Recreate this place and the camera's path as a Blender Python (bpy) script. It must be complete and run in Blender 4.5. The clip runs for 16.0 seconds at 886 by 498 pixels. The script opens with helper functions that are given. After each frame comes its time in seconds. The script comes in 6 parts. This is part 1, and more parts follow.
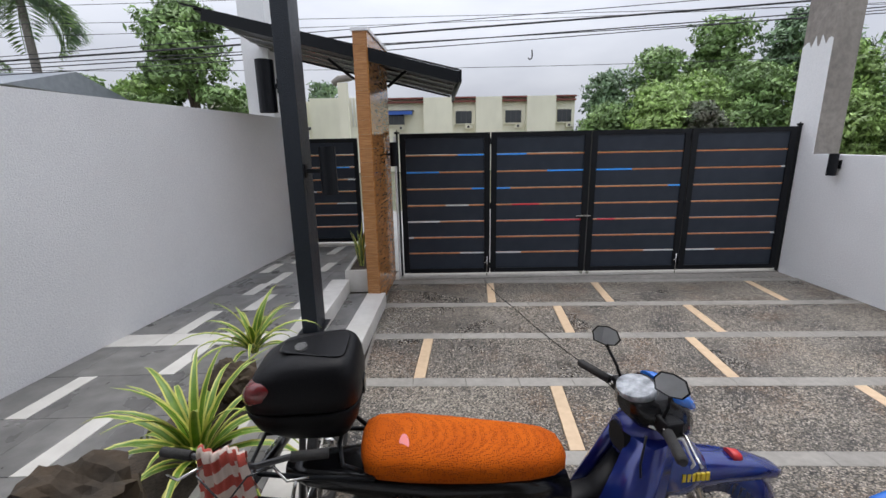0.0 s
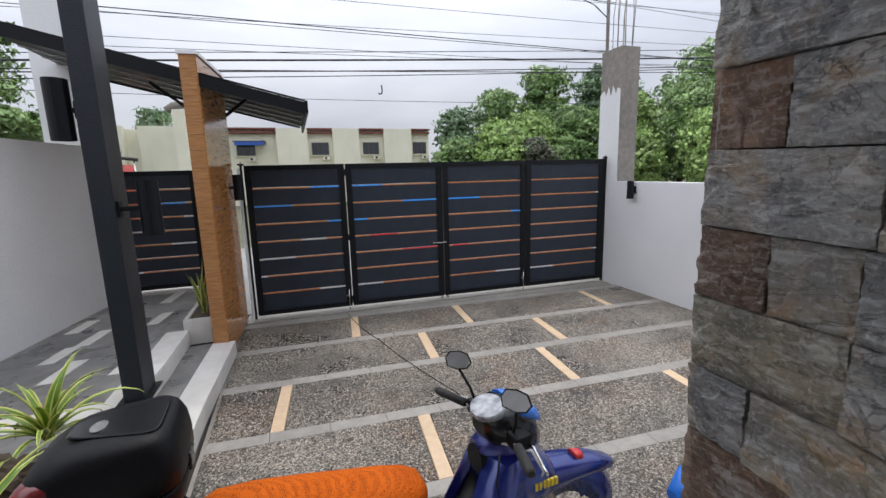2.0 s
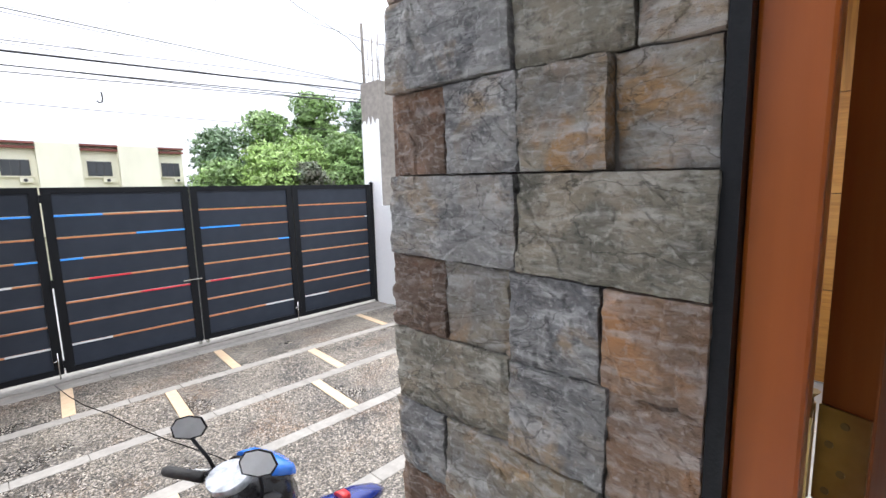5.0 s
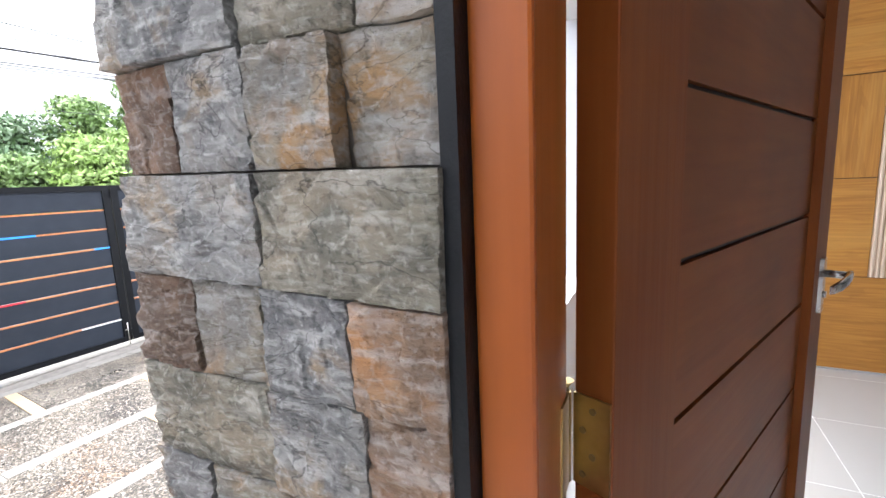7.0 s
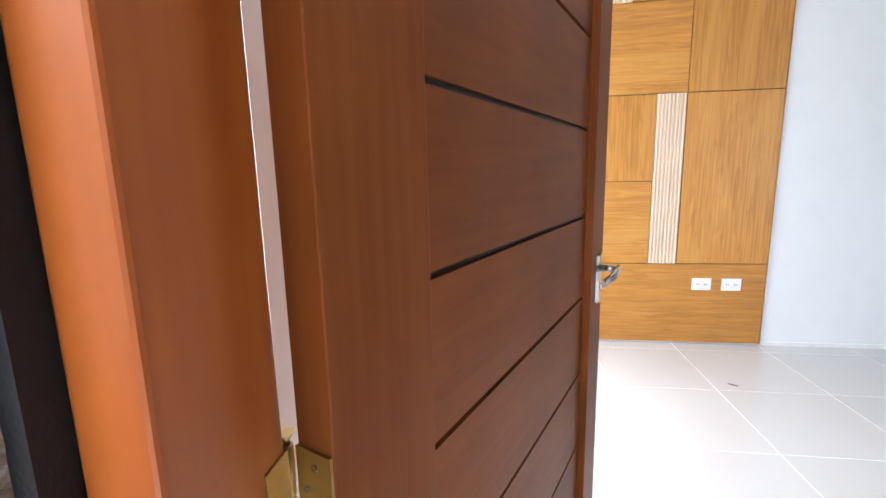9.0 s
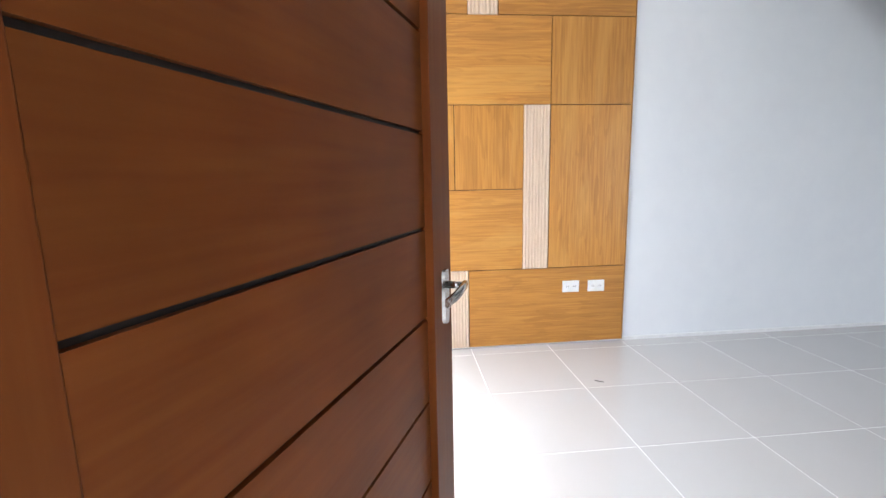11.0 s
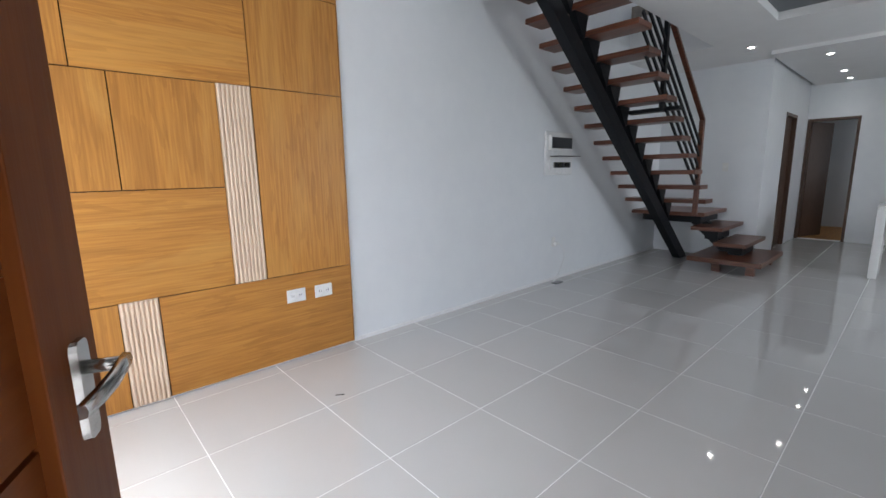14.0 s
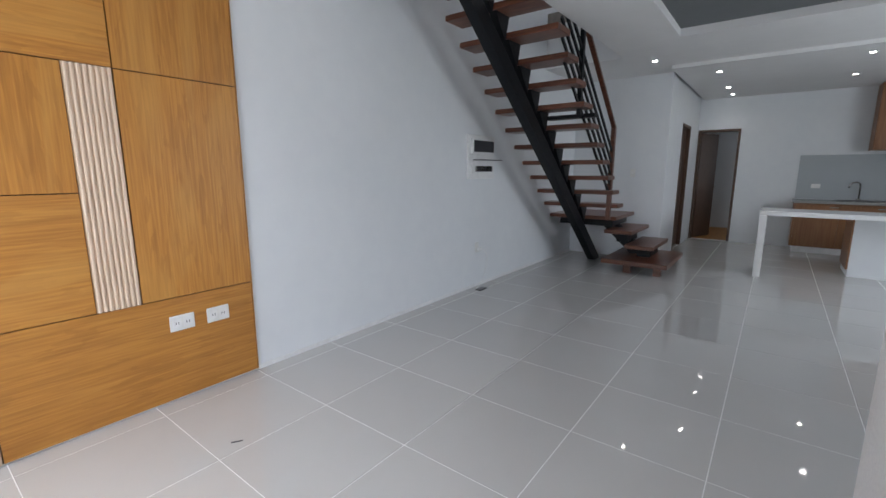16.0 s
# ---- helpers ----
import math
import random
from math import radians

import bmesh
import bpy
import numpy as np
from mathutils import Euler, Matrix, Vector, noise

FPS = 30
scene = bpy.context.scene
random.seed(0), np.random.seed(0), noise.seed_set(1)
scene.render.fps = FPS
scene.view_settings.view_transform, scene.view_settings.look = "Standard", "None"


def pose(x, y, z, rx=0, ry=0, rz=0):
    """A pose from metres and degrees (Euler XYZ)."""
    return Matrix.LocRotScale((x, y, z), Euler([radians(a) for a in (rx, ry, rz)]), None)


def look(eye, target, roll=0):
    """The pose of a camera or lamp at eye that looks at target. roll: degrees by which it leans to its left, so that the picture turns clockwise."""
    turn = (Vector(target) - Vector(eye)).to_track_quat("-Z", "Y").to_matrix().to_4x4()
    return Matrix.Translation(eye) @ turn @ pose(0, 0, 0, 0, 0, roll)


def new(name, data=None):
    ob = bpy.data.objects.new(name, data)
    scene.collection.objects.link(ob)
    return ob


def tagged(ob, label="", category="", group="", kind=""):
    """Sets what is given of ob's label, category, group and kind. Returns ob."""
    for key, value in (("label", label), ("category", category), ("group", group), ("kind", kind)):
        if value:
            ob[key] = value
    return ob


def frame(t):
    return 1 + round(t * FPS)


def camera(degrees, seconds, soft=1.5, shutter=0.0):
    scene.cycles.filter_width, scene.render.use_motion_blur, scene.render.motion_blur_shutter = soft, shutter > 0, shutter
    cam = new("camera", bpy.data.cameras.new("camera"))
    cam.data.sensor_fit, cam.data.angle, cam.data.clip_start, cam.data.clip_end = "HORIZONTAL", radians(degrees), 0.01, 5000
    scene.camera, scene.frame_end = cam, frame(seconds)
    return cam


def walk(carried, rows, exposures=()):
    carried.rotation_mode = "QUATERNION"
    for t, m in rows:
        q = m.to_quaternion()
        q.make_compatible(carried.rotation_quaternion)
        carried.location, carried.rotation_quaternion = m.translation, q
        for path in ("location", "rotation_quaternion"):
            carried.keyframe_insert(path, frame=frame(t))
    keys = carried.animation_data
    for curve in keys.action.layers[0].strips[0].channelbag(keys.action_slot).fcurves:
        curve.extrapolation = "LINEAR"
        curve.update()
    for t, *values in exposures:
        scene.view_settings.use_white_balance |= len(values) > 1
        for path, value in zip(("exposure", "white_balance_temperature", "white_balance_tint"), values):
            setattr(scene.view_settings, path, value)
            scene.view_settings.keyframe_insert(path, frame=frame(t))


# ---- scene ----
cam = camera(91.4, 16.0)
PATH = [
    (0, (0.23, 0.352, 1.29), (0.24, 2.296, 0.819), -1.1),
    (0.5, (0.241, 0.355, 1.293), (0.415, 2.305, 0.885), -0.4),
    (1, (0.264, 0.358, 1.286), (0.587, 2.295, 0.906), -0.5),
    (1.5, (0.283, 0.373, 1.289), (0.744, 2.284, 0.924), -0.9),
    (2, (0.318, 0.382, 1.292), (0.933, 2.253, 0.942), -1.5),
    (2.5, (0.348, 0.389, 1.295), (1.113, 2.206, 0.955), -2.2),
    (3, (0.378, 0.392, 1.295), (1.285, 2.144, 0.964), -2.6),
    (3.5, (0.407, 0.395, 1.295), (1.451, 2.069, 0.968), -2.6),
    (3.7, (0.421, 0.396, 1.295), (1.526, 2.031, 0.97), -2.5),
    (5.8, (0.54, 0.379, 1.288), (2.144, 1.538, 1.0), -1.8),
    (6, (0.555, 0.367, 1.292), (2.193, 1.472, 0.984), -2.0),
    (6.5, (0.591, 0.343, 1.291), (2.303, 1.334, 0.993), -2.5),
    (7, (0.619, 0.323, 1.29), (2.39, 1.202, 0.988), -2.5),
    (7.5, (0.64, 0.305, 1.285), (2.467, 1.063, 0.989), -2.4),
    (8, (0.67, 0.279, 1.292), (2.546, 0.887, 0.96), -1.9),
    (8.5, (0.711, 0.247, 1.291), (2.642, 0.646, 0.955), -1.5),
    (9, (0.751, 0.212, 1.293), (2.703, 0.487, 0.953), -1.3),
    (9.2, (0.77, 0.193, 1.288), (2.726, 0.459, 0.969), -1.6),
    (11.5, (0.952, 0.024, 1.29), (2.886, -0.371, 0.969), -0.7),
    (12, (1.002, 0.0, 1.296), (2.875, -0.623, 0.979), -0.4),
    (12.5, (1.071, -0.016, 1.292), (2.854, -0.865, 0.974), -0.4),
    (13, (1.14, -0.032, 1.287), (2.803, -1.095, 0.96), -0.0),
    (13.5, (1.192, -0.044, 1.285), (2.739, -1.264, 0.941), -0.5),
    (14, (1.234, -0.047, 1.28), (2.695, -1.368, 0.929), -1.0),
    (14.5, (1.276, -0.074, 1.284), (2.674, -1.457, 0.92), -1.3),
    (15, (1.314, -0.143, 1.29), (2.652, -1.585, 0.931), -1.0),
    (15.5, (1.349, -0.195, 1.322), (2.648, -1.672, 0.96), -0.5),
    (16, (1.416, -0.25, 1.319), (2.611, -1.813, 0.961), -0.0),
]
EXPOSURE = [(0, 0.0), (2.2, 0.03), (3.0, 0.12), (3.7, 0.25), (4.7, 0.9), (5.8, 1.35), (6.5, 1.6), (7.0, 1.83), (8.0, 2.3), (9.2, 2.65), (11.5, 2.35), (13.0, 2.05), (16, 1.8)]
walk(cam, [(t, look(eye, target, roll)) for t, eye, target, roll in PATH], EXPOSURE)

# ---------- world, sun, exposure ----------
world = bpy.data.worlds.new("overcast_sky")
scene.world = world
world.use_nodes = True
wn, wl = world.node_tree.nodes, world.node_tree.links
wn.clear()
w_out, w_bg = wn.new("ShaderNodeOutputWorld"), wn.new("ShaderNodeBackground")
w_sky = wn.new("ShaderNodeTexSky")
w_sky.sky_type, w_sky.sun_disc = "NISHITA", False
w_sky.sun_elevation, w_sky.sun_rotation = radians(62), radians(-20)
w_sky.dust_density, w_sky.ozone_density = 4.0, 1.0
w_co, w_map, w_noise = wn.new("ShaderNodeTexCoord"), wn.new("ShaderNodeMapping"), wn.new("ShaderNodeTexNoise")
w_map.inputs["Scale"].default_value = (1.6, 1.6, 5.0)
w_noise.inputs["Scale"].default_value, w_noise.inputs["Detail"].default_value = 1.5, 6.0
w_ramp = wn.new("ShaderNodeValToRGB")
w_ramp.color_ramp.elements[0].position, w_ramp.color_ramp.elements[0].color = 0.3, (6.9, 7.25, 8.35, 1)
w_ramp.color_ramp.elements[1].position, w_ramp.color_ramp.elements[1].color = 0.72, (9.8, 10.15, 11.1, 1)
w_mix = wn.new("ShaderNodeMix")
w_mix.data_type = "RGBA"
w_mix.inputs[0].default_value = 0.9
wl.new(w_co.outputs["Generated"], w_map.inputs["Vector"])
wl.new(w_map.outputs[0], w_noise.inputs["Vector"])
wl.new(w_noise.outputs[0], w_ramp.inputs[0])
wl.new(w_sky.outputs[0], w_mix.inputs[6])
wl.new(w_ramp.outputs[0], w_mix.inputs[7])
w_sep, w_rise, w_mul = wn.new("ShaderNodeSeparateXYZ"), wn.new("ShaderNodeMapRange"), wn.new("ShaderNodeVectorMath")
w_rise.inputs[1].default_value, w_rise.inputs[2].default_value = 0.1, 1.0
w_rise.inputs[3].default_value, w_rise.inputs[4].default_value = 0.9, 2.9
w_mul.operation = "SCALE"
wl.new(w_co.outputs["Generated"], w_sep.inputs[0])
wl.new(w_sep.outputs[2], w_rise.inputs[0])
wl.new(w_mix.outputs[2], w_mul.inputs[0])
wl.new(w_rise.outputs[0], w_mul.inputs["Scale"])
wl.new(w_mul.outputs[0], w_bg.inputs[0])
wl.new(w_bg.outputs[0], w_out.inputs[0])
w_bg.inputs[1].default_value = 0.085

sun = new("sun", bpy.data.lights.new("sun", "SUN"))
sun.data.energy, sun.data.angle, sun.data.color = 1.3, radians(25), (1.0, 0.97, 0.93)
sun.matrix_world = look((3, 8, 20), (0.5, 0, 0))


# ---------- materials ----------
def mat(name, base, rough=0.6, metal=0.0, grain=None, scale=20.0, bump=0.0, bscale=None, stretch=(1, 1, 1),
        big=0.0, bigscale=1.2, vary=0.0, spec=None, rough_var=0.0, coat=0.0, emit=None, alpha=None, detail=5.0):
    """A surface of base colour mixed with grain colour by fine noise, darkened and lightened by broad noise (big), with a bump;
    vary shifts the value from piece to piece."""
    m = bpy.data.materials.new(name)
    m.use_nodes = True
    n, l = m.node_tree.nodes, m.node_tree.links
    b = n["Principled BSDF"]
    b.inputs["Roughness"].default_value, b.inputs["Metallic"].default_value = rough, metal
    if spec is not None:
        b.inputs["Specular IOR Level"].default_value = spec
    if coat:
        b.inputs["Coat Weight"].default_value, b.inputs["Coat Roughness"].default_value = coat, 0.08
    co, mp = n.new("ShaderNodeTexCoord"), n.new("ShaderNodeMapping")
    mp.inputs["Scale"].default_value = stretch
    l.new(co.outputs["Object"], mp.inputs[0])
    no = n.new("ShaderNodeTexNoise")
    no.inputs["Scale"].default_value, no.inputs["Detail"].default_value = scale, detail
    l.new(mp.outputs[0], no.inputs["Vector"])
    mix = n.new("ShaderNodeMix")
    mix.data_type = "RGBA"
    mr = n.new("ShaderNodeMapRange")
    mr.inputs[1].default_value, mr.inputs[2].default_value = 0.32, 0.68
    l.new(no.outputs[0], mr.inputs[0])
    l.new(mr.outputs[0], mix.inputs[0])
    mix.inputs[6].default_value = (*base, 1)
    mix.inputs[7].default_value = (*(grain or [c * 0.9 for c in base]), 1)
    last = mix.outputs[2]
    bn = n.new("ShaderNodeTexNoise")
    bn.inputs["Scale"].default_value, bn.inputs["Detail"].default_value = bigscale, 4.0
    l.new(co.outputs["Object"], bn.inputs["Vector"])
    if big or vary:
        hsv = n.new("ShaderNodeHueSaturation")
        l.new(last, hsv.inputs["Color"])
        mr2 = n.new("ShaderNodeMapRange")
        mr2.inputs[1].default_value, mr2.inputs[2].default_value = 0.3, 0.7
        mr2.inputs[3].default_value, mr2.inputs[4].default_value = 1 - big, 1 + big
        l.new(bn.outputs[0], mr2.inputs[0])
        val = mr2.outputs[0]
        if vary:
            oi, ma, mu = n.new("ShaderNodeObjectInfo"), n.new("ShaderNodeMapRange"), n.new("ShaderNodeMath")
            ma.inputs[3].default_value, ma.inputs[4].default_value = 1 - vary, 1 + vary
            mu.operation = "MULTIPLY"
            l.new(oi.outputs["Random"], ma.inputs[0])
            l.new(ma.outputs[0], mu.inputs[0])
            l.new(val, mu.inputs[1])
            val = mu.outputs[0]
        l.new(val, hsv.inputs["Value"])
        last = hsv.outputs[0]
    l.new(last, b.inputs["Base Color"])
    if rough_var:
        mr3 = n.new("ShaderNodeMapRange")
        mr3.inputs[1].default_value, mr3.inputs[2].default_value = 0.35, 0.65
        mr3.inputs[3].default_value, mr3.inputs[4].default_value = max(0.02, rough - rough_var), min(1, rough + rough_var)
        l.new(bn.outputs[0], mr3.inputs[0])
        l.new(mr3.outputs[0], b.inputs["Roughness"])
    if bump:
        bu, n2 = n.new("ShaderNodeBump"), n.new("ShaderNodeTexNoise")
        n2.inputs["Scale"].default_value, n2.inputs["Detail"].default_value = bscale or scale * 2, 4.0
        l.new(mp.outputs[0], n2.inputs["Vector"])
        bu.inputs["Strength"].default_value, bu.inputs["Distance"].default_value = min(1, bump), 0.01
        l.new(n2.outputs[0], bu.inputs["Height"])
        l.new(bu.outputs[0], b.inputs["Normal"])
    if emit:
        b.inputs["Emission Color"].default_value, b.inputs["Emission Strength"].default_value = (*emit[:3], 1), emit[3]
    if alpha is not None:
        b.inputs["Transmission Weight"].default_value = alpha
    return m


M_WALLOUT = mat("painted_render", (0.80, 0.80, 0.80), 0.75, grain=(0.74, 0.74, 0.75), scale=60, bump=0.5, bscale=90, big=0.05, bigscale=0.8)
M_WALLIN = mat("painted_wall", (0.74, 0.76, 0.78), 0.55, grain=(0.72, 0.74, 0.765), scale=8, bump=0.06, bscale=150, big=0.02)
M_CEIL = mat("painted_ceiling", (0.78, 0.78, 0.78), 0.7, grain=(0.76, 0.76, 0.76), scale=5, big=0.02)
M_CEILDARK = mat("grey_ceiling_paint", (0.16, 0.17, 0.18), 0.6, grain=(0.15, 0.16, 0.17), scale=5)
M_TILEIN = mat("polished_tile", (0.54, 0.536, 0.525), 0.03, spec=0.85, grain=(0.52, 0.513, 0.50), scale=2.5, vary=0.02, big=0.02, rough_var=0.015)
M_GROUTIN = mat("white_grout", (0.86, 0.86, 0.85), 0.6)
M_WASH = mat("washed_pebble", (0.055, 0.044, 0.032), 0.42, grain=(0.22, 0.19, 0.15), scale=40, bump=1.0, bscale=50, big=0.62, bigscale=1.1, rough_var=0.2)
M_SLAB = mat("light_stone_strip", (0.30, 0.28, 0.25), 0.6, grain=(0.24, 0.225, 0.20), scale=25, bump=0.15, big=0.12, bigscale=3, vary=0.06)
M_CREAM = mat("cream_strip", (0.62, 0.46, 0.30), 0.55, grain=(0.54, 0.39, 0.25), scale=18, bump=0.1, big=0.08, vary=0.06)
M_GREYTILE = mat("grey_porch_tile", (0.135, 0.132, 0.126), 0.38, grain=(0.185, 0.18, 0.172), scale=9, bump=0.15, big=0.22, bigscale=3.5, vary=0.12, rough_var=0.15, detail=9)
M_WHITETILE = mat("white_step_tile", (0.62, 0.60, 0.56), 0.4, grain=(0.55, 0.53, 0.49), scale=10, bump=0.08, big=0.08, vary=0.05)
M_BLACK = mat("black_powder_coat", (0.006, 0.007, 0.009), 0.42, grain=(0.009, 0.010, 0.012), scale=120, bump=0.1, bscale=300, spec=0.2)
M_GATE = mat("charcoal_sheet", (0.021, 0.028, 0.040), 0.5, grain=(0.027, 0.034, 0.047), scale=6, big=0.1, spec=0.3)
M_CLAD = mat("wood_pattern_cladding", (0.50, 0.25, 0.10), 0.3, grain=(0.30, 0.125, 0.04), scale=14, stretch=(0.6, 0.6, 9), big=0.06, bump=0.1)
M_DOOR = mat("varnished_red_wood", (0.172, 0.052, 0.012), 0.42, grain=(0.145, 0.037, 0.009), scale=6, stretch=(7, 7, 0.4), big=0.2, bigscale=2.5, bump=0.05, spec=0.10)
M_DOORH = mat("varnished_red_wood_across", (0.172, 0.052, 0.012), 0.42, grain=(0.145, 0.037, 0.009), scale=5, stretch=(0.7, 7, 9), big=0.2, bigscale=3, bump=0.05, vary=0.08, spec=0.10)
M_JAMB = mat("varnished_orange_wood", (0.33, 0.086, 0.016), 0.33, grain=(0.25, 0.060, 0.011), scale=5, stretch=(5, 5, 0.35), big=0.2, bigscale=2.5, bump=0.05, spec=0.25)
M_OAK = mat("honey_veneer", (0.51, 0.228, 0.041), 0.42, grain=(0.37, 0.150, 0.026), scale=11, stretch=(9, 9, 0.32), detail=9, vary=0.09, big=0.05)
M_OAKH = mat("honey_veneer_across", (0.51, 0.228, 0.041), 0.42, grain=(0.37, 0.150, 0.026), scale=11, stretch=(9, 0.32, 9), detail=9, vary=0.09, big=0.05)
M_WHITE = mat("white_gloss_paint", (0.80, 0.80, 0.80), 0.35)
M_TREAD = mat("dark_brown_tread_wood", (0.17, 0.062, 0.034), 0.3, grain=(0.07, 0.024, 0.014), scale=7, stretch=(0.6, 8, 8), vary=0.18, bump=0.06)


def overlay(m, colour, low, high, scale, detail=6.0, offset=0.0, amount=1.0, stretch=(1, 1, 1), turn=0.0, twist=0.0):
    """Patches of another colour over a material, where a noise runs from low to high."""
    n, l = m.node_tree.nodes, m.node_tree.links
    base = n["Principled BSDF"].inputs["Base Color"]
    was = base.links[0].from_socket
    co, mp, no, mr, mx = (n.new(k) for k in ("ShaderNodeTexCoord", "ShaderNodeMapping", "ShaderNodeTexNoise", "ShaderNodeMapRange", "ShaderNodeMix"))
    mp.inputs["Location"].default_value = (offset, offset * 0.7, offset * 1.3)
    mp.inputs["Scale"].default_value, mp.inputs["Rotation"].default_value = stretch, (radians(turn), 0, 0)
    no.inputs["Distortion"].default_value = twist
    no.inputs["Scale"].default_value, no.inputs["Detail"].default_value = scale, detail
    mr.inputs[1].default_value, mr.inputs[2].default_value, mr.inputs[4].default_value = low, high, amount
    mx.data_type = "RGBA"
    l.new(co.outputs["Object"], mp.inputs[0])
    l.new(mp.outputs[0], no.inputs["Vector"])
    l.new(no.outputs[0], mr.inputs[0])
    l.new(mr.outputs[0], mx.inputs[0])
    l.new(was, mx.inputs[6])
    mx.inputs[7].default_value = (*colour, 1)
    l.new(mx.outputs[2], base)


def pebbles(m, scale, depth):
    """Round little stones of differing value set in a material, raised above their bed."""
    n, l = m.node_tree.nodes, m.node_tree.links
    b = n["Principled BSDF"]
    was = b.inputs["Base Color"].links[0].from_socket
    co, vo, mr, hs, sp, mv, bu = (n.new(k) for k in ("ShaderNodeTexCoord", "ShaderNodeTexVoronoi", "ShaderNodeMapRange", "ShaderNodeHueSaturation",
                                                     "ShaderNodeSeparateColor", "ShaderNodeMath", "ShaderNodeBump"))
    vo.inputs["Scale"].default_value = scale
    l.new(co.outputs["Object"], vo.inputs["Vector"])
    mr.inputs[1].default_value, mr.inputs[2].default_value, mr.inputs[3].default_value, mr.inputs[4].default_value = 0.35, 0.7, 1.0, 0.25
    l.new(vo.outputs["Distance"], mr.inputs[0])
    l.new(vo.outputs["Color"], sp.inputs[0])
    mv.operation = "MULTIPLY_ADD"
    mv.inputs[1].default_value, mv.inputs[2].default_value = 2.2, 0.05
    l.new(sp.outputs[0], mv.inputs[0])
    mm = n.new("ShaderNodeMath")
    mm.operation = "MULTIPLY"
    l.new(mv.outputs[0], mm.inputs[0])
    l.new(mr.outputs[0], mm.inputs[1])
    l.new(was, hs.inputs["Color"])
    l.new(mm.outputs[0], hs.inputs["Value"])
    l.new(hs.outputs[0], b.inputs["Base Color"])
    bu.invert = True
    bu.inputs["Strength"].default_value, bu.inputs["Distance"].default_value = depth, 0.008
    l.new(vo.outputs["Distance"], bu.inputs["Height"])
    l.new(bu.outputs[0], b.inputs["Normal"])


for wood, st in ((M_OAK, (7, 7, 0.9)), (M_OAKH, (7, 0.9, 7))):
    overlay(wood, (0.26, 0.095, 0.016), 0.55, 0.58, 2.6, 5, 3.0, 0.28, st, 0, 1.2)
    overlay(wood, (0.57, 0.29, 0.068), 0.52, 0.66, 0.8, 3, 7.0, 0.45, st, 0, 1.0)
overlay(M_WASH, (0.012, 0.011, 0.010), 0.54, 0.64, 1.8, 7, 5.0, 0.75)
overlay(M_WASH, (0.17, 0.10, 0.055), 0.52, 0.66, 2.1, 6, 2.0, 0.6)
overlay(M_WASH, (0.34, 0.30, 0.24), 0.50, 0.68, 1.1, 6, 8.0, 0.6)
overlay(M_GREYTILE, (0.27, 0.26, 0.25), 0.54, 0.70, 5, 9, 2.0, 0.4)
overlay(M_GREYTILE, (0.06, 0.06, 0.062), 0.56, 0.70, 3, 8, 6.0, 0.4)
pebbles(M_WASH, 95, 0.9)
M_CONC = mat("raw_concrete", (0.30, 0.27, 0.24), 0.85, grain=(0.22, 0.20, 0.18), scale=14, bump=0.5, big=0.2)
M_DIRT = mat("dark_soil", (0.05, 0.038, 0.03), 0.95, grain=(0.09, 0.07, 0.05), scale=60, bump=0.8)
M_GRASS = mat("rough_ground", (0.07, 0.09, 0.04), 0.9, grain=(0.12, 0.10, 0.07), scale=3, bump=0.5, big=0.2)
M_ASPHALT = mat("road_concrete", (0.25, 0.25, 0.24), 0.8, grain=(0.20, 0.20, 0.19), scale=20, bump=0.3, big=0.15)


# ---------- mesh helpers ----------
def box_bm(bm, lo, hi):
    vs = [bm.verts.new((x, y, z)) for z in (lo[2], hi[2]) for y in (lo[1], hi[1]) for x in (lo[0], hi[0])]
    for f in ((0, 2, 3, 1), (4, 5, 7, 6), (0, 1, 5, 4), (2, 6, 7, 3), (0, 4, 6, 2), (1, 3, 7, 5)):
        bm.faces.new([vs[i] for i in f])
    return vs


def beam_bm(bm, a, b, w, h, up=(0, 0, 1)):
    """A bar of section w x h from a to b."""
    a, b = Vector(a), Vector(b)
    d = (b - a).normalized()
    u = Vector(up)
    if abs(d.dot(u)) > 0.98:
        u = Vector((0, 1, 0))
    s = d.cross(u).normalized()
    u = s.cross(d).normalized()
    vs = [bm.verts.new(p + s * i * w / 2 + u * j * h / 2) for p in (a, b) for i, j in ((-1, -1), (1, -1), (1, 1), (-1, 1))]
    for f in ((3, 2, 1, 0), (4, 5, 6, 7), (0, 1, 5, 4), (1, 2, 6, 5), (2, 3, 7, 6), (3, 0, 4, 7)):
        bm.faces.new([vs[i] for i in f])
    return vs


def tube_bm(bm, pts, r, seg=10, radii=None, cap=True):
    """A round tube along pts."""
    pts = [Vector(p) for p in pts]
    rings = []
    ref = None
    for i, p in enumerate(pts):
        d = (pts[min(i + 1, len(pts) - 1)] - pts[max(i - 1, 0)]).normalized()
        if ref is None:
            ref = d.orthogonal().normalized()
        ref = (ref - d * ref.dot(d)).normalized()
        q = d.cross(ref)
        rr = radii[i] if radii else r
        rings.append([bm.verts.new(p + (ref * math.cos(a) + q * math.sin(a)) * rr) for a in [math.tau * k / seg for k in range(seg)]])
    for r0, r1 in zip(rings, rings[1:]):
        for k in range(seg):
            f = bm.faces.new((r0[k], r0[(k + 1) % seg], r1[(k + 1) % seg], r1[k]))
            f.smooth = True
    if cap:
        bm.faces.new(rings[0][::-1])
        bm.faces.new(rings[-1])


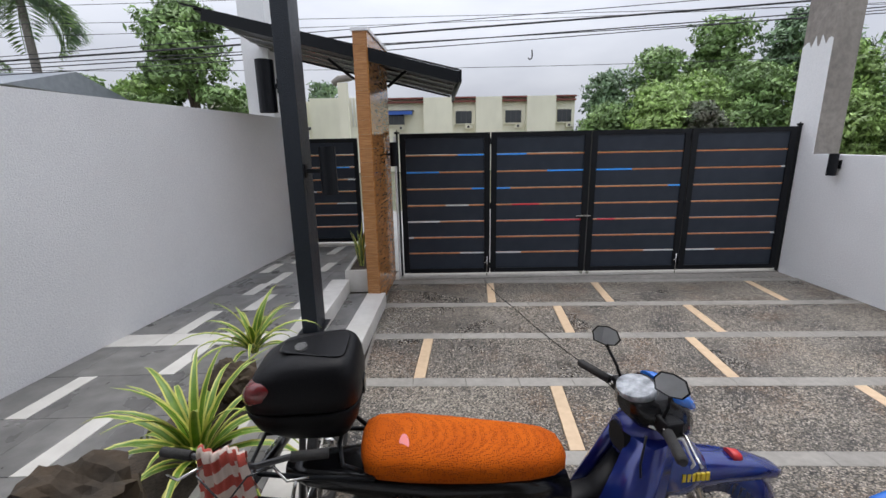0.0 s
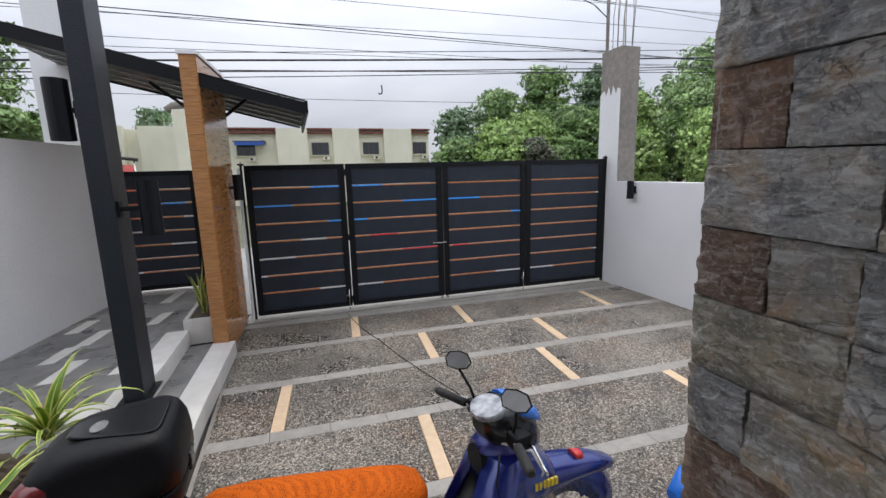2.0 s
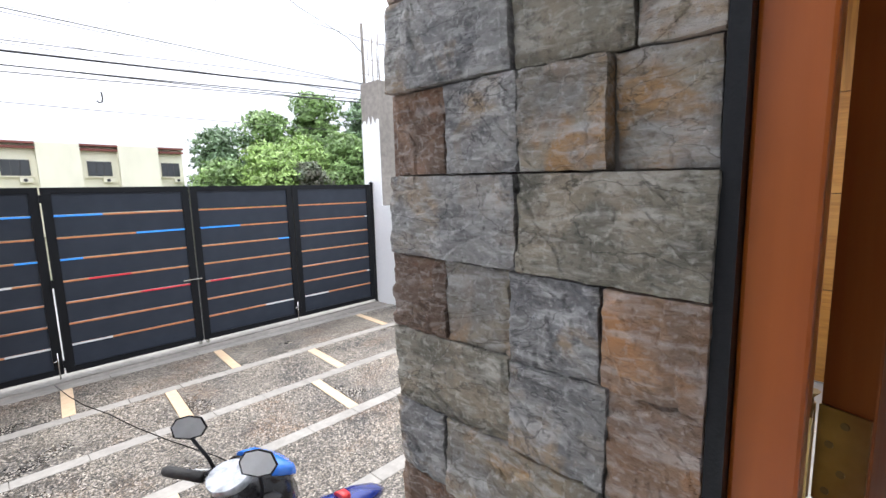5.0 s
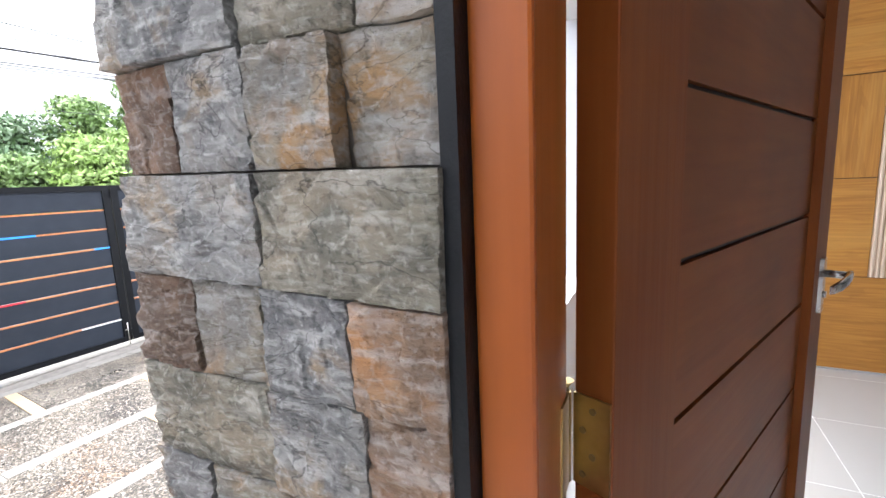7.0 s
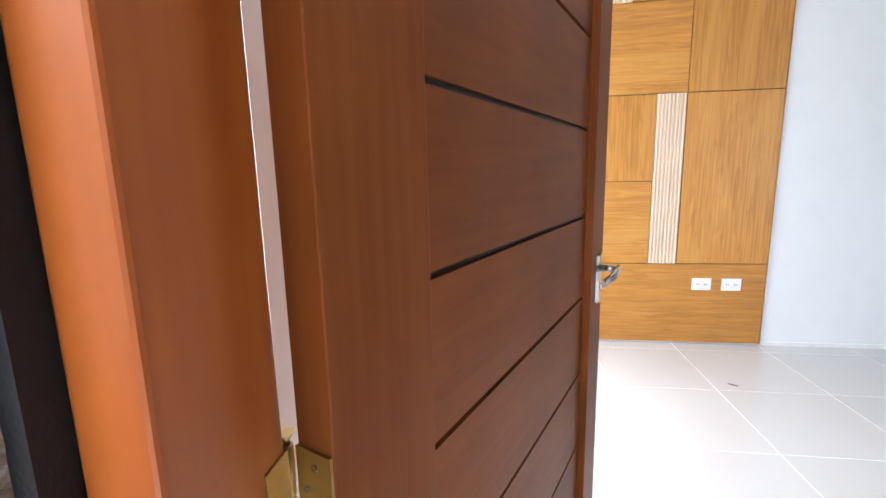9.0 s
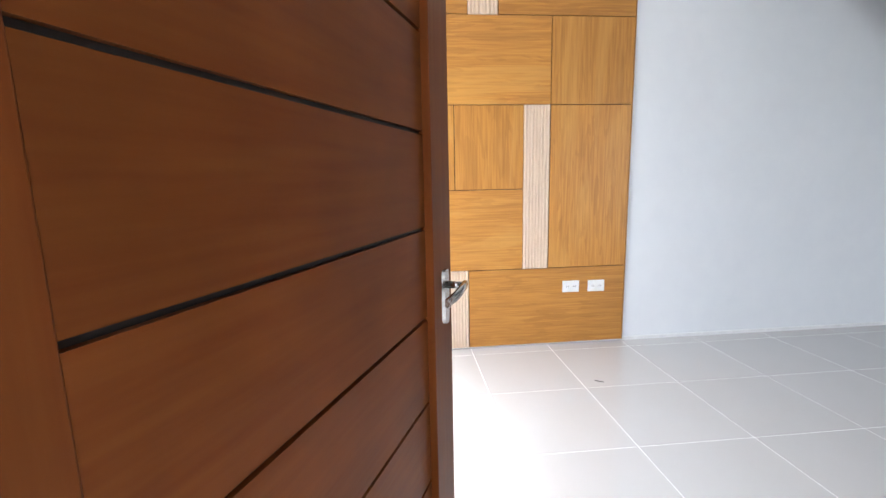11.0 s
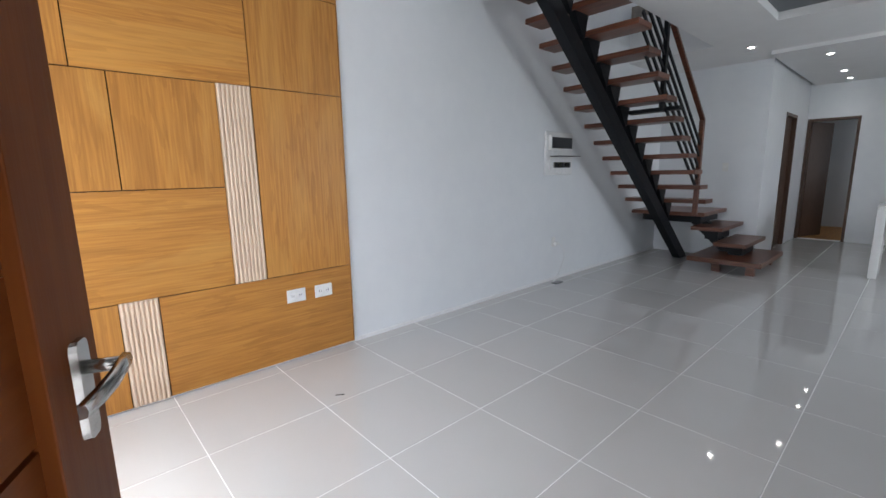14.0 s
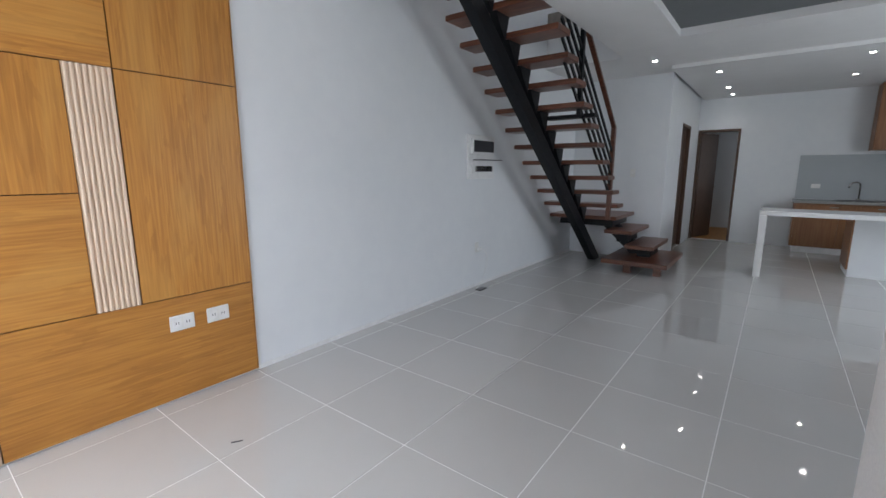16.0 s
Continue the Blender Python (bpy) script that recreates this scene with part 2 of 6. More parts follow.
def loft_bm(bm, rings, cap=True, smooth=True):
    """A skin over rings of points, each as long as the others."""
    vr = [[bm.verts.new(p) for p in r] for r in rings]
    k = len(vr[0])
    for r0, r1 in zip(vr, vr[1:]):
        for i in range(k):
            f = bm.faces.new((r0[i], r0[(i + 1) % k], r1[(i + 1) % k], r1[i]))
            f.smooth = smooth
    if cap:
        bm.faces.new(vr[0][::-1])
        bm.faces.new(vr[-1])


def part(name, bm, material, parent=None, label="", bevel=0.0):
    me = bpy.data.meshes.new(name)
    bmesh.ops.recalc_face_normals(bm, faces=bm.faces)
    bm.to_mesh(me)
    bm.free()
    for m in (material if isinstance(material, (list, tuple)) else [material]):
        me.materials.append(m)
    ob = new(name, me)
    if parent:
        ob.parent = parent
    if bevel:
        md = ob.modifiers.new("bevel", "BEVEL")
        md.width, md.segments, md.limit_method, md.angle_limit = bevel, 2, "ANGLE", radians(40)
    if label:
        ob["label"] = label
    return ob


def box(name, lo, hi, material, parent=None, label="", bevel=0.0):
    bm = bmesh.new()
    box_bm(bm, lo, hi)
    return part(name, bm, material, parent, label, bevel)


def thing(name, at, label, category, group=""):
    e = new(name)
    e.empty_display_size = 0.1
    e.location = at
    return tagged(e, label, category, group)


def structure(ob, label=""):
    return tagged(ob, label, kind="structure")


def prism(name, pts, z0, z1, material, parent=None, bevel=0.0):
    """A block with the plan pts between two heights."""
    bm = bmesh.new()
    loft_bm(bm, [[(x, y, z0) for x, y in pts], [(x, y, z1) for x, y in pts]], smooth=False)
    return part(name, bm, material, parent, "", bevel)


def bar(name, a, b, w, h, material, parent=None, label="", bevel=0.0, up=(0, 0, 1)):
    bm = bmesh.new()
    beam_bm(bm, a, b, w, h, up)
    return part(name, bm, material, parent, label, bevel)


def tube(name, pts, r, material, parent=None, label="", seg=10, radii=None):
    bm = bmesh.new()
    tube_bm(bm, pts, r, seg, radii)
    return part(name, bm, material, parent, label)


# ---------- the house ----------
CEIL = 2.655
structure(box("wall_west", (0.955, 0.47, -0.2), (1.10, 0.905, 3.1), M_WALLOUT), "plastered wall end beside the front door")
structure(box("wall_west_rear", (0.955, -2.1, -0.2), (1.10, -0.75, 3.1), M_WALLOUT), "plain plastered outer wall")
structure(box("wall_above_door", (0.955, -0.75, 2.16), (1.10, 0.47, 3.1), M_WALLOUT), "plain plastered wall over the door")
structure(box("wall_north_a", (1.10, 0.75, -0.5), (1.95, 0.90, 3.1), M_WALLIN), "plain painted wall")
structure(box("wall_north_b", (3.7, 0.75, -0.5), (4.02, 0.90, 3.1), M_WALLIN), "plain painted wall")
structure(box("wall_north_sill", (1.95, 0.75, -0.5), (3.7, 0.90, 0.6), M_WALLIN), "plain painted wall under the window")
structure(box("wall_north_head", (1.95, 0.75, 2.3), (3.7, 0.90, 3.1), M_WALLIN), "plain painted wall over the window")
structure(box("wall_east", (4.065, -10.0, -0.2), (4.18, 0.90, 5.6), M_WALLIN), "long pale blue-white painted wall")
structure(box("wall_stair_block", (2.71, -7.35, -0.2), (4.065, -7.2, 5.6), M_WALLIN), "white painted wall behind the stairs")
structure(box("wall_porch_back", (-2.6, -2.1, -0.5), (0.955, -1.95, 3.1), M_WALLOUT), "plain plastered wall behind the porch")
# unseen wall; its opening is assumed, made for the side fill lamp
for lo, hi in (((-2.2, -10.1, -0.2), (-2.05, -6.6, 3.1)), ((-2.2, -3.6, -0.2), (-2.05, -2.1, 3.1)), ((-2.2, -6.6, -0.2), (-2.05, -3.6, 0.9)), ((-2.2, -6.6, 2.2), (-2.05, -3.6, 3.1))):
    structure(box("wall_inner_west", lo, hi, M_WALLIN), "plain unseen painted wall with an opening added for a fill lamp")


for nm, lo, hi in (("wall_kitchen_a", (-2.2, -10.05, -0.2), (2.03, -9.9, 3.1)), ("wall_kitchen_b", (2.70, -10.05, -0.2), (2.83, -9.9, 3.1)),
                   ("wall_kitchen_head", (2.03, -10.05, 2.06), (2.70, -9.9, 3.1)),
                   ("wall_bath_a", (2.71, -8.25, -0.2), (2.83, -7.35, 3.1)), ("wall_bath_b", (2.71, -9.9, -0.2), (2.83, -9.0, 3.1)),
                   ("wall_bath_head", (2.71, -9.0, 2.06), (2.83, -8.25, 3.1)),
                   ("wall_rear_room_west", (0.4, -12.2, -0.2), (0.5, -10.05, 3.1)), ("wall_rear_room_east", (3.6, -12.2, -0.2), (3.7, -10.05, 3.1)),
                   ("wall_rear_room_end", (0.4, -12.3, -0.2), (3.7, -12.2, 3.1)), ("wall_bath_end", (2.83, -10.05, -0.2), (4.065, -9.95, 3.1)), ("wall_upper_west", (1.9, -7.2, 3.2), (1.96, -2.5, 5.6)),
                   ("wall_upper_north", (1.96, -2.62, 3.2), (4.065, -2.5, 5.6))):
    structure(box(nm, lo, hi, M_WALLIN), "plain white painted wall")

# ceilings: a ring round a raised grey tray, a lower part over the kitchen, the stair opening left free
def slabs(name, rects, z0, z1, material, label):
    bm = bmesh.new()
    for x0, y0, x1, y1 in rects:
        box_bm(bm, (x0, y0, z0), (x1, y1, z1))
    return structure(part(name, bm, material), label)


slabs("ceiling", [(-2.05, 0.3, 4.065, 0.75), (-2.05, -5.45, -1.0, 0.3), (2.36, -2.6, 4.065, 0.3), (2.36, -5.45, 3.06, -2.6),
                  (-2.05, -6.75, 3.06, -5.45), (3.06, -7.2, 4.065, -6.0), (2.66, -7.2, 3.06, -6.75)], CEIL, CEIL + 0.06, M_CEIL, "white painted plasterboard ceiling with a raised tray")
slabs("ceiling_cove", [(-1.04, -5.49, -1.0, 0.34), (2.36, -5.49, 2.40, 0.34), (-1.0, -5.49, 2.36, -5.45), (-1.0, 0.3, 2.36, 0.34)],
      CEIL + 0.061, CEIL + 0.075, M_CEIL, "white upstand round the ceiling tray")
structure(box("ceiling_tray", (-1.04, -5.49, CEIL + 0.076), (2.40, 0.34, CEIL + 0.12), M_CEILDARK), "dark grey painted raised ceiling tray")
structure(box("ceiling_kitchen", (-2.05, -12.2, 2.61), (2.66, -6.75, 2.67), M_CEIL), "lower white ceiling over the kitchen")
slabs("void_lining", [(3.02, -6.0, 3.06, -2.6), (3.02, -2.6, 4.065, -2.56), (3.06, -6.04, 4.065, -6.0)], CEIL + 0.06, 3.2, M_CEIL, "white lining of the stair opening")
structure(box("ceiling_upper", (1.9, -8.8, 5.55), (4.1, -2.5, 5.6), M_CEIL), "plain white upper ceiling")
structure(box("ceiling_bath", (2.83, -9.95, 2.6), (4.065, -7.35, 2.65), M_CEIL), "plain white ceiling")
slabs("slab_upper", [(-2.2, -12.3, 3.02, 0.9), (3.02, -12.3, 4.18, -6.0), (3.02, -2.56, 4.18, 0.9)], 3.2, 3.35, M_CONC, "plain floor slab of the upper storey")
structure(box("roof_slab", (1.8, -8.9, 5.62), (4.2, -2.4, 5.8), M_CONC), "plain roof slab")
# roof run forward and side wall added, both unseen, to darken stone and door
structure(box("porch_ceiling", (-2.45, -2.1, 3.1), (0.955, 1.15, 3.19), M_CEIL), "plain unseen porch roof, lengthened to shade stone and door")
structure(box("porch_light_block", (-2.6, -1.95, -0.6), (-2.46, 0.25, 3.1), M_WALLOUT), "plain unseen wall added to block west light on the porch")

hk = thing("curved_pipe", (0, 0, 0), "pale grey curved pipe fixed to the side of the stone pier", "pipe")
tube("bend", [(1.04, 0.912, 1.085), (1.03, 0.955, 1.08), (1.025, 0.978, 1.055), (1.02, 0.984, 1.01), (1.025, 0.978, 0.965), (1.03, 0.955, 0.94), (1.03, 0.912, 0.935)], 0.006, mat("grey_pipe", (0.24, 0.25, 0.26), 0.4), hk)

# ---------- front door: black edge, jamb, sill, leaf ----------
door_1 = tagged(new("door_1"), "front door frame of varnished orange-brown wood", kind="structure")
box("jamb", (0.947, 0.406, -0.02), (1.08, 0.458, 2.16), M_JAMB, door_1, bevel=0.004)
box("jamb", (0.947, -0.745, -0.02), (1.08, -0.695, 2.16), M_JAMB, door_1, bevel=0.004)
box("head", (0.947, -0.695, 2.11), (1.08, 0.408, 2.16), M_JAMB, door_1, bevel=0.004)
box("sill", (0.94, -0.695, -0.03), (1.10, 0.408, 0.008), M_SLAB, door_1)
box("edge_strip", (0.925, 0.4585, -0.2), (0.9545, 0.474, 3.0), M_BLACK, door_1, "black painted strip between stone and jamb")

M_BRASS = mat("aged_brass", (0.42, 0.30, 0.13), 0.34, 1.0, grain=(0.34, 0.24, 0.10), scale=40)
M_STEEL = mat("brushed_nickel", (0.55, 0.54, 0.52), 0.24, 1.0, grain=(0.48, 0.47, 0.45), scale=60)
M_SCREW = mat("screw_metal", (0.25, 0.2, 0.12), 0.4, 1.0)
M_GROOVE = mat("groove_black", (0.012, 0.010, 0.009), 0.6)
LW, LT = 1.04, 0.046
leaf = thing("front_door", (1.073, 0.357, 0.012), "varnished reddish-brown wooden front door standing wide open", "door")
leaf.rotation_euler = (0, 0, radians(-23.3))
gz = [0.098, 0.312, 0.526, 0.740, 0.953, 1.167, 1.381, 1.595, 1.809]
G0, G1 = 0.164, 0.902
box("stile", (0, 0, 0), (G0 - 0.0015, LT, 2.085), M_DOOR, leaf, bevel=0.002)
box("stile", (G1 + 0.0015, -0.018, 0), (LW, LT, 2.085), M_DOOR, leaf, bevel=0.002)
box("core", (G0 - 0.0015, 0.010, 0.0), (G1 + 0.0015, LT - 0.010, 2.085), M_GROOVE, leaf, "black groove bottoms")
for a, b in zip([0.0] + gz, gz + [2.085]):
    for y0, y1 in ((0.001, 0.010), (LT - 0.010, LT - 0.001)):
        box("board", (G0 - 0.0015, y0, a + (0.0045 if a else 0)), (G1 + 0.0015, y1, b - (0.0045 if b < 2.08 else 0)), M_DOORH, leaf)
for z in (0.22, 0.985, 1.82):
    bm = bmesh.new()
    box_bm(bm, (-0.003, 0.002, z - 0.055), (0.0, LT, z + 0.055))
    plate = part("hinge", bm, M_BRASS, leaf, "brass butt hinge")
    tube("barrel", [(-0.007, LT + 0.007, z - 0.055), (-0.007, LT + 0.007, z + 0.055)], 0.006, M_BRASS, plate, seg=12)
    tube("pin_cap", [(-0.007, LT + 0.007, z + 0.056), (-0.007, LT + 0.007, z + 0.061), (-0.007, LT + 0.007, z + 0.068)], 0.006, M_BRASS, plate, seg=12, radii=[0.004, 0.0035, 0.009])
    for k, (dy, dz) in enumerate(((0.022, 0.04), (0.034, 0.014), (0.022, -0.014), (0.034, -0.04))):
        tube("screw", [(-0.003, dy, z + dz), (-0.0045, dy, z + dz)], 0.004, M_SCREW, plate, seg=8)
    box("jamb_plate", (1.045, 0.404, z - 0.043), (1.081, 0.4078, z + 0.067), M_BRASS, door_1, "brass hinge plate let into the jamb")
# lock: a plate on each face, levers, keyhole cylinder, forend
for side, y in ((-1, -0.018), (1, LT)):
    bm = bmesh.new()
    pts = []
    for zz, w in ((0.918, 0.012), (0.922, 0.018), (0.93, 0.0205), (0.988, 0.021), (1.045, 0.0205), (1.053, 0.018), (1.057, 0.012)):
        pts.append([(0.981 - w, y, zz), (0.981 + w, y, zz), (0.981 + w * 0.8, y + side * 0.008, zz), (0.981 - w * 0.8, y + side * 0.008, zz)])
    loft_bm(bm, pts, smooth=False)
    plate = part("lock_plate", bm, M_STEEL, leaf, "brushed nickel lock plate")
    tube("spindle", [(0.981, y + side * 0.006, 1.018), (0.981, y + side * 0.052, 1.018)], 0.0095, M_STEEL, plate, seg=14)
    bm = bmesh.new()
    prof = [(0.989, 0.054, 1.020, 0.010), (0.964, 0.056, 1.019, 0.011), (0.934, 0.055, 1.013, 0.0115), (0.909, 0.048, 1.005, 0.011), (0.889, 0.036, 0.996, 0.0095)]
    loft_bm(bm, [[(px, y + side * (d - 0.005), z - r), (px, y + side * (d + 0.004), z - r * 0.8), (px, y + side * (d + 0.006), z), (px, y + side * (d + 0.004), z + r * 0.8), (px, y + side * (d - 0.005), z + r)] for px, d, z, r in prof])
    part("lever", bm, M_STEEL, plate, "curved nickel door lever")
    tube("cylinder", [(0.981, y + side * 0.007, 0.965), (0.981, y + side * 0.014, 0.965)], 0.0085, M_STEEL, plate, seg=12)
box("forend", (LW, 0.012, 0.89), (LW + 0.002, LT - 0.012, 1.09), M_STEEL, leaf, "steel lock forend")

# ---------- feature wall of veneer panels ----------
X = 4.065
M_FLUTE = mat("pale_fluted_board", (0.72, 0.56, 0.42), 0.5, grain=(0.68, 0.52, 0.39), scale=10)
M_PLATE = mat("white_plastic", (0.78, 0.78, 0.76), 0.3)
M_PIN = mat("dark_plastic", (0.03, 0.03, 0.035), 0.35)
feature = tagged(new("wall_panelling"), "honey-coloured veneer wall panels with pale fluted strips", kind="structure")


def panel(y0, y1, z0, z1, across=True):
    box("panel", (X - 0.018, y1 + 0.003, z0 + 0.003), (X - 0.0045, y0 - 0.003, z1 - 0.003), M_OAKH if across else M_OAK, feature)


def fluted(y0, y1, z0, z1):
    bm = bmesh.new()
    n = 8
    w = (y0 - y1) / n
    box_bm(bm, (X - 0.012, y1, z0), (X - 0.001, y0, z1))
    for i in range(n):
        c = y1 + (i + 0.5) * w
        loft_bm(bm, [[(X - 0.012, c - w * 0.40, z), (X - 0.022, c - w * 0.28, z), (X - 0.024, c, z), (X - 0.022, c + w * 0.28, z), (X - 0.012, c + w * 0.40, z)] for z in (z0 + 0.001, z1 - 0.001)], smooth=False)
    part("fluted_strip", bm, M_FLUTE, feature, "pale fluted strip")


box("backing_board", (X - 0.004, -1.65, 0.01), (X - 0.0005, 0.74, 2.68), mat("dark_joint_board", (0.07, 0.028, 0.010), 0.8), feature, "dark brown backing in the panel joints")
R = [0.012, 0.612, 1.212, 1.808, 2.405, 2.68]
YR = -1.65
panel(-0.432, YR, R[0], R[1])
fluted(-0.250, -0.430, R[0], R[1])
panel(0.20, -0.248, R[0], R[1], False)
panel(0.74, 0.20, R[0], R[1])
panel(-1.040, YR, R[1], R[3], False)
fluted(-0.846, -1.038, R[1], R[3])
panel(-0.10, -0.844, R[1], R[2])
panel(-0.338, -0.844, R[2], R[3], False)
panel(0.20, -0.338, R[2], R[3], False)
panel(0.74, -0.10, R[1], R[2])
panel(0.74, 0.20, R[2], R[3])
panel(-1.040, YR, R[3], R[4], False)
panel(-0.20, -1.040, R[3], R[4])
panel(0.74, -0.20, R[3], R[4], False)
panel(-0.655, YR, R[4], R[5])
fluted(-0.445, -0.653, R[4], R[5])
panel(0.74, -0.443, R[4], R[5])
structure(box("panel_edge", (X - 0.018, YR - 0.006, 0.012), (X - 0.001, YR - 0.001, 2.67), M_OAK), "thin veneer edge of the panelling")
# skirting line
structure(box("baseboard", (4.054, -7.2, 0.0), (4.064, YR - 0.007, 0.028), M_WHITE), "thin white skirting strip")


def socket(y, z, x=X - 0.018, holes=2):
    e = thing("wall_socket", (x, y, z), "white double wall socket on the veneer panelling", "socket", "sockets on the panelling")
    box("plate", (-0.007, -0.066, -0.045), (0, 0.066, 0.045), M_PLATE, e, bevel=0.003)
    for dy in (-0.028, 0.028):
        box("outlet", (-0.0095, dy - 0.022, -0.026), (-0.007, dy + 0.022, 0.026), M_WHITE, e)
        for k in (-0.007, 0.007):
            box("slot", (-0.0105, dy + k - 0.0016, -0.007), (-0.0094, dy + k + 0.0016, 0.007), M_PIN, e)
    return e


socket(-1.222, 0.462)
socket(-1.424, 0.460)
e = thing("wall_outlet", (4.064, -4.34, 0.455), "white wall outlet with a charger plugged in", "socket")
box("plate", (-0.008, -0.035, -0.055), (0, 0.035, 0.055), M_PLATE, e, bevel=0.003)
ch = thing("charger", (4.054, -4.35, 0.435), "white phone charger with its cable hanging down", "charger")
box("plug", (-0.045, -0.025, -0.02), (0, 0.02, 0.02), M_WHITE, ch, bevel=0.005)
tube("cable", [(-0.045, -0.005, 0), (-0.07, -0.03, -0.01), (-0.075, -0.09, -0.08), (-0.07, -0.10, -0.18), (-0.07, -0.02, -0.32), (-0.06, 0.05, -0.41), (-0.06, 0.10, -0.435), (-0.07, 0.05, -0.437)], 0.0035, M_WHITE, ch)
e = thing("phone", (3.94, -4.26, 0.0), "small black phone lying flat on the floor by the wall", "phone")
box("body", (-0.035, -0.07, 0), (0.035, 0.07, 0.01), M_PIN, e, bevel=0.003)
e = thing("wood_splinter", (3.396, -1.165, 0.0), "tiny dark splinter lying on the tiled floor", "debris")
bar("chip", (-0.014, -0.022, 0.002), (0.014, 0.022, 0.002), 0.006, 0.003, M_PIN, e)

# breaker box with its cover hanging open
bb = thing("breaker_box", (4.064, -4.385, 1.225), "white breaker box with dark window, its lower flap open", "breaker box")
box("case", (-0.025, -0.27, 0.0), (0, 0.27, 0.47), M_WHITE, bb, bevel=0.008)
box("window_frame", (-0.055, -0.225, 0.27), (-0.024, 0.225, 0.43), M_WHITE, bb, bevel=0.006)
box("window", (-0.058, -0.20, 0.29), (-0.054, 0.20, 0.41), M_PIN, bb, "dark tinted window")
box("flap", (-0.16, -0.215, 0.20), (-0.05, 0.215, 0.208), M_PIN, bb, "dark hinged flap standing open")
box("rail", (-0.04, -0.2, 0.06), (-0.024, 0.2, 0.16), M_WHITE, bb)
for k in range(8):
    box("breaker", (-0.055, -0.18 + 0.042 * k, 0.08), (-0.04, -0.145 + 0.042 * k, 0.14), M_STEEL if k % 3 else M_PIN, bb)

# ---------- stairs ----------
st = thing("staircase", (0, 0, 0), "open staircase with dark brown wooden treads on a black steel spine", "stairs")


def tread(x0, x1, y0, y1, top, th=0.05):
    t = box("tread", (x0, y0, top - th), (x1, y1, top), M_TREAD, st, bevel=0.005)
    return t


RISE, GO = 0.183, 0.2315
tread(2.37, 3.16, -7.10, -5.97, 0.178, 0.06)
tread(2.58, 2.93, -7.13, -6.17, 0.352)
tread(2.86, 3.22, -7.18, -6.22, 0.527)
tread(3.08, 4.02, -7.18, -6.24, 0.705)
M_ENDCAP = mat("pale_end_grain", (0.55, 0.42, 0.34), 0.6)
for k in range(13):
    z, y = 0.705 + RISE * (k + 1), -5.99 + GO * k
    tread(3.005, 4.005, y - 0.27, y, z)
    box("tread_end", (4.005, y - 0.26, z - 0.045), (4.012, y - 0.004, z - 0.004), M_ENDCAP, st, "pale plastered tread end")
# spine with saw-tooth brackets
bm = bmesh.new()
y_of = lambda z: -6.70 + z / 0.79
A, B = Vector((3.52, -6.70, 0.0)), Vector((3.52, y_of(3.0) + 0.0, 3.0))
loft_bm(bm, [[(3.47, -6.91, 0), (3.57, -6.91, 0), (3.57, -6.67, 0), (3.47, -6.67, 0)],
             [(3.47, -6.91 + 3.1 / .778, 3.1), (3.57, -6.91 + 3.1 / .778, 3.1), (3.57, -6.67 + 3.1 / .778, 3.1), (3.47, -6.67 + 3.1 / .778, 3.1)]], smooth=False)
part("spine", bm, M_BLACK, st, "black steel spine beam")
for k in range(12):
    z, y = 0.705 + RISE * (k + 1) - 0.05, -5.99 + GO * k
    bm = bmesh.new()
    loft_bm(bm, [[(x, y - 0.26, z), (x, y - 0.03, z), (x, y - 0.10, z - 0.1), (x, y - 0.20, z - 0.22)] for x in (3.485, 3.555)], smooth=False)
    part("bracket", bm, M_BLACK, st)
box("landing_frame", (3.15, -7.05, 0.56), (3.9, -6.95, 0.655), M_BLACK, st)
box("landing_frame", (3.15, -6.45, 0.56), (3.9, -6.35, 0.655), M_BLACK, st)
box("landing_frame", (3.15, -6.95, 0.56), (3.25, -6.45, 0.655), M_BLACK, st)
bar("lower_spine", (3.30, -6.65, 0.60), (2.72, -6.65, 0.06), 0.10, 0.16, M_BLACK, st)
box("riser_block", (2.66, -6.9, 0.178), (2.82, -6.4, 0.302), M_BLACK, st)
box("riser_block", (2.95, -6.9, 0.352), (3.1, -6.4, 0.477), M_BLACK, st)
for x, y in ((2.50, -6.12), (2.86, -6.12), (2.50, -7.0)):
    box("foot", (x - 0.045, y - 0.04, 0), (x + 0.045, y + 0.04, 0.118), M_TREAD, st)

# railing: wooden newel and rail, black sloping bars
rl = thing("stair_railing", (0, 0, 0), "stair railing with a brown wooden handrail and black steel bars", "railing")
NX = 3.105
box("newel", (NX - 0.025, -5.99, 0.70), (NX + 0.025, -5.93, 1.835), M_TREAD, rl, bevel=0.003)
SL = RISE / GO
bar("handrail", (NX, -5.99, 1.825), (NX, -5.99 + 1.9, 1.83 + 1.9 * SL), 0.05, 0.035, M_TREAD, rl, bevel=0.004)
for k in range(5):
    z = 1.02 + 0.135 * k
    y1 = -4.2 if k else -4.3
    bar("rail_bar", (NX, -5.94, z), (NX, y1, z + (y1 + 5.94) * SL), 0.016, 0.035, M_BLACK, rl)
for y in (-4.75,):
    z = 0.705 + RISE * 7
    box("baluster", (NX - 0.02, y - 0.025, z - 0.14), (NX + 0.02, y + 0.025, z + 1.0), M_BLACK, rl)
box("side_bracket", (2.98, -4.95, 1.86), (3.5, -4.85, 1.90), M_BLACK, rl)

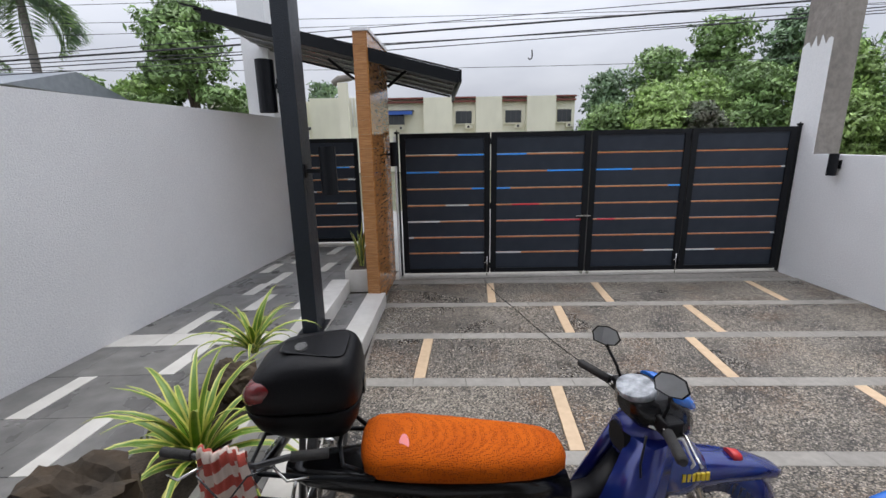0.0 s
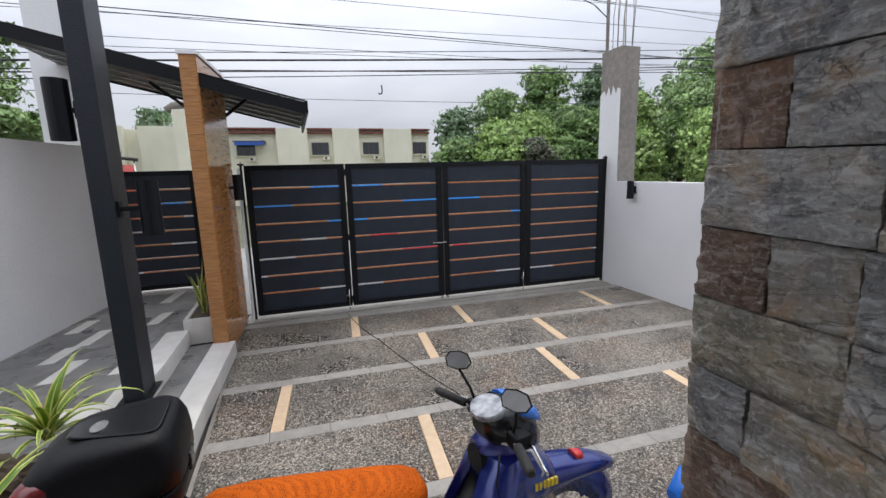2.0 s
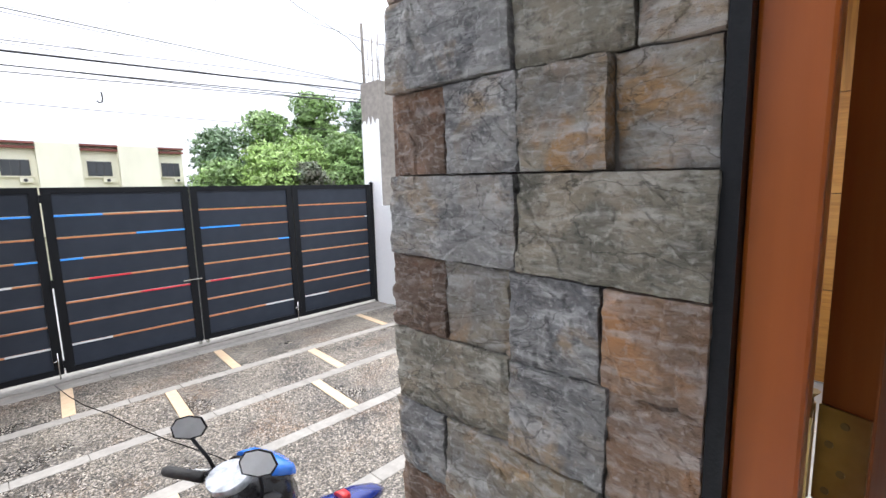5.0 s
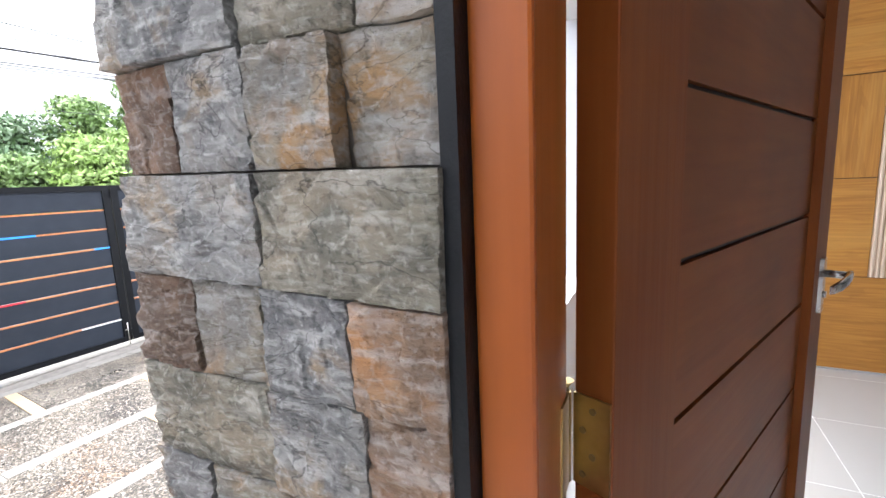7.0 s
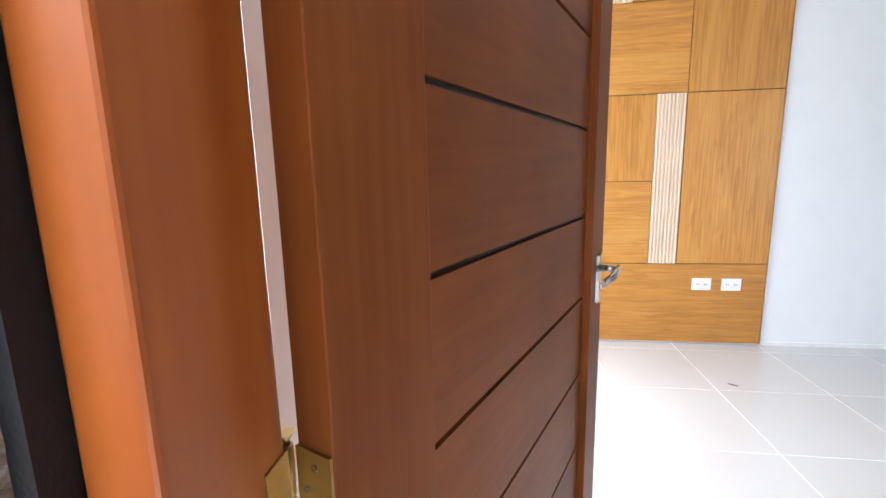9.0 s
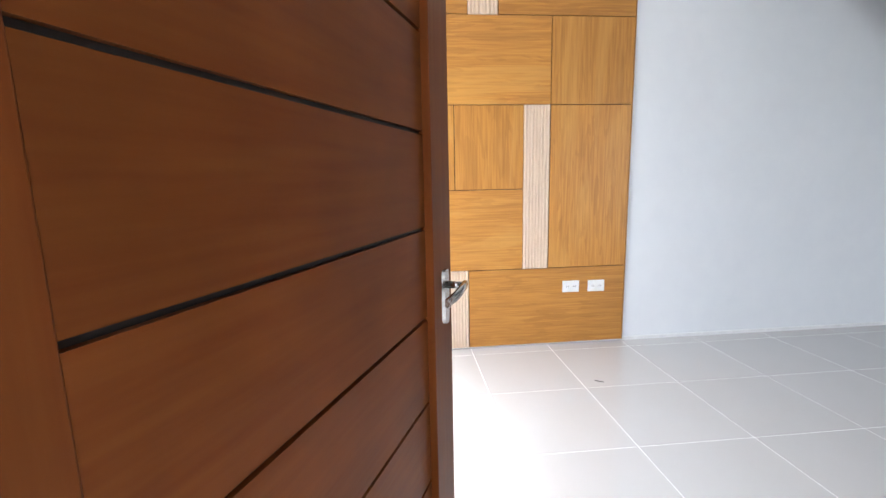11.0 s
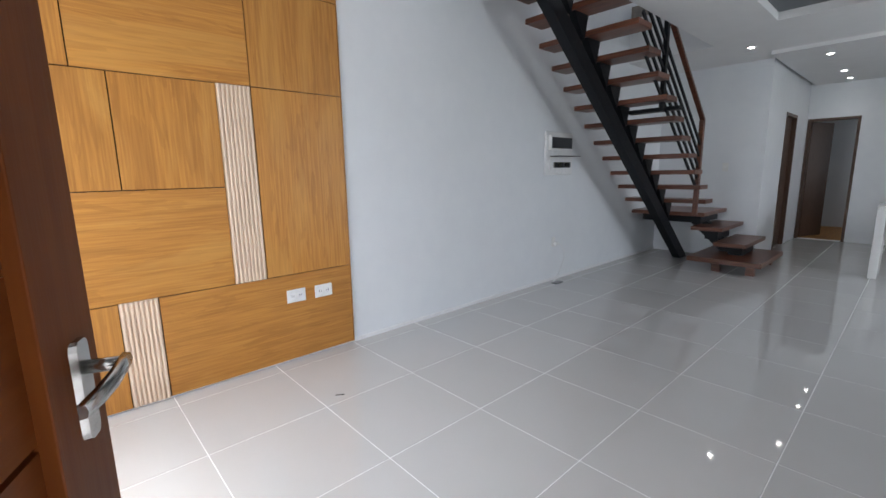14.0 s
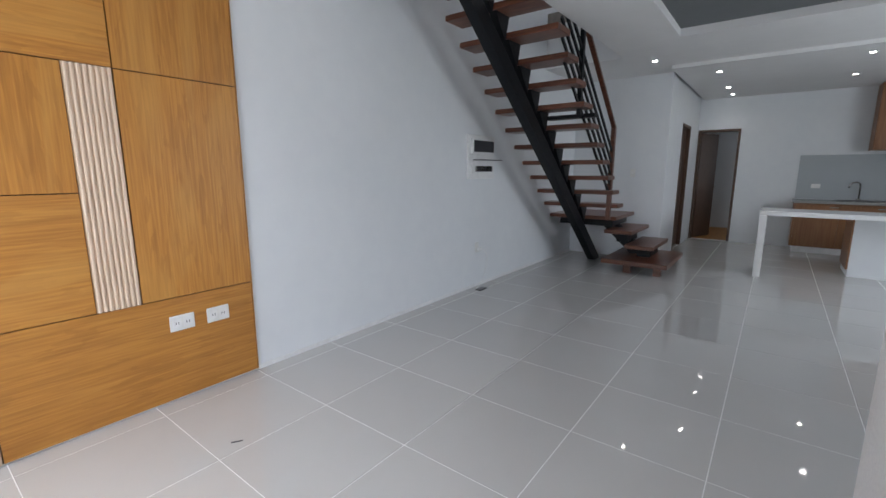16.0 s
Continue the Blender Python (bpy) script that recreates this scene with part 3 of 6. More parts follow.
# ---------- inner doors ----------
M_FRAMEDARK = mat("dark_brown_frame", (0.10, 0.055, 0.035), 0.45, grain=(0.07, 0.035, 0.022), scale=10, stretch=(5, 5, 0.6))
for nm, lab in (("door_2", "dark brown frame of the side room door"), ("door_3", "dark brown frame of the rear room door")):
    d = tagged(new(nm), lab, kind="structure")
    if nm == "door_2":
        box("jamb", (2.70, -9.0, 0), (2.835, -8.96, 2.06), M_FRAMEDARK, d)
        box("jamb", (2.70, -8.29, 0), (2.835, -8.25, 2.06), M_FRAMEDARK, d)
        box("head", (2.70, -8.96, 2.02), (2.835, -8.29, 2.06), M_FRAMEDARK, d)
        box("door_leaf", (2.76, -8.96, 0.01), (2.80, -8.29, 2.02), M_FRAMEDARK, d, "closed dark brown flush door")
    else:
        box("jamb", (2.03, -10.055, 0), (2.07, -9.895, 2.06), M_FRAMEDARK, d)
        box("jamb", (2.66, -10.055, 0), (2.70, -9.895, 2.06), M_FRAMEDARK, d)
        box("head", (2.07, -10.055, 2.02), (2.66, -9.895, 2.06), M_FRAMEDARK, d)
        lf = box("door_leaf", (0, 0, 0.01), (0.60, 0.04, 2.02), M_FRAMEDARK, d, "dark brown door standing ajar")
        lf.matrix_local = pose(2.655, -10.06, 0, 0, 0, -112)
        kn = tube("door_handle", [(0.54, 0.0, 1.0), (0.54, -0.05, 1.0), (0.45, -0.055, 1.0)], 0.009, M_STEEL, lf)
structure(box("floor_rear_room", (0.5, -12.2, -0.006), (3.6, -10.06, 0.003), M_OAKH), "brown wood-look floor of the rear room")

# light switch, kitchen outlets
e = thing("light_switch", (3.15, -7.199, 1.28), "white light switch plate on the white wall", "switch")
box("plate", (-0.036, 0, -0.06), (0.036, 0.008, 0.06), M_PLATE, e, bevel=0.003)
box("rocker", (-0.012, 0.008, -0.02), (0.012, 0.012, 0.02), M_WHITE, e)
e = thing("wall_outlet", (0.90, -9.86, 1.06), "white outlet plate on the kitchen backsplash", "socket")
box("plate", (-0.06, -0.008, -0.035), (0.06, 0, 0.035), M_PLATE, e, bevel=0.003)

# ---------- kitchen ----------
M_QUARTZ = mat("white_solid_top", (0.76, 0.76, 0.75), 0.2, grain=(0.73, 0.73, 0.72), scale=30)
M_GRAN = mat("pale_grey_worktop", (0.36, 0.36, 0.35), 0.2, grain=(0.28, 0.28, 0.27), scale=60)
M_SPLASH = mat("grey_glass_tile", (0.42, 0.45, 0.47), 0.18, grain=(0.40, 0.43, 0.45), scale=3)
M_CAB = mat("brown_cabinet_veneer", (0.30, 0.14, 0.06), 0.35, grain=(0.22, 0.095, 0.04), scale=7, stretch=(7, 7, 0.5), big=0.06)
br = thing("bar_counter", (0, 0, 0), "white breakfast bar with a slab leg and solid side", "counter")
box("top", (-1.6, -7.42, 0.775), (1.545, -6.84, 0.83), M_QUARTZ, br, bevel=0.004)
box("leg", (1.47, -7.42, 0), (1.545, -6.84, 0.775), M_QUARTZ, br, bevel=0.004)
box("base_wall", (-1.6, -8.2, 0), (0.60, -7.55, 0.775), M_WALLIN, br, "white plastered base")
box("side_board", (0.60, -8.2, 0.09), (0.62, -7.55, 0.775), M_CAB, br)
kc = thing("kitchen_base_cabinet", (0, 0, 0), "brown kitchen base cabinets under a pale grey worktop", "cabinet")
box("plinth", (-1.6, -9.88, 0), (1.12, -9.34, 0.10), M_WHITE, kc)
box("carcass", (-1.6, -9.88, 0.10), (1.16, -9.32, 0.80), M_CAB, kc)
for k in range(5):
    dr = box("door", (0.60 - 0.54 * k + 0.004, -9.319, 0.12), (1.14 - 0.54 * k - 0.004, -9.30, 0.78), M_CAB, kc, bevel=0.002)
    box("handle", (0.62 - 0.54 * k, -9.3, 0.74), (0.72 - 0.54 * k, -9.285, 0.755), M_STEEL, dr)
wt = thing("kitchen_worktop", (0, 0, 0.801), "pale grey stone kitchen worktop with a dark edge", "worktop")
box("slab", (-1.6, -9.88, 0), (1.18, -9.28, 0.04), M_GRAN, wt, bevel=0.003)
sk = thing("kitchen_sink", (0.35, -9.6, 0.842), "stainless steel kitchen sink let into the worktop", "sink")
box("rim", (-0.32, -0.2, 0), (0.32, 0.2, 0.006), M_STEEL, sk, bevel=0.002)
box("bowl", (-0.28, -0.16, 0.006), (0.28, 0.16, 0.009), M_PIN, sk)
fc = thing("kitchen_tap", (0.36, -9.78, 0.842), "tall curved chrome kitchen tap", "tap")
tube("spout", [(0, 0, 0), (0, 0, 0.22), (0.01, 0.02, 0.27), (0.05, 0.05, 0.29), (0.11, 0.09, 0.28), (0.14, 0.11, 0.24), (0.145, 0.115, 0.20)], 0.011, M_STEEL, fc, seg=12)
box("base", (-0.03, -0.03, 0), (0.03, 0.03, 0.03), M_STEEL, fc, bevel=0.008)
structure(box("backsplash", (-1.6, -9.899, 0.845), (1.15, -9.885, 1.57), M_SPLASH), "smooth grey kitchen backsplash")
wc = thing("kitchen_wall_cabinet", (0, 0, 0), "brown kitchen wall cabinet under the ceiling", "cabinet")
box("carcass", (-1.6, -9.885, 1.62), (0.33, -9.50, 2.60), M_CAB, wc)
for k in range(3):
    box("door", (-0.28 - 0.6 * k, -9.499, 1.63), (0.32 - 0.6 * k, -9.48, 2.59), M_CAB, wc, bevel=0.002)

# ---------- downlights ----------
M_LED = mat("led_disc", (1, 1, 1), 0.5, emit=(1.0, 0.98, 0.95, 9.0))
def downlight(x, y, z, power):
    e = thing("downlight", (x, y, z), "round recessed white downlight, switched on", "ceiling light", "recessed ceiling downlights")
    tube("rim", [(0, 0, 0), (0, 0, -0.006)], 0.052, M_WHITE, e, seg=24)
    tube("disc", [(0, 0, -0.006), (0, 0, -0.009)], 0.027, M_LED, e, seg=24)
    if power:
        a = new("downlight_beam", bpy.data.lights.new("downlight_beam", "SPOT"))
        a.data.energy, a.data.spot_size, a.data.spot_blend, a.data.shadow_soft_size, a.data.color = power, radians(130), 0.8, 0.02, (1.0, 0.98, 0.95)
        a.location = (x, y, z - 0.02)


for x, y, z, p in ((2.78, -6.36, CEIL, 0.8), (2.18, -7.27, 2.61, 0.8), (2.19, -8.69, 2.61, 0.9), (2.19, -9.47, 2.61, 0.8), (0.73, -7.18, 2.61, 0.7), (0.73, -8.57, 2.61, 0.6)):
    downlight(x, y, z, p)

# daylight through front window and upper storey; side and rear lamps are added fill
# rear lamp is added to lift the dark rear room, which has no opening
for nm, loc, tgt, sx, sy, en in (("window_light", (2.82, 0.72, 1.45), (2.4, -6, 0.6), 1.7, 1.6, 10.5), ("upper_light", (2.5, -4.4, 5.4), (2.8, -4.6, 0), 1.6, 3.4, 3.2), ("side_fill_light", (-1.98, -5.1, 1.55), (2.5, -5.6, 0.9), 2.8, 1.25, 14), ("rear_fill_light", (0.7, -11.2, 1.5), (3.0, -11.0, 1.2), 1.0, 1.2, 1.0)):
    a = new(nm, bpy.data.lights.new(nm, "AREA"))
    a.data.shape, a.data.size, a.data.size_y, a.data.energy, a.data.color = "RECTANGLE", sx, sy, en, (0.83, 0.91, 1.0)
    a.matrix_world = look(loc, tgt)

# ---------- interior floor tiles ----------
TX = [3.928 - 0.602 * i for i in range(10)]
floor_in = tagged(new("floor"), "polished pale grey porcelain floor tiles with white joints", kind="structure")
tile_cache = {}


def floor_tile(x0, x1, y0, y1, z, mt, parent, g=0.0022, th=0.012, name="tile"):
    key = (round(x1 - x0, 3), round(y1 - y0, 3), mt.name)
    if key not in tile_cache:
        bm = bmesh.new()
        w, d = (x1 - x0) / 2 - g, (y1 - y0) / 2 - g
        c = 0.0008
        loft_bm(bm, [[(-w, -d, -th), (w, -d, -th), (w, d, -th), (-w, d, -th)], [(-w, -d, -c), (w, -d, -c), (w, d, -c), (-w, d, -c)],
                     [(-w + c, -d + c, 0), (w - c, -d + c, 0), (w - c, d - c, 0), (-w + c, d - c, 0)]], smooth=False)
        me = bpy.data.meshes.new(name)
        bmesh.ops.recalc_face_normals(bm, faces=bm.faces)
        bm.to_mesh(me)
        bm.free()
        me.materials.append(mt)
        tile_cache[key] = me
    ob = new(name, tile_cache[key])
    ob.location = ((x0 + x1) / 2, (y0 + y1) / 2, z)
    ob.parent = parent
    return ob



house = set(scene.objects)

# ---------- ground, driveway bed, path, boundary walls ----------
ZD = -0.5
structure(box("ground", (-400, -300, -0.75), (400, 400, -0.62), M_GRASS), "flat rough ground reaching the horizon")
structure(box("driveway_base", (-0.5, -2.0, -0.62), (4.95, 6.25, ZD - 0.012), M_CONC), "concrete bed of the driveway")
structure(box("road", (-60, 6.45, -0.62), (60, 12.5, -0.53), M_ASPHALT), "pale concrete road outside the gate")
structure(prism("path_bed", [(-2.88, 0.9), (-0.95, 0.9), (-0.88, 5.3), (-0.88, 6.95), (-1.96, 6.95)], -0.62, -0.214, M_CONC), "bed of the tiled side path")
structure(box("porch_floor", (-2.6, -1.95, -0.6), (0.92, 0.45, -0.17), M_GREYTILE), "grey tiled porch floor before the front door")
structure(prism("wall_left", [(-3.0, 0.0), (-2.71, 2.0), (-2.46, 3.5), (-1.96, 6.6), (-2.11, 6.62), (-2.61, 3.5), (-2.86, 2.0), (-3.15, 0.0)], -0.6, 1.69, M_WALLOUT), "tall white textured boundary wall")
structure(box("wall_right", (4.85, 0.9, -0.6), (5.0, 5.715, 1.085), M_WALLOUT), "low white boundary wall")
structure(box("wall_house_side", (4.18, 0.7, -0.6), (4.85, 0.885, 3.1), M_WALLOUT), "plain plastered wall")
structure(prism("step_lower", [(-0.548, 0.6), (-0.536, 3.6), (-0.468, 4.97), (-0.95, 4.97), (-0.95, 0.6)], -0.6, -0.362, M_CONC), "bed of the lower porch step")
structure(prism("step_upper", [(-0.952, 0.9), (-0.935, 4.0), (-0.885, 5.04), (-1.2, 5.04), (-1.2, 0.9)], -0.6, -0.212, M_CONC), "bed of the upper porch step")
structure(box("gate_sill", (-0.45, 5.93, -0.55), (4.86, 6.3, -0.496), M_SLAB), "pale concrete sill under the gate")


# ---------- gates ----------
GATE_Z0, GATE_Z1 = -0.455, 1.43
# blue set brighter to stand in for daylight shining through the film
M_TAPEB = mat("blue_film_tape", (0.04, 0.36, 1.0), 0.4)
M_TAPER = mat("red_film_tape", (0.70, 0.03, 0.05), 0.4)
M_TAPEW = mat("white_film_tape", (0.72, 0.72, 0.72), 0.4)
M_SLOT = mat("orange_wood_slot_edge", (0.66, 0.25, 0.09), 0.5, grain=(0.5, 0.17, 0.06), scale=15)


def gate_leaf(w, z0=GATE_Z0, z1=GATE_Z1, slots=7, tapes=(), name="gate_leaf", label="black steel gate leaf with charcoal panels and narrow slots", group="leaves of the driveway gate", fr=0.075):
    """A gate leaf of width w along x; tapes: (slot from the top, from, to, colour) in shares of the slot."""
    e = thing(name, (0, 0, 0), label, "gate", group)
    bm = bmesh.new()
    box_bm(bm, (0, -0.025, z0), (fr, 0.025, z1))
    box_bm(bm, (w - fr, -0.025, z0), (w, 0.025, z1))
    box_bm(bm, (fr, -0.025, z0), (w - fr, 0.025, z0 + 0.06))
    box_bm(bm, (fr, -0.025, z1 - 0.06), (w - fr, 0.025, z1))
    part("gate_frame", bm, M_BLACK, e)
    a0, a1 = z0 + 0.06, z1 - 0.06
    n = slots + 1
    h = (a1 - a0) / n
    for i in range(n):
        a, b = a0 + i * h + (0.012 if i else 0.0), a0 + (i + 1) * h - (0.010 if i < n - 1 else 0.0)
        box("panel", (fr + 0.001, -0.010, a), (w - fr - 0.001, 0.012, b), M_GATE, e)
    L = w - 2 * fr
    for i in range(slots):
        z = a1 - (i + 1) * h
        mine = sorted([t for t in tapes if t[0] == i], key=lambda t: t[1])
        box("slot_edge", (fr, -0.008, z - 0.0098), (w - fr, 0.011, z + 0.006), M_SLOT, e, "orange wood-coloured slot edge")
        for _, s0, s1, c in mine:
            box("slot_film", (fr + L * s0, -0.0125, z - 0.0095), (fr + L * s1, -0.0105, z + 0.0095), {"b": M_TAPEB, "r": M_TAPER, "w": M_TAPEW}[c], e, {"b": "blue film left in the slot", "r": "red film left in the slot", "w": "white film left in the slot"}[c])
    return e


GX = [-0.325, 0.87, 2.175, 3.46, 4.80]
gy = lambda x: 6.10 - 0.028 * (x + 0.37)
TAPES = [[(0, .66, 1, "b"), (1, 0, .42, "b"), (2, .84, 1, "b"), (3, .5, .8, "w"), (4, 0, .42, "w"), (5, 0, .07, "w"), (6, .68, 1, "w")],
         [(0, 0, .34, "b"), (1, .58, 1, "b"), (2, 0, .16, "b"), (3, .18, .50, "r"), (4, .56, 1, "r"), (6, 0, .30, "w")],
         [(1, 0, .42, "b"), (2, .86, 1, "b"), (4, .05, .26, "r"), (6, .64, 1, "w")],
         [(6, 0, .34, "w"), (1, .96, 1, "w"), (5, .95, 1, "w")]]
for i, (a, b) in enumerate(zip(GX, GX[1:])):
    g = gate_leaf(b - a - 0.014, tapes=TAPES[i])
    g.matrix_world = pose(a + 0.007, gy(a), 0, 0, 0, math.degrees(math.atan2(gy(b) - gy(a), b - a)))
    if i in (0, 2):
        for z in (1.32, 0.48, -0.35):
            hg = bar("hinge", (b - a - 0.007, -0.033, z - 0.04), (b - a - 0.007, -0.033, z + 0.04), 0.02, 0.02, M_BLACK, g)
        rod = tube("drop_bolt", [(b - a - 0.05, -0.04, -0.22), (b - a - 0.05, -0.04, -0.50)], 0.007, M_STEEL, g, "steel drop bolt")
        tube("bolt_handle", [(b - a - 0.05, -0.04, -0.30), (b - a - 0.09, -0.05, -0.31)], 0.006, M_STEEL, g)
    if i == 1:
        box("latch", (b - a - 0.17, -0.055, 0.315), (b - a + 0.03, -0.03, 0.332), M_STEEL, g, "steel slide latch")
        for dx in (-0.05, 0.035):
            tube("roller", [(b - a + dx, -0.035, -0.475), (b - a + dx, -0.01, -0.475)], 0.02, M_STEEL, g, seg=14)
sg = gate_leaf(0.86, -0.15, 1.40, 7, [(1, .45, .9, "b"), (2, .85, 1, "w"), (4, .6, 1, "w"), (3, 0, .2, "w"), (6, 0, .1, "w")], "side_gate", "narrow black steel side gate with slots", "", 0.06)
sg.matrix_world = pose(-1.86, 6.85, 0)
structure(box("side_gate_sill", (-1.9, 6.75, -0.22), (-0.95, 6.98, -0.17), M_WHITETILE), "pale tiled sill of the side gate")
for x, y, z in ((-0.35, 6.10, 1.43), (4.83, 5.95, 1.44)):
    e = thing("gate_hinge_post", (x, y, 0), "slim black hinge post with a spiked cap", "post", "hinge posts of the gate")
    box("shaft", (-0.012, -0.02, -0.5), (0.012, 0.02, z), M_BLACK, e)
    bar("cap", (-0.035, 0, z + 0.012), (0.035, 0, z + 0.012), 0.03, 0.024, M_BLACK, e)
    tube("spike", [(0, 0, z + 0.02), (0, 0, z + 0.05)], 0.01, M_BLACK, e, radii=[0.01, 0.003])
structure(box("gate_reveal", (-0.385, 5.98, -0.5), (-0.372, 6.16, 1.40), M_WALLOUT), "white plaster strip beside the gate")

# ---------- clad pillar ----------
pil = thing("clad_pillar", (-0.617, 5.0, -0.36), "tall pillar clad in glossy wood-patterned panels", "pillar")
pil.rotation_euler = (0, 0, radians(-4.5))
M_CLADG = mat("glossy_wood_cladding", (0.50, 0.23, 0.075), 0.12, grain=(0.28, 0.11, 0.032), scale=9, stretch=(1, 0.7, 5), big=0.08, spec=0.6)
box("pillar_core", (-0.023, -0.025, -0.12), (0.098, 0.975, 2.76), M_CONC, pil, "concrete core")
for k in range(20):
    z0 = -0.12 + k * 0.145
    if z0 > 2.7:
        break
    z1 = min(z0 + 0.145, 2.76)
    box("face_board", (-0.035, -0.037, z0 + 0.001), (0.098, -0.026, z1 - 0.001), M_CLAD, pil)
for k in range(20):
    z0 = -0.12 + k * 0.145
    z1 = min(z0 + 0.145, 2.76)
    if z0 > 2.7:
        break
    box("side_board", (0.0985, -0.037, z0 + 0.001), (0.110, 0.975, z1 - 0.001), M_CLADG, pil)
    box("side_board", (-0.035, -0.026, z0 + 0.001), (-0.0235, 0.975, z1 - 0.001), M_CLADG, pil)
box("cap", (-0.05, -0.05, 2.76), (0.125, 0.99, 2.79), M_WALLOUT, pil, "pale plastered pillar cap")


def wall_lamp(x, y, z, dx, dy, arm=0.07, r=0.036, h=0.26, under=None):
    """A black tube lamp on a short arm; (dx, dy) points from its support to the tube."""
    e = thing("wall_lamp", (x, y, z), "black cylindrical up-and-down wall lamp", "wall lamp", "black tube wall lamps")
    if dx:
        box("backplate", (min(0, dx * 0.012), -0.03, -0.05), (max(0, dx * 0.012), 0.03, 0.05), M_BLACK, e)
        bar("arm", (dx * 0.01, 0, 0), (dx * arm, 0, 0), 0.03, 0.03, M_BLACK, e)
    else:
        box("backplate", (-0.03, min(0, dy * 0.012), -0.05), (0.03, max(0, dy * 0.012), 0.05), M_BLACK, e)
        bar("arm", (0, dy * 0.01, 0), (0, dy * arm, 0), 0.03, 0.03, M_BLACK, e)
    cx, cy = dx * (arm + r * 0.8), dy * (arm + r * 0.8)
    bm = bmesh.new()
    n = 20
    prof = [(r - 0.008, -h / 2 + 0.02), (r - 0.004, -h / 2), (r, -h / 2), (r, h / 2), (r - 0.004, h / 2), (r - 0.008, h / 2 - 0.02)]
    loft_bm(bm, [[(cx + rr * math.cos(math.tau * k / n), cy + rr * math.sin(math.tau * k / n), zz) for k in range(n)] for rr, zz in prof], smooth=False)
    part("tube", bm, M_BLACK, e, bevel=0.0)
    tube("lens", [(cx, cy, -h / 2 + 0.021), (cx, cy, -h / 2 + 0.024)], r - 0.009, M_PLATE, e, seg=18)
    return e


# ---------- canopy over the side gate ----------
canopy = thing("gate_canopy", (0, 0, 0), "sloping black ribbed metal canopy over the side gate", "canopy")
CA, CB = (-2.20, 2.62), (0.41, 1.995)
def cz(x):
    return CA[1] + (CB[1] - CA[1]) * (x - CA[0]) / (CB[0] - CA[0])
for y0, y1 in ((5.0, 5.42), (5.43, 5.85), (5.86, 6.28), (6.29, 6.71), (6.72, 7.10)):
    bm = bmesh.new()
    loft_bm(bm, [[(x, y0, cz(x)), (x, y1, cz(x)), (x, y1, cz(x) + 0.02), (x, y0, cz(x) + 0.02)] for x in (CA[0], CB[0])], smooth=False)
    part("sheet", bm, M_BLACK, canopy)
    bm = bmesh.new()
    beam_bm(bm, (CA[0] + 0.02, y1 + 0.005, cz(CA[0]) - 0.012), (CB[0] - 0.02, y1 + 0.005, cz(CB[0]) - 0.012), 0.02, 0.025)
    part("rib", bm, M_STEEL if y1 < 7 else M_BLACK, canopy, "thin light metal rib" if y1 < 7 else "")
bar("front_fascia", (CA[0] + 0.08, 4.985, cz(CA[0]) - 0.045), (CB[0], 4.985, cz(CB[0]) - 0.045), 0.03, 0.11, M_BLACK, canopy)
bar("end_fascia", (CB[0] + 0.01, 4.97, cz(CB[0]) - 0.03), (CB[0] + 0.01, 7.11, cz(CB[0]) - 0.03), 0.025, 0.12, M_BLACK, canopy)
bar("top_lip", (CA[0] - 0.12, 4.99, cz(CA[0]) + 0.055), (CB[0], 4.99, cz(CB[0]) + 0.03), 0.04, 0.012, M_BLACK, canopy)
for x in (-0.75, -0.38):
    bar("brace", (x, 5.5, cz(x) - 0.25), (x + (0.28 if x > -0.5 else -0.28), 5.5, cz(x) - 0.03), 0.03, 0.03, M_BLACK, canopy)

# ---------- black post with two lamps ----------
M_POST = mat("textured_black_paint", (0.006, 0.010, 0.015), 0.38, spec=0.35, grain=(0.016, 0.021, 0.030), scale=90, bump=0.7, bscale=110)
post = thing("steel_post", (-0.885, 3.62, -0.2), "black painted square steel post with a textured finish", "post")
box("shaft", (-0.085, -0.055, 0), (0.04, 0.195, 3.35), M_POST, post, bevel=0.006)
box("base_plate", (-0.12, -0.09, 0), (0.075, 0.23, 0.01), M_BLACK, post)
wall_lamp(-0.844, 3.62, 1.112, 1, 0, 0.127, 0.062, 0.355)
wall_lamp(-0.971, 3.62, 1.72, -1, 0, 0.045, 0.064, 0.36)
wall_lamp(-0.455, 5.75, 1.18, 1, 0, 0.05, 0.05, 0.29)
wall_lamp(4.85, 5.32, 0.975, -1, 0, 0.04, 0.048, 0.25)

# ---------- white column, gate pillar with rebars ----------
structure(box("column_white", (-2.44, 6.63, -0.6), (-2.09, 6.95, 4.2), M_WALLOUT), "tall white concrete column behind the boundary wall")
gp = tagged(new("gate_pillar"), "unfinished concrete gate pillar, its lower part painted white", kind="structure")
box("concrete_shaft", (4.866, 5.721, -0.6), (5.19, 6.15, 3.02), M_CONC, gp)
bm = bmesh.new()
n = 14
top = [2.42 + 0.05 * math.sin(i * 1.7) + 0.03 * math.sin(i * 4.1) for i in range(n + 1)]
loft_bm(bm, [[(4.858, 5.719 + 0.433 * i / n, -0.6), (4.8655, 5.719 + 0.433 * i / n, -0.6), (4.8655, 5.719 + 0.433 * i / n, top[i]), (4.858, 5.719 + 0.433 * i / n, top[i])] for i in range(n + 1)], smooth=False)
part("white_paint_coat", bm, M_WALLOUT, gp, "white plaster coat with a ragged upper edge")
rng = random.Random(4)
rb = thing("reinforcement_bars", (4.95, 5.85, 3.02), "bare steel reinforcement bars standing out of the pillar", "rebar")
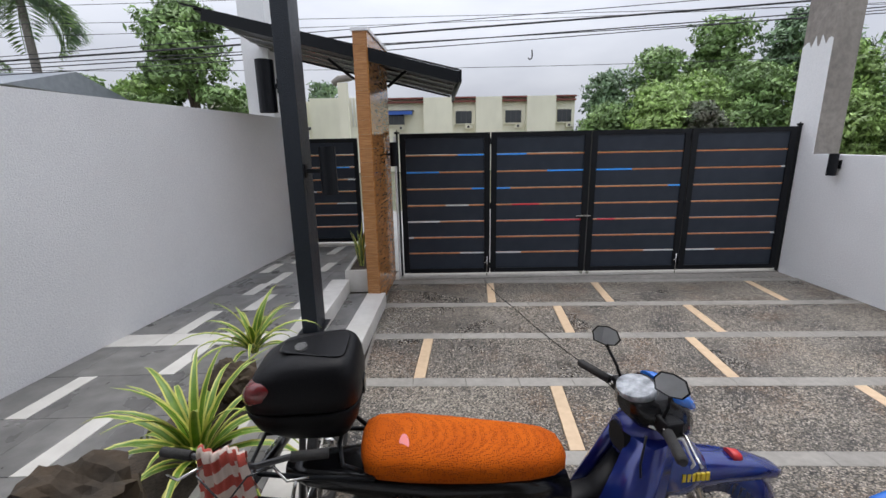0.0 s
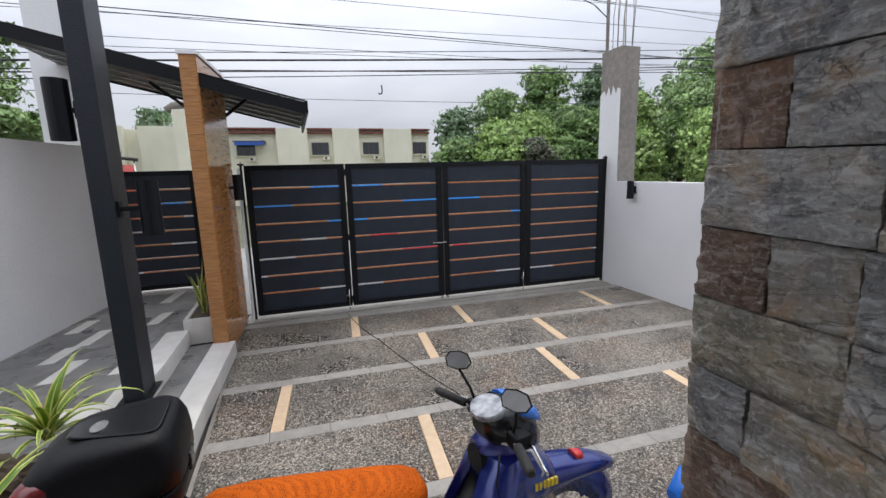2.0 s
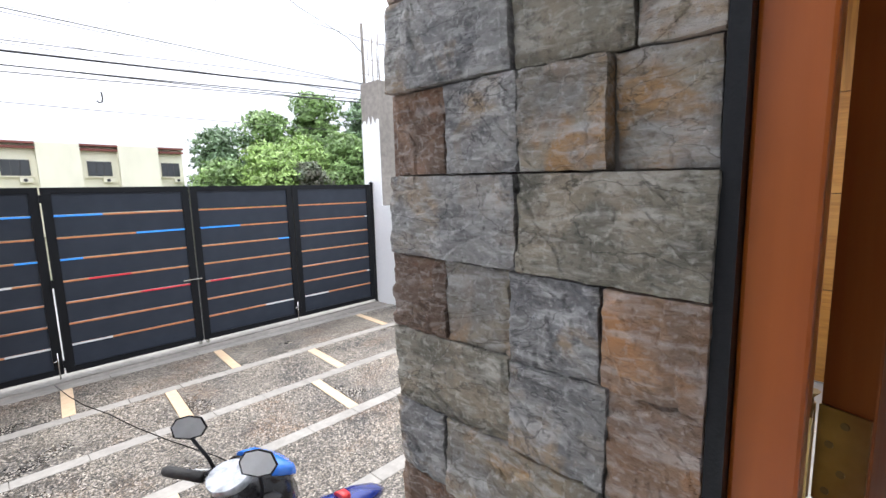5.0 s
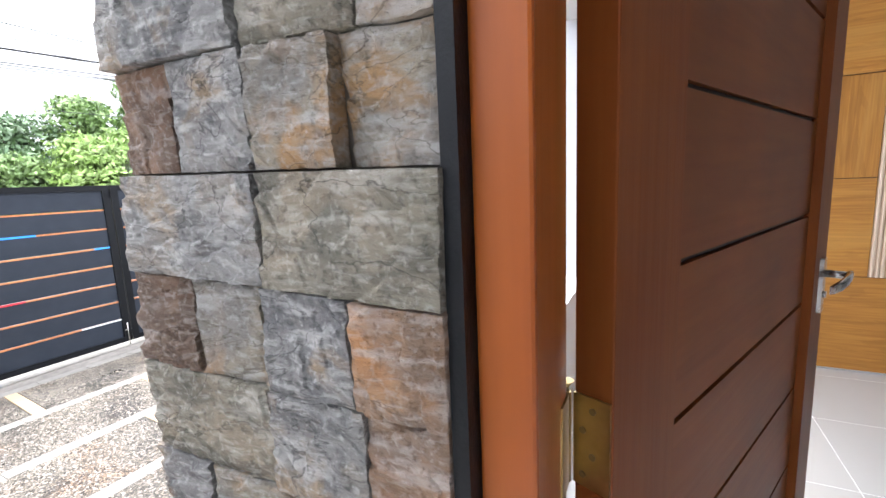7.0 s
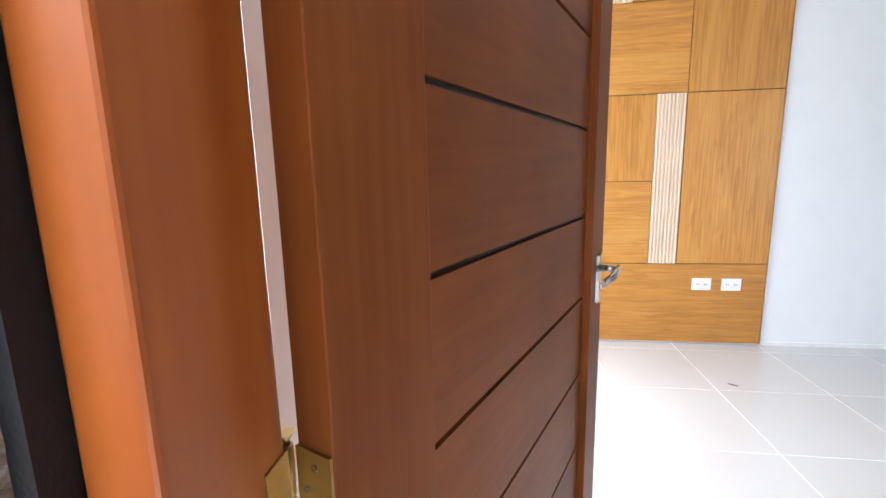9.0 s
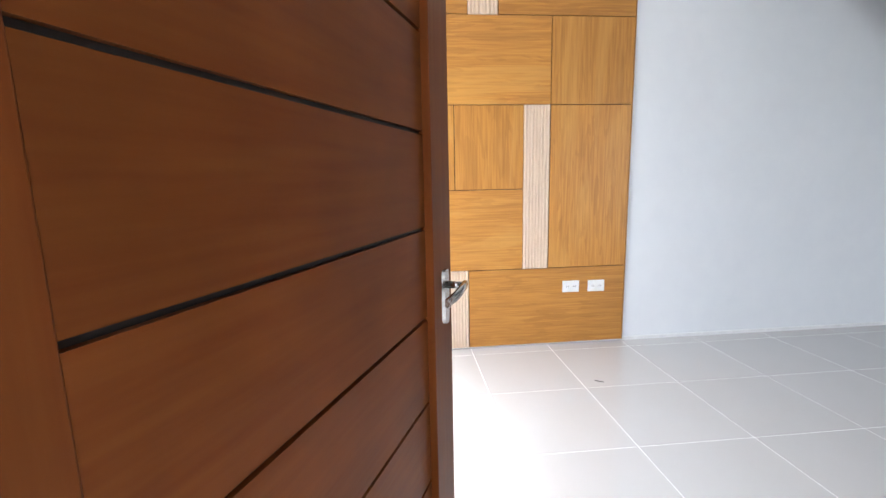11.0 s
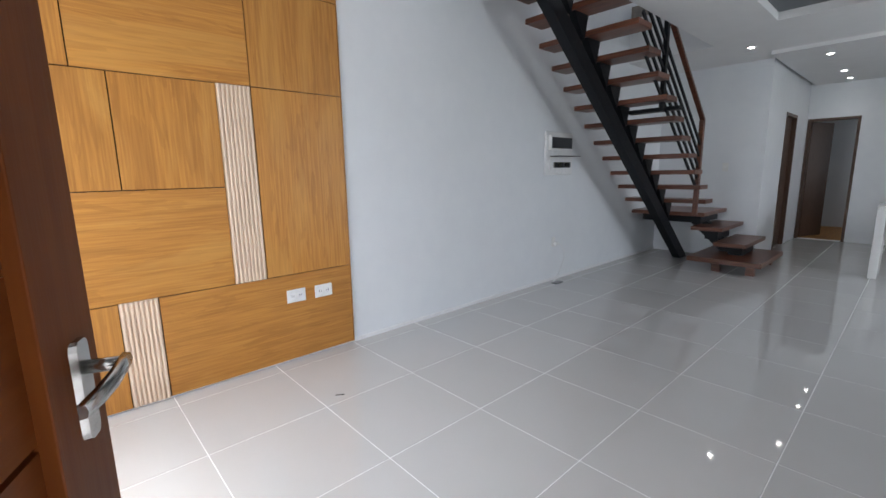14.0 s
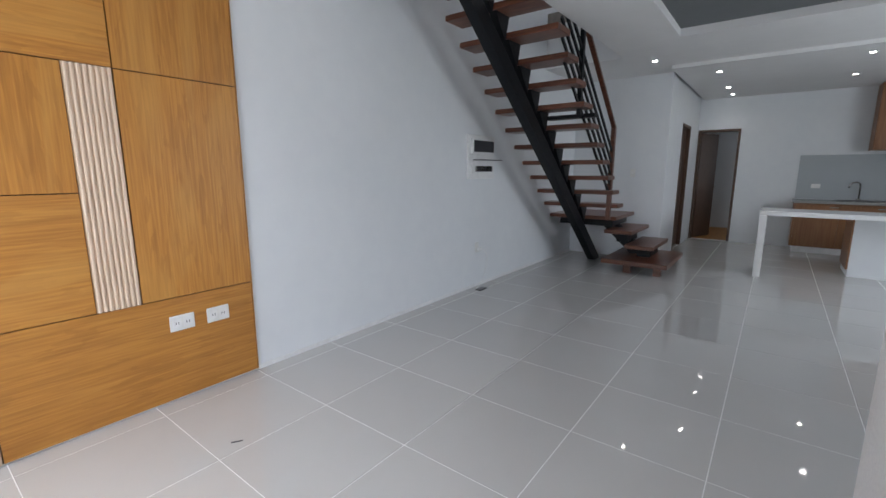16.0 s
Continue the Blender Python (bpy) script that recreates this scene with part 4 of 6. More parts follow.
for k in range(9):
    x, y = rng.uniform(-0.05, 0.05), -0.25 + 0.5 * k / 8
    h = rng.uniform(0.75, 1.25)
    tube("rod", [(x, y, -0.02), (x + rng.uniform(-.02, .02), y + rng.uniform(-.03, .03), h * 0.5), (x + rng.uniform(-.04, .04), y + rng.uniform(-.05, .05), h)], 0.006, M_CONC, rb, seg=6)
bar("stake", (0.0, 0.30, -0.02), (0.0, 0.31, 0.95), 0.035, 0.035, M_CONC, rb)

# ---------- planter by the pillar with a snake plant ----------
M_SNAKE = mat("snake_plant_leaf", (0.055, 0.12, 0.035), 0.4, grain=(0.16, 0.22, 0.07), scale=14, stretch=(1, 1, 5))
M_LEAFY = mat("yellow_leaf_margin", (0.60, 0.58, 0.15), 0.45, grain=(0.50, 0.50, 0.10), scale=20)
M_LEAFG = mat("green_leaf_centre", (0.075, 0.17, 0.012), 0.42, grain=(0.15, 0.26, 0.02), scale=16)
pb = thing("pillar_planter", (0, 0, 0), "low white tiled planter filled with dark soil", "planter")
box("front", (-0.88, 5.05, -0.36), (-0.662, 5.09, -0.10), M_WHITETILE, pb)
box("side", (-0.92, 5.05, -0.36), (-0.88, 6.5, -0.10), M_WHITETILE, pb)
box("soil", (-0.88, 5.09, -0.36), (-0.662, 6.5, -0.12), M_DIRT, pb)


def blade(bm, p, azim, length, width, lift, droop, mats=1, n=8, edge=0.28):
    """A long arching leaf with a keel: green middle (slot 0), yellow margins (slot 1)."""
    d = Vector((math.cos(azim), math.sin(azim), 0))
    s = Vector((-d.y, d.x, 0))
    pts, ang = [], lift
    q = Vector(p)
    for i in range(n + 1):
        pts.append((q.copy(), ang))
        q = q + (d * math.cos(ang) + Vector((0, 0, math.sin(ang)))) * length / n
        ang -= droop / n * (0.4 + 1.3 * i / n)
    rows = []
    for i, (c, a) in enumerate(pts):
        t = i / n
        w = width / 2 * min(1, 0.55 + 1.6 * t) * (1 - t ** 2.4) + 0.0008
        nrm = -d * math.sin(a) + Vector((0, 0, math.cos(a)))
        rows.append([bm.verts.new(c + s * w * k + nrm * abs(k) * w * 0.45) for k in (-1, -1 + edge * 1.4, 0, 1 - edge * 1.4, 1)])
    for r0, r1 in zip(rows, rows[1:]):
        for k in range(4):
            f = bm.faces.new((r0[k], r0[k + 1], r1[k + 1], r1[k]))
            f.smooth = True
            f.material_index = 1 if k in (0, 3) else 0


def leafy_plant(name, at, label, category, n, length, width, seed, lift=(0.45, 1.4), droop=(1.5, 3.0), mats=None, group=""):
    e = thing(name, at, label, category, group)
    rg = random.Random(seed)
    for i in range(n):
        bm = bmesh.new()
        k = i / n
        blade(bm, (rg.uniform(-.015, .015), rg.uniform(-.015, .015), 0.02), i * 2.399 + rg.uniform(-.2, .2), length * rg.uniform(0.65, 1.1), width * rg.uniform(.8, 1.15),
              lift[0] + (lift[1] - lift[0]) * k, droop[0] + (droop[1] - droop[0]) * (1 - k) * rg.uniform(.7, 1.1))
        part("leaf", bm, mats or [M_LEAFG, M_LEAFY], e)
    return e


leafy_plant("snake_plant", (-0.77, 5.30, -0.13), "upright snake plant with yellow-edged leaves in the planter", "plant", 9, 0.55, 0.055, 3, (1.25, 1.55), (0.0, 0.35), [M_SNAKE, M_LEAFY])

# ---------- planting strip with rocks and striped plants ----------
structure(prism("planting_bed", [(-1.45, 1.0), (-0.97, 1.0), (-0.97, 2.86), (-1.38, 2.86)], -0.213, -0.196, M_DIRT), "strip of dark soil between path and steps")
M_ROCK = mat("brown_rock", (0.075, 0.05, 0.028), 0.85, grain=(0.028, 0.022, 0.015), scale=7, bump=1.0, bscale=22, big=0.3, bigscale=4)


def rock(at, size, seed, label="rough dark brown boulder lying in the planting bed"):
    bm = bmesh.new()
    bmesh.ops.create_icosphere(bm, subdivisions=4, radius=1)
    off = Vector((seed * 3.1, seed * 1.7, seed))
    for v in bm.verts:
        c = v.co.normalized()
        facet = noise.cell(c * 1.6 + off) * 0.22
        v.co = Vector((c.x * size[0], c.y * size[1], c.z * size[2])) * (0.82 + facet + 0.22 * noise.noise(c * 1.5 + off) + 0.06 * noise.noise(c * 6 + off))
        v.co.z = max(v.co.z, -size[2] * 0.72)
    lo = min(v.co.z for v in bm.verts)
    for v in bm.verts:
        v.co.z -= lo
    ob = part("boulder", bm, M_ROCK)
    ob.location = at
    tagged(ob, label, "rock", "boulders in the planting bed")
    return ob


rock((-1.15, 1.56, -0.197), (0.27, 0.24, 0.25), 1)
rock((-1.08, 2.60, -0.197), (0.17, 0.15, 0.17), 2)
rock((-1.02, 2.25, -0.197), (0.10, 0.09, 0.07), 3)
leafy_plant("striped_plant", (-1.00, 2.04, -0.19), "bushy plant with long yellow-edged green leaves", "plant", 34, 0.62, 0.050, 5, (0.5, 1.5), (1.2, 2.6), group="striped plants in the bed")
leafy_plant("striped_plant", (-1.08, 2.92, -0.05), "bushy plant with long yellow-edged green leaves", "plant", 26, 0.50, 0.042, 8, (0.5, 1.5), (1.2, 2.6), group="striped plants in the bed")

# ---------- stone cladding of the pier ----------
def stone_mat(name, c0, c1, c2, turn=30.0):
    """Split slate: cloudy bands of three colours, slanting cleavage ridges, dark seams and a gritty face."""
    m = mat(name, c0, 0.66, grain=c1, scale=16, bump=0.0, big=0.12, bigscale=5, vary=0.16, rough_var=0.12, detail=9)
    n, l = m.node_tree.nodes, m.node_tree.links
    b = n["Principled BSDF"]
    pale = [min(0.66, 0.30 + 1.0 * c) for c in c1]
    overlay(m, c2, 0.50, 0.62, 9, 8, 4.0, 0.85, (1, 1, 0.9), 0, 1.2)
    overlay(m, c1, 0.48, 0.56, 6, 9, 17.0, 0.7, (1, 1, 1), 0, 0.8)
    overlay(m, [c * 0.45 for c in c0], 0.54, 0.62, 17, 12, 21.0, 0.5, (1, 0.6, 2.0), turn, 0.5)
    overlay(m, pale, 0.54, 0.68, 20, 14, 3.0, 0.55, (1, 0.6, 2.2), turn, 0.5)
    overlay(m, pale, 0.54, 0.64, 70, 12, 13.0, 0.38, (1, 0.5, 1.8), turn, 0.3)
    overlay(m, pale, 0.55, 0.72, 150, 4, 9.0, 0.45)
    overlay(m, [c * 0.3 for c in c0], 0.56, 0.72, 110, 5, 6.0, 0.6)
    src = b.inputs["Base Color"].links[0].from_socket
    co, mp, no, sb, ab, mr, mx = (n.new(k) for k in ("ShaderNodeTexCoord", "ShaderNodeMapping", "ShaderNodeTexNoise", "ShaderNodeMath", "ShaderNodeMath", "ShaderNodeMapRange", "ShaderNodeMix"))
    mp.inputs["Scale"].default_value, mp.inputs["Rotation"].default_value = (1, 0.7, 1.6), (radians(turn + 25), 0, 0)
    no.inputs["Scale"].default_value, no.inputs["Detail"].default_value, no.inputs["Distortion"].default_value = 7.0, 7.0, 0.5
    sb.operation, ab.operation, mx.data_type = "SUBTRACT", "ABSOLUTE", "RGBA"
    sb.inputs[1].default_value = 0.56
    mr.inputs[2].default_value, mr.inputs[3].default_value, mr.inputs[4].default_value = 0.006, 0.7, 0.0
    mx.inputs[7].default_value = (*[c * 0.25 for c in c0], 1)
    for a, z in ((co.outputs["Object"], mp.inputs[0]), (mp.outputs[0], no.inputs["Vector"]), (no.outputs[0], sb.inputs[0]), (sb.outputs[0], ab.inputs[0]),
                 (ab.outputs[0], mr.inputs[0]), (mr.outputs[0], mx.inputs[0]), (src, mx.inputs[6]), (mx.outputs[2], b.inputs["Base Color"])):
        l.new(a, z)
    last = None
    for scale, detail, dist, stretch, twist in ((22, 14, 0.007, (1, 0.6, 2.0), 0.4), (80, 12, 0.0075, (1, 0.55, 1.6), 0.3), (240, 6, 0.003, (1, 0.7, 1.2), 0.0)):
        co, mp, no, bu = (n.new(k) for k in ("ShaderNodeTexCoord", "ShaderNodeMapping", "ShaderNodeTexNoise", "ShaderNodeBump"))
        mp.inputs["Scale"].default_value, mp.inputs["Rotation"].default_value = stretch, (radians(turn), 0, 0)
        no.inputs["Scale"].default_value, no.inputs["Detail"].default_value, no.inputs["Distortion"].default_value = scale, detail, twist
        no.inputs["Roughness"].default_value = 0.62
        bu.inputs["Strength"].default_value, bu.inputs["Distance"].default_value = 1.0, dist
        l.new(co.outputs["Object"], mp.inputs[0])
        l.new(mp.outputs[0], no.inputs["Vector"])
        l.new(no.outputs[0], bu.inputs["Height"])
        if last:
            l.new(last.outputs[0], bu.inputs["Normal"])
        last = bu
    l.new(last.outputs[0], b.inputs["Normal"])
    return m


M_ST = [stone_mat("slate_grey", (0.146, 0.147, 0.152), (0.281, 0.277, 0.268), (0.352, 0.261, 0.169), 32),
        stone_mat("slate_rust", (0.200, 0.104, 0.057), (0.117, 0.082, 0.061), (0.317, 0.218, 0.159), -35),
        stone_mat("slate_tan", (0.352, 0.294, 0.203), (0.200, 0.195, 0.188), (0.398, 0.228, 0.095), 48),
        stone_mat("slate_green", (0.152, 0.147, 0.118), (0.263, 0.240, 0.188), (0.328, 0.272, 0.199), 14),
        stone_mat("slate_orange", (0.386, 0.190, 0.077), (0.200, 0.147, 0.114), (0.515, 0.294, 0.140), 20)]
cladding = tagged(new("stone_cladding"), "pier cladding of split slate blocks in grey, tan and rust", kind="structure")
box("mortar", (0.942, 0.474, -0.2), (0.9545, 0.905, 3.02), M_CONC, cladding)


def stone(pts, kind, seed, proud=0.0, turn=0.5, cell=0.0035):
    """A split-face block on the pier's west face; pts: its corners as (y, z), south bottom, north bottom, north top, south top."""
    bm = bmesh.new()
    (ya, za), (yb, zb), (yc, zc), (yd, zd) = pts
    ny, nz = max(6, int(abs(yb - ya) / cell)), max(6, int(abs(zd - za) / cell))
    off = Vector((seed * 5.3, seed * 2.1, seed * 0.7))
    ca, sa = math.cos(turn), math.sin(turn)
    lean, rise = noise.noise(off * 1.3) * 0.05, noise.noise(off * 2.1) * 0.05
    g = []
    for j in range(nz + 1):
        row = []
        for i in range(ny + 1):
            u = 0.0 if i == 0 else 1.0 if i == ny else (i - 0.7) / (ny - 1.4)
            v = 0.0 if j == 0 else 1.0 if j == nz else (j - 0.7) / (nz - 1.4)
            y = (ya + (yb - ya) * u) * (1 - v) + (yd + (yc - yd) * u) * v
            z = (za + (zb - za) * u) * (1 - v) + (zd + (zc - zd) * u) * v
            e = min(i, ny - i, j, nz - j)
            r = Vector((0.0, y, z))
            w = noise.noise(r * 9 + off) * 0.9 + noise.noise(r * 28 + off) * 0.28
            f1 = (y * ca + z * sa) * 21 + w * 1.6 + seed
            f2 = (-y * sa * 0.6 + z * ca) * 34 + w * 2.1 + seed * 1.7
            s1, s2 = f1 - math.floor(f1), f2 - math.floor(f2)
            d = 0.008 * noise.noise(r * 7 + off) + 0.0052 * (s1 if s1 < 0.93 else (1 - s1) * 13.3) + 0.0030 * (s2 if s2 < 0.9 else (1 - s2) * 9.0)
            d += 0.0016 * noise.noise(r * 48 + off) + 0.0010 * noise.noise(r * 120 + off) + lean * (u - 0.5) * 0.22 + rise * (v - 0.5) * 0.22
            if e < 4:
                d -= (4 - e) * 0.0006
            x = 0.926 - proud - d
            if e == 0:
                x = max(x + 0.004, 0.936)
            dy = 0.0010 * noise.noise(Vector((z * 60, seed, 3.0 + (u > .5) * 9)))
            dz = 0.0010 * noise.noise(Vector((y * 55, seed, 7.0 + (v > .5) * 9)))
            row.append(bm.verts.new((x, y + dy, z + dz)))
        g.append(row)
    for j in range(nz):
        for i in range(ny):
            f = bm.faces.new((g[j][i], g[j + 1][i], g[j + 1][i + 1], g[j][i + 1]))
            f.smooth = False
    bm.normal_update()
    me = bpy.data.meshes.new("stone")
    bm.to_mesh(me)
    bm.free()
    me.materials.append(M_ST[kind])
    ob = new("stone", me)
    ob.parent = cladding


# bed joints as heights at the north edge and at the south edge, and for each course its upright joints (y), kinds and how proud
YL, YN = 0.899, 0.4735
BEDS = [(0.852, 0.835), (0.9685, 0.952), (1.086, 1.078), (1.200, 1.185), (1.315, 1.303), (1.431, 1.416), (1.553, 1.548)]
COURSES = [([0.800, 0.571], [0, 2, 3], [0.002, 0.006, -0.002]),
           ([0.690, 0.566], [3, 0, 4], [0.001, 0.004, -0.003]),
           ([0.790, 0.687, 0.572], [1, 2, 0, 4], [0.004, 0.001, 0.002, 0.006]),
           ([0.677], [0, 3], [0.003, 0.007]),
           ([0.788, 0.672, 0.567], [1, 0, 2, 2], [-0.002, 0.004, 0.006, -0.007]),
           ([0.680, 0.547], [0, 3, 2], [0.006, 0.0, -0.003])]


def course(lo, hi, ys, kinds, prouds, sd, cell):
    """One course of blocks between two bed joints."""
    zat = lambda b, y: b[0] + (b[1] - b[0]) * (YL - y) / (YL - YN)
    cuts = [YL + 0.004 * math.sin(sd)] + ys + [YN]
    for i in range(len(cuts) - 1):
        n_, s_ = cuts[i] - (0.0006 if i else 0), cuts[i + 1] + 0.0006
        if kinds[i] == 2 and cuts[i] == 0.567:
            n_ -= 0.003
        t = 0.006 * math.sin(sd * 2.3 + i)
        stone([(s_, zat(lo, s_) + 0.0006), (n_, zat(lo, n_) + 0.0006), (n_ + t * bool(i), zat(hi, n_) - 0.0006), (s_ + 0.5 * t, zat(hi, s_) - 0.0006)],
              kinds[i], sd * 7 + i, prouds[i], 0.3 + 0.9 * (math.sin(sd * 1.7 + i * 2.1) * 0.5 + 0.5), cell)


for k, (ys, kinds, pr) in enumerate(COURSES):
    course(BEDS[k], BEDS[k + 1], ys, kinds, pr, k + 1, 0.0026)
rng = random.Random(11)
for k in range(22):
    ys = rng.choice([[0.775, 0.62], [0.66], [0.72, 0.56], [0.60]])
    kinds, pr = [rng.choice([0, 0, 3, 2, 1]) for _ in range(3)], [rng.uniform(-0.003, 0.006) for _ in range(3)]
    if k < 9:
        hi, lo = (0.852 - 0.116 * k, 0.835 - 0.114 * k), (0.852 - 0.116 * (k + 1), 0.835 - 0.114 * (k + 1))
    else:
        lo, hi = (1.553 + 0.118 * (k - 9), 1.548 + 0.118 * (k - 9)), (1.553 + 0.118 * (k - 8), 1.548 + 0.118 * (k - 8))
    course(lo, hi, ys, kinds, pr, k + 20, 0.006)
for k in range(24):
    z0 = -0.12 + 0.13 * k
    bm = bmesh.new()
    box_bm(bm, (0.945 + 0.004 * (k % 2), 0.9055, z0), (1.10, 0.914 + 0.003 * (k % 3), z0 + 0.127))
    part("stone", bm, M_ST[(k * 7) % 4], cladding)

# ---------- motorbike ----------
M_FAIRB = mat("metallic_blue_fairing", (0.006, 0.040, 0.22), 0.22, 0.3, grain=(0.018, 0.016, 0.15), scale=5, coat=0.6)
M_BRIGHTB = mat("bright_blue_panel", (0.02, 0.16, 0.62), 0.25, coat=0.5)
M_BPLAST = mat("matt_black_plastic", (0.005, 0.005, 0.006), 0.42, grain=(0.007, 0.007, 0.008), scale=80, spec=0.14, bump=0.15, bscale=200)
M_BGLOSS = mat("gloss_black_plastic", (0.006, 0.006, 0.007), 0.22, grain=(0.009, 0.009, 0.010), scale=30, coat=0.12, spec=0.3)
M_RUBBER = mat("tyre_rubber", (0.018, 0.018, 0.018), 0.75, grain=(0.03, 0.028, 0.026), scale=50, bump=0.3)
M_ORANGE = mat("orange_mesh_cover", (0.58, 0.115, 0.003), 0.75, grain=(0.50, 0.09, 0.002), scale=8, spec=0.15)
M_REDL = mat("red_reflector", (0.15, 0.01, 0.012), 0.2, coat=0.5)
M_MIRROR = mat("mirror_glass", (0.85, 0.85, 0.85), 0.03, 1.0)
M_CLEAR = mat("clear_cover", (0.42, 0.44, 0.47), 0.12, grain=(0.10, 0.11, 0.12), scale=26, coat=0.6)
M_YEL = mat("yellow_sticker", (0.75, 0.55, 0.03), 0.4)
M_REDS = mat("red_sticker", (0.60, 0.03, 0.03), 0.4)


def mesh_bump(m, scale=170):
    """Small round holes of an air-mesh cloth."""
    n, l = m.node_tree.nodes, m.node_tree.links
    b = n["Principled BSDF"]
    co, vo, rp, bu, mx = n.new("ShaderNodeTexCoord"), n.new("ShaderNodeTexVoronoi"), n.new("ShaderNodeMapRange"), n.new("ShaderNodeBump"), n.new("ShaderNodeMix")
    vo.inputs["Scale"].default_value, vo.inputs["Randomness"].default_value = scale, 0.55
    rp.inputs[1].default_value, rp.inputs[2].default_value = 0.22, 0.40
    src = b.inputs["Base Color"].links[0].from_socket
    mx.data_type = "RGBA"
    mx.inputs[6].default_value = (0.16, 0.022, 0.002, 1)
    l.new(co.outputs["Object"], vo.inputs["Vector"])
    l.new(vo.outputs["Distance"], rp.inputs[0])
    l.new(rp.outputs[0], mx.inputs[0])
    l.new(src, mx.inputs[7])
    l.new(mx.outputs[2], b.inputs["Base Color"])
    l.new(rp.outputs[0], bu.inputs["Height"])
    bu.inputs["Distance"].default_value, bu.inputs["Strength"].default_value = 0.004, 0.7
    l.new(bu.outputs[0], b.inputs["Normal"])


mesh_bump(M_ORANGE)


def oval(cx, cy, cz, ry, rz, n=20, p=2.6, flat=None):
    """A rounded section in the plane x = cx."""
    out = []
    for k in range(n):
        a = math.tau * k / n
        c, s = math.cos(a), math.sin(a)
        y = cy + ry * math.copysign(abs(c) ** (2 / p), c)
        z = cz + rz * math.copysign(abs(s) ** (2 / p), s)
        out.append((cx, y, z if flat is None else max(z, flat)))
    return out


def body(name, secs, material, parent, label="", p=2.6, n=20):
    bm = bmesh.new()
    loft_bm(bm, [oval(*s, n=n, p=p) for s in secs])
    return part(name, bm, material, parent, label)


def torus_bm(bm, c, R, r, axis="y", seg=36, sec=10):
    vs = []
    for i in range(seg):
        a = math.tau * i / seg
        ring = []
        for j in range(sec):
            b = math.tau * j / sec
            rr = R + r * math.cos(b)
            h = r * math.sin(b)
            ring.append(bm.verts.new((c[0] + rr * math.cos(a), c[1] + h, c[2] + rr * math.sin(a)) if axis == "y" else (c[0] + h, c[1] + rr * math.cos(a), c[2] + rr * math.sin(a))))
        vs.append(ring)
    for i in range(seg):
        for j in range(sec):
            f = bm.faces.new((vs[i][j], vs[(i + 1) % seg][j], vs[(i + 1) % seg][(j + 1) % sec], vs[i][(j + 1) % sec]))
            f.smooth = True


def wheel(parent, x, y, R, r, spokes=12, axis="y", hub=0.03, rim=None):
    bm = bmesh.new()
    torus_bm(bm, (x, y, R), R - r, r, axis)
    w = part("wheel", bm, M_RUBBER, parent, "black rubber tyre")
    bm = bmesh.new()
    torus_bm(bm, (x, y, R), R - 2 * r - 0.006, 0.009, axis, 36, 8)
    part("rim", bm, rim or M_STEEL, w)
    bm = bmesh.new()
    for k in range(spokes):
        a = math.tau * k / spokes
        d = (R - 2 * r - 0.006)
        p = (x + d * math.cos(a), y, R + d * math.sin(a)) if axis == "y" else (x, y + d * math.cos(a), R + d * math.sin(a))
        q = (x, y + (0.02 if k % 2 else -0.02), R) if axis == "y" else (x + (0.02 if k % 2 else -0.02), y, R)
        tube_bm(bm, [q, p], 0.0018, 5)
    part("spokes", bm, M_STEEL, w)
    ends = ((x, y - hub, R), (x, y + hub, R)) if axis == "y" else ((x - hub, y, R), (x + hub, y, R))
    tube("hub", ends, 0.03, M_STEEL, w, seg=14)
    return w


bike = thing("motorbike", (0, 0, 0), "blue and black motorbike with an orange mesh seat cover", "motorbike")
wheel(bike, -0.02, 0.0, 0.285, 0.042, 18)
wheel(bike, 1.20, 0.0, 0.285, 0.038, 18)
# seat: rises to the rear, narrows forward
body("seat", [(-0.150, 0, 0.735, 0.06, 0.03), (-0.135, 0, 0.732, 0.115, 0.05), (-0.09, 0, 0.728, 0.142, 0.066), (0.02, 0, 0.715, 0.150, 0.072), (0.16, 0, 0.695, 0.148, 0.070),
              (0.30, 0, 0.675, 0.140, 0.066), (0.44, 0, 0.660, 0.125, 0.062), (0.53, 0, 0.652, 0.105, 0.055), (0.575, 0, 0.648, 0.075, 0.042), (0.59, 0, 0.646, 0.04, 0.02)],
     M_ORANGE, bike, "orange air-mesh seat cover", n=28)
bm = bmesh.new()
loft_bm(bm, [[(0.0 + 0.017 * math.cos(a), -0.075 + 0.034 * math.sin(a), 0.780 + 0.012 * math.sin(a) + h) for a in [math.tau * k / 20 for k in range(20)]] for h in (0, 0.004)], smooth=False)
part("seat_badge", bm, mat("pink_badge", (0.75, 0.16, 0.15), 0.4), bike, "pink oval badge")
body("tail_fairing", [(-0.42, 0, 0.66, 0.03, 0.025), (-0.34, 0, 0.655, 0.07, 0.045), (-0.15, 0, 0.635, 0.11, 0.055), (0.1, 0, 0.60, 0.13, 0.065), (0.4, 0, 0.57, 0.12, 0.06), (0.60, 0, 0.52, 0.09, 0.06)], M_BGLOSS, bike, "black tail fairing")
body("side_cover", [(-0.05, -0.0, 0.50, 0.10, 0.06), (0.15, 0, 0.46, 0.13, 0.10), (0.38, 0, 0.42, 0.13, 0.12), (0.52, 0, 0.38, 0.11, 0.10)], M_BPLAST, bike)
for k in range(7):
    box("side_lettering", (-0.05 + 0.035 * k, -0.131 - 0.002 * (k > 2), 0.585 - 0.006 * k), (-0.028 + 0.035 * k, -0.127, 0.610 - 0.006 * k), M_PLATE, bike)
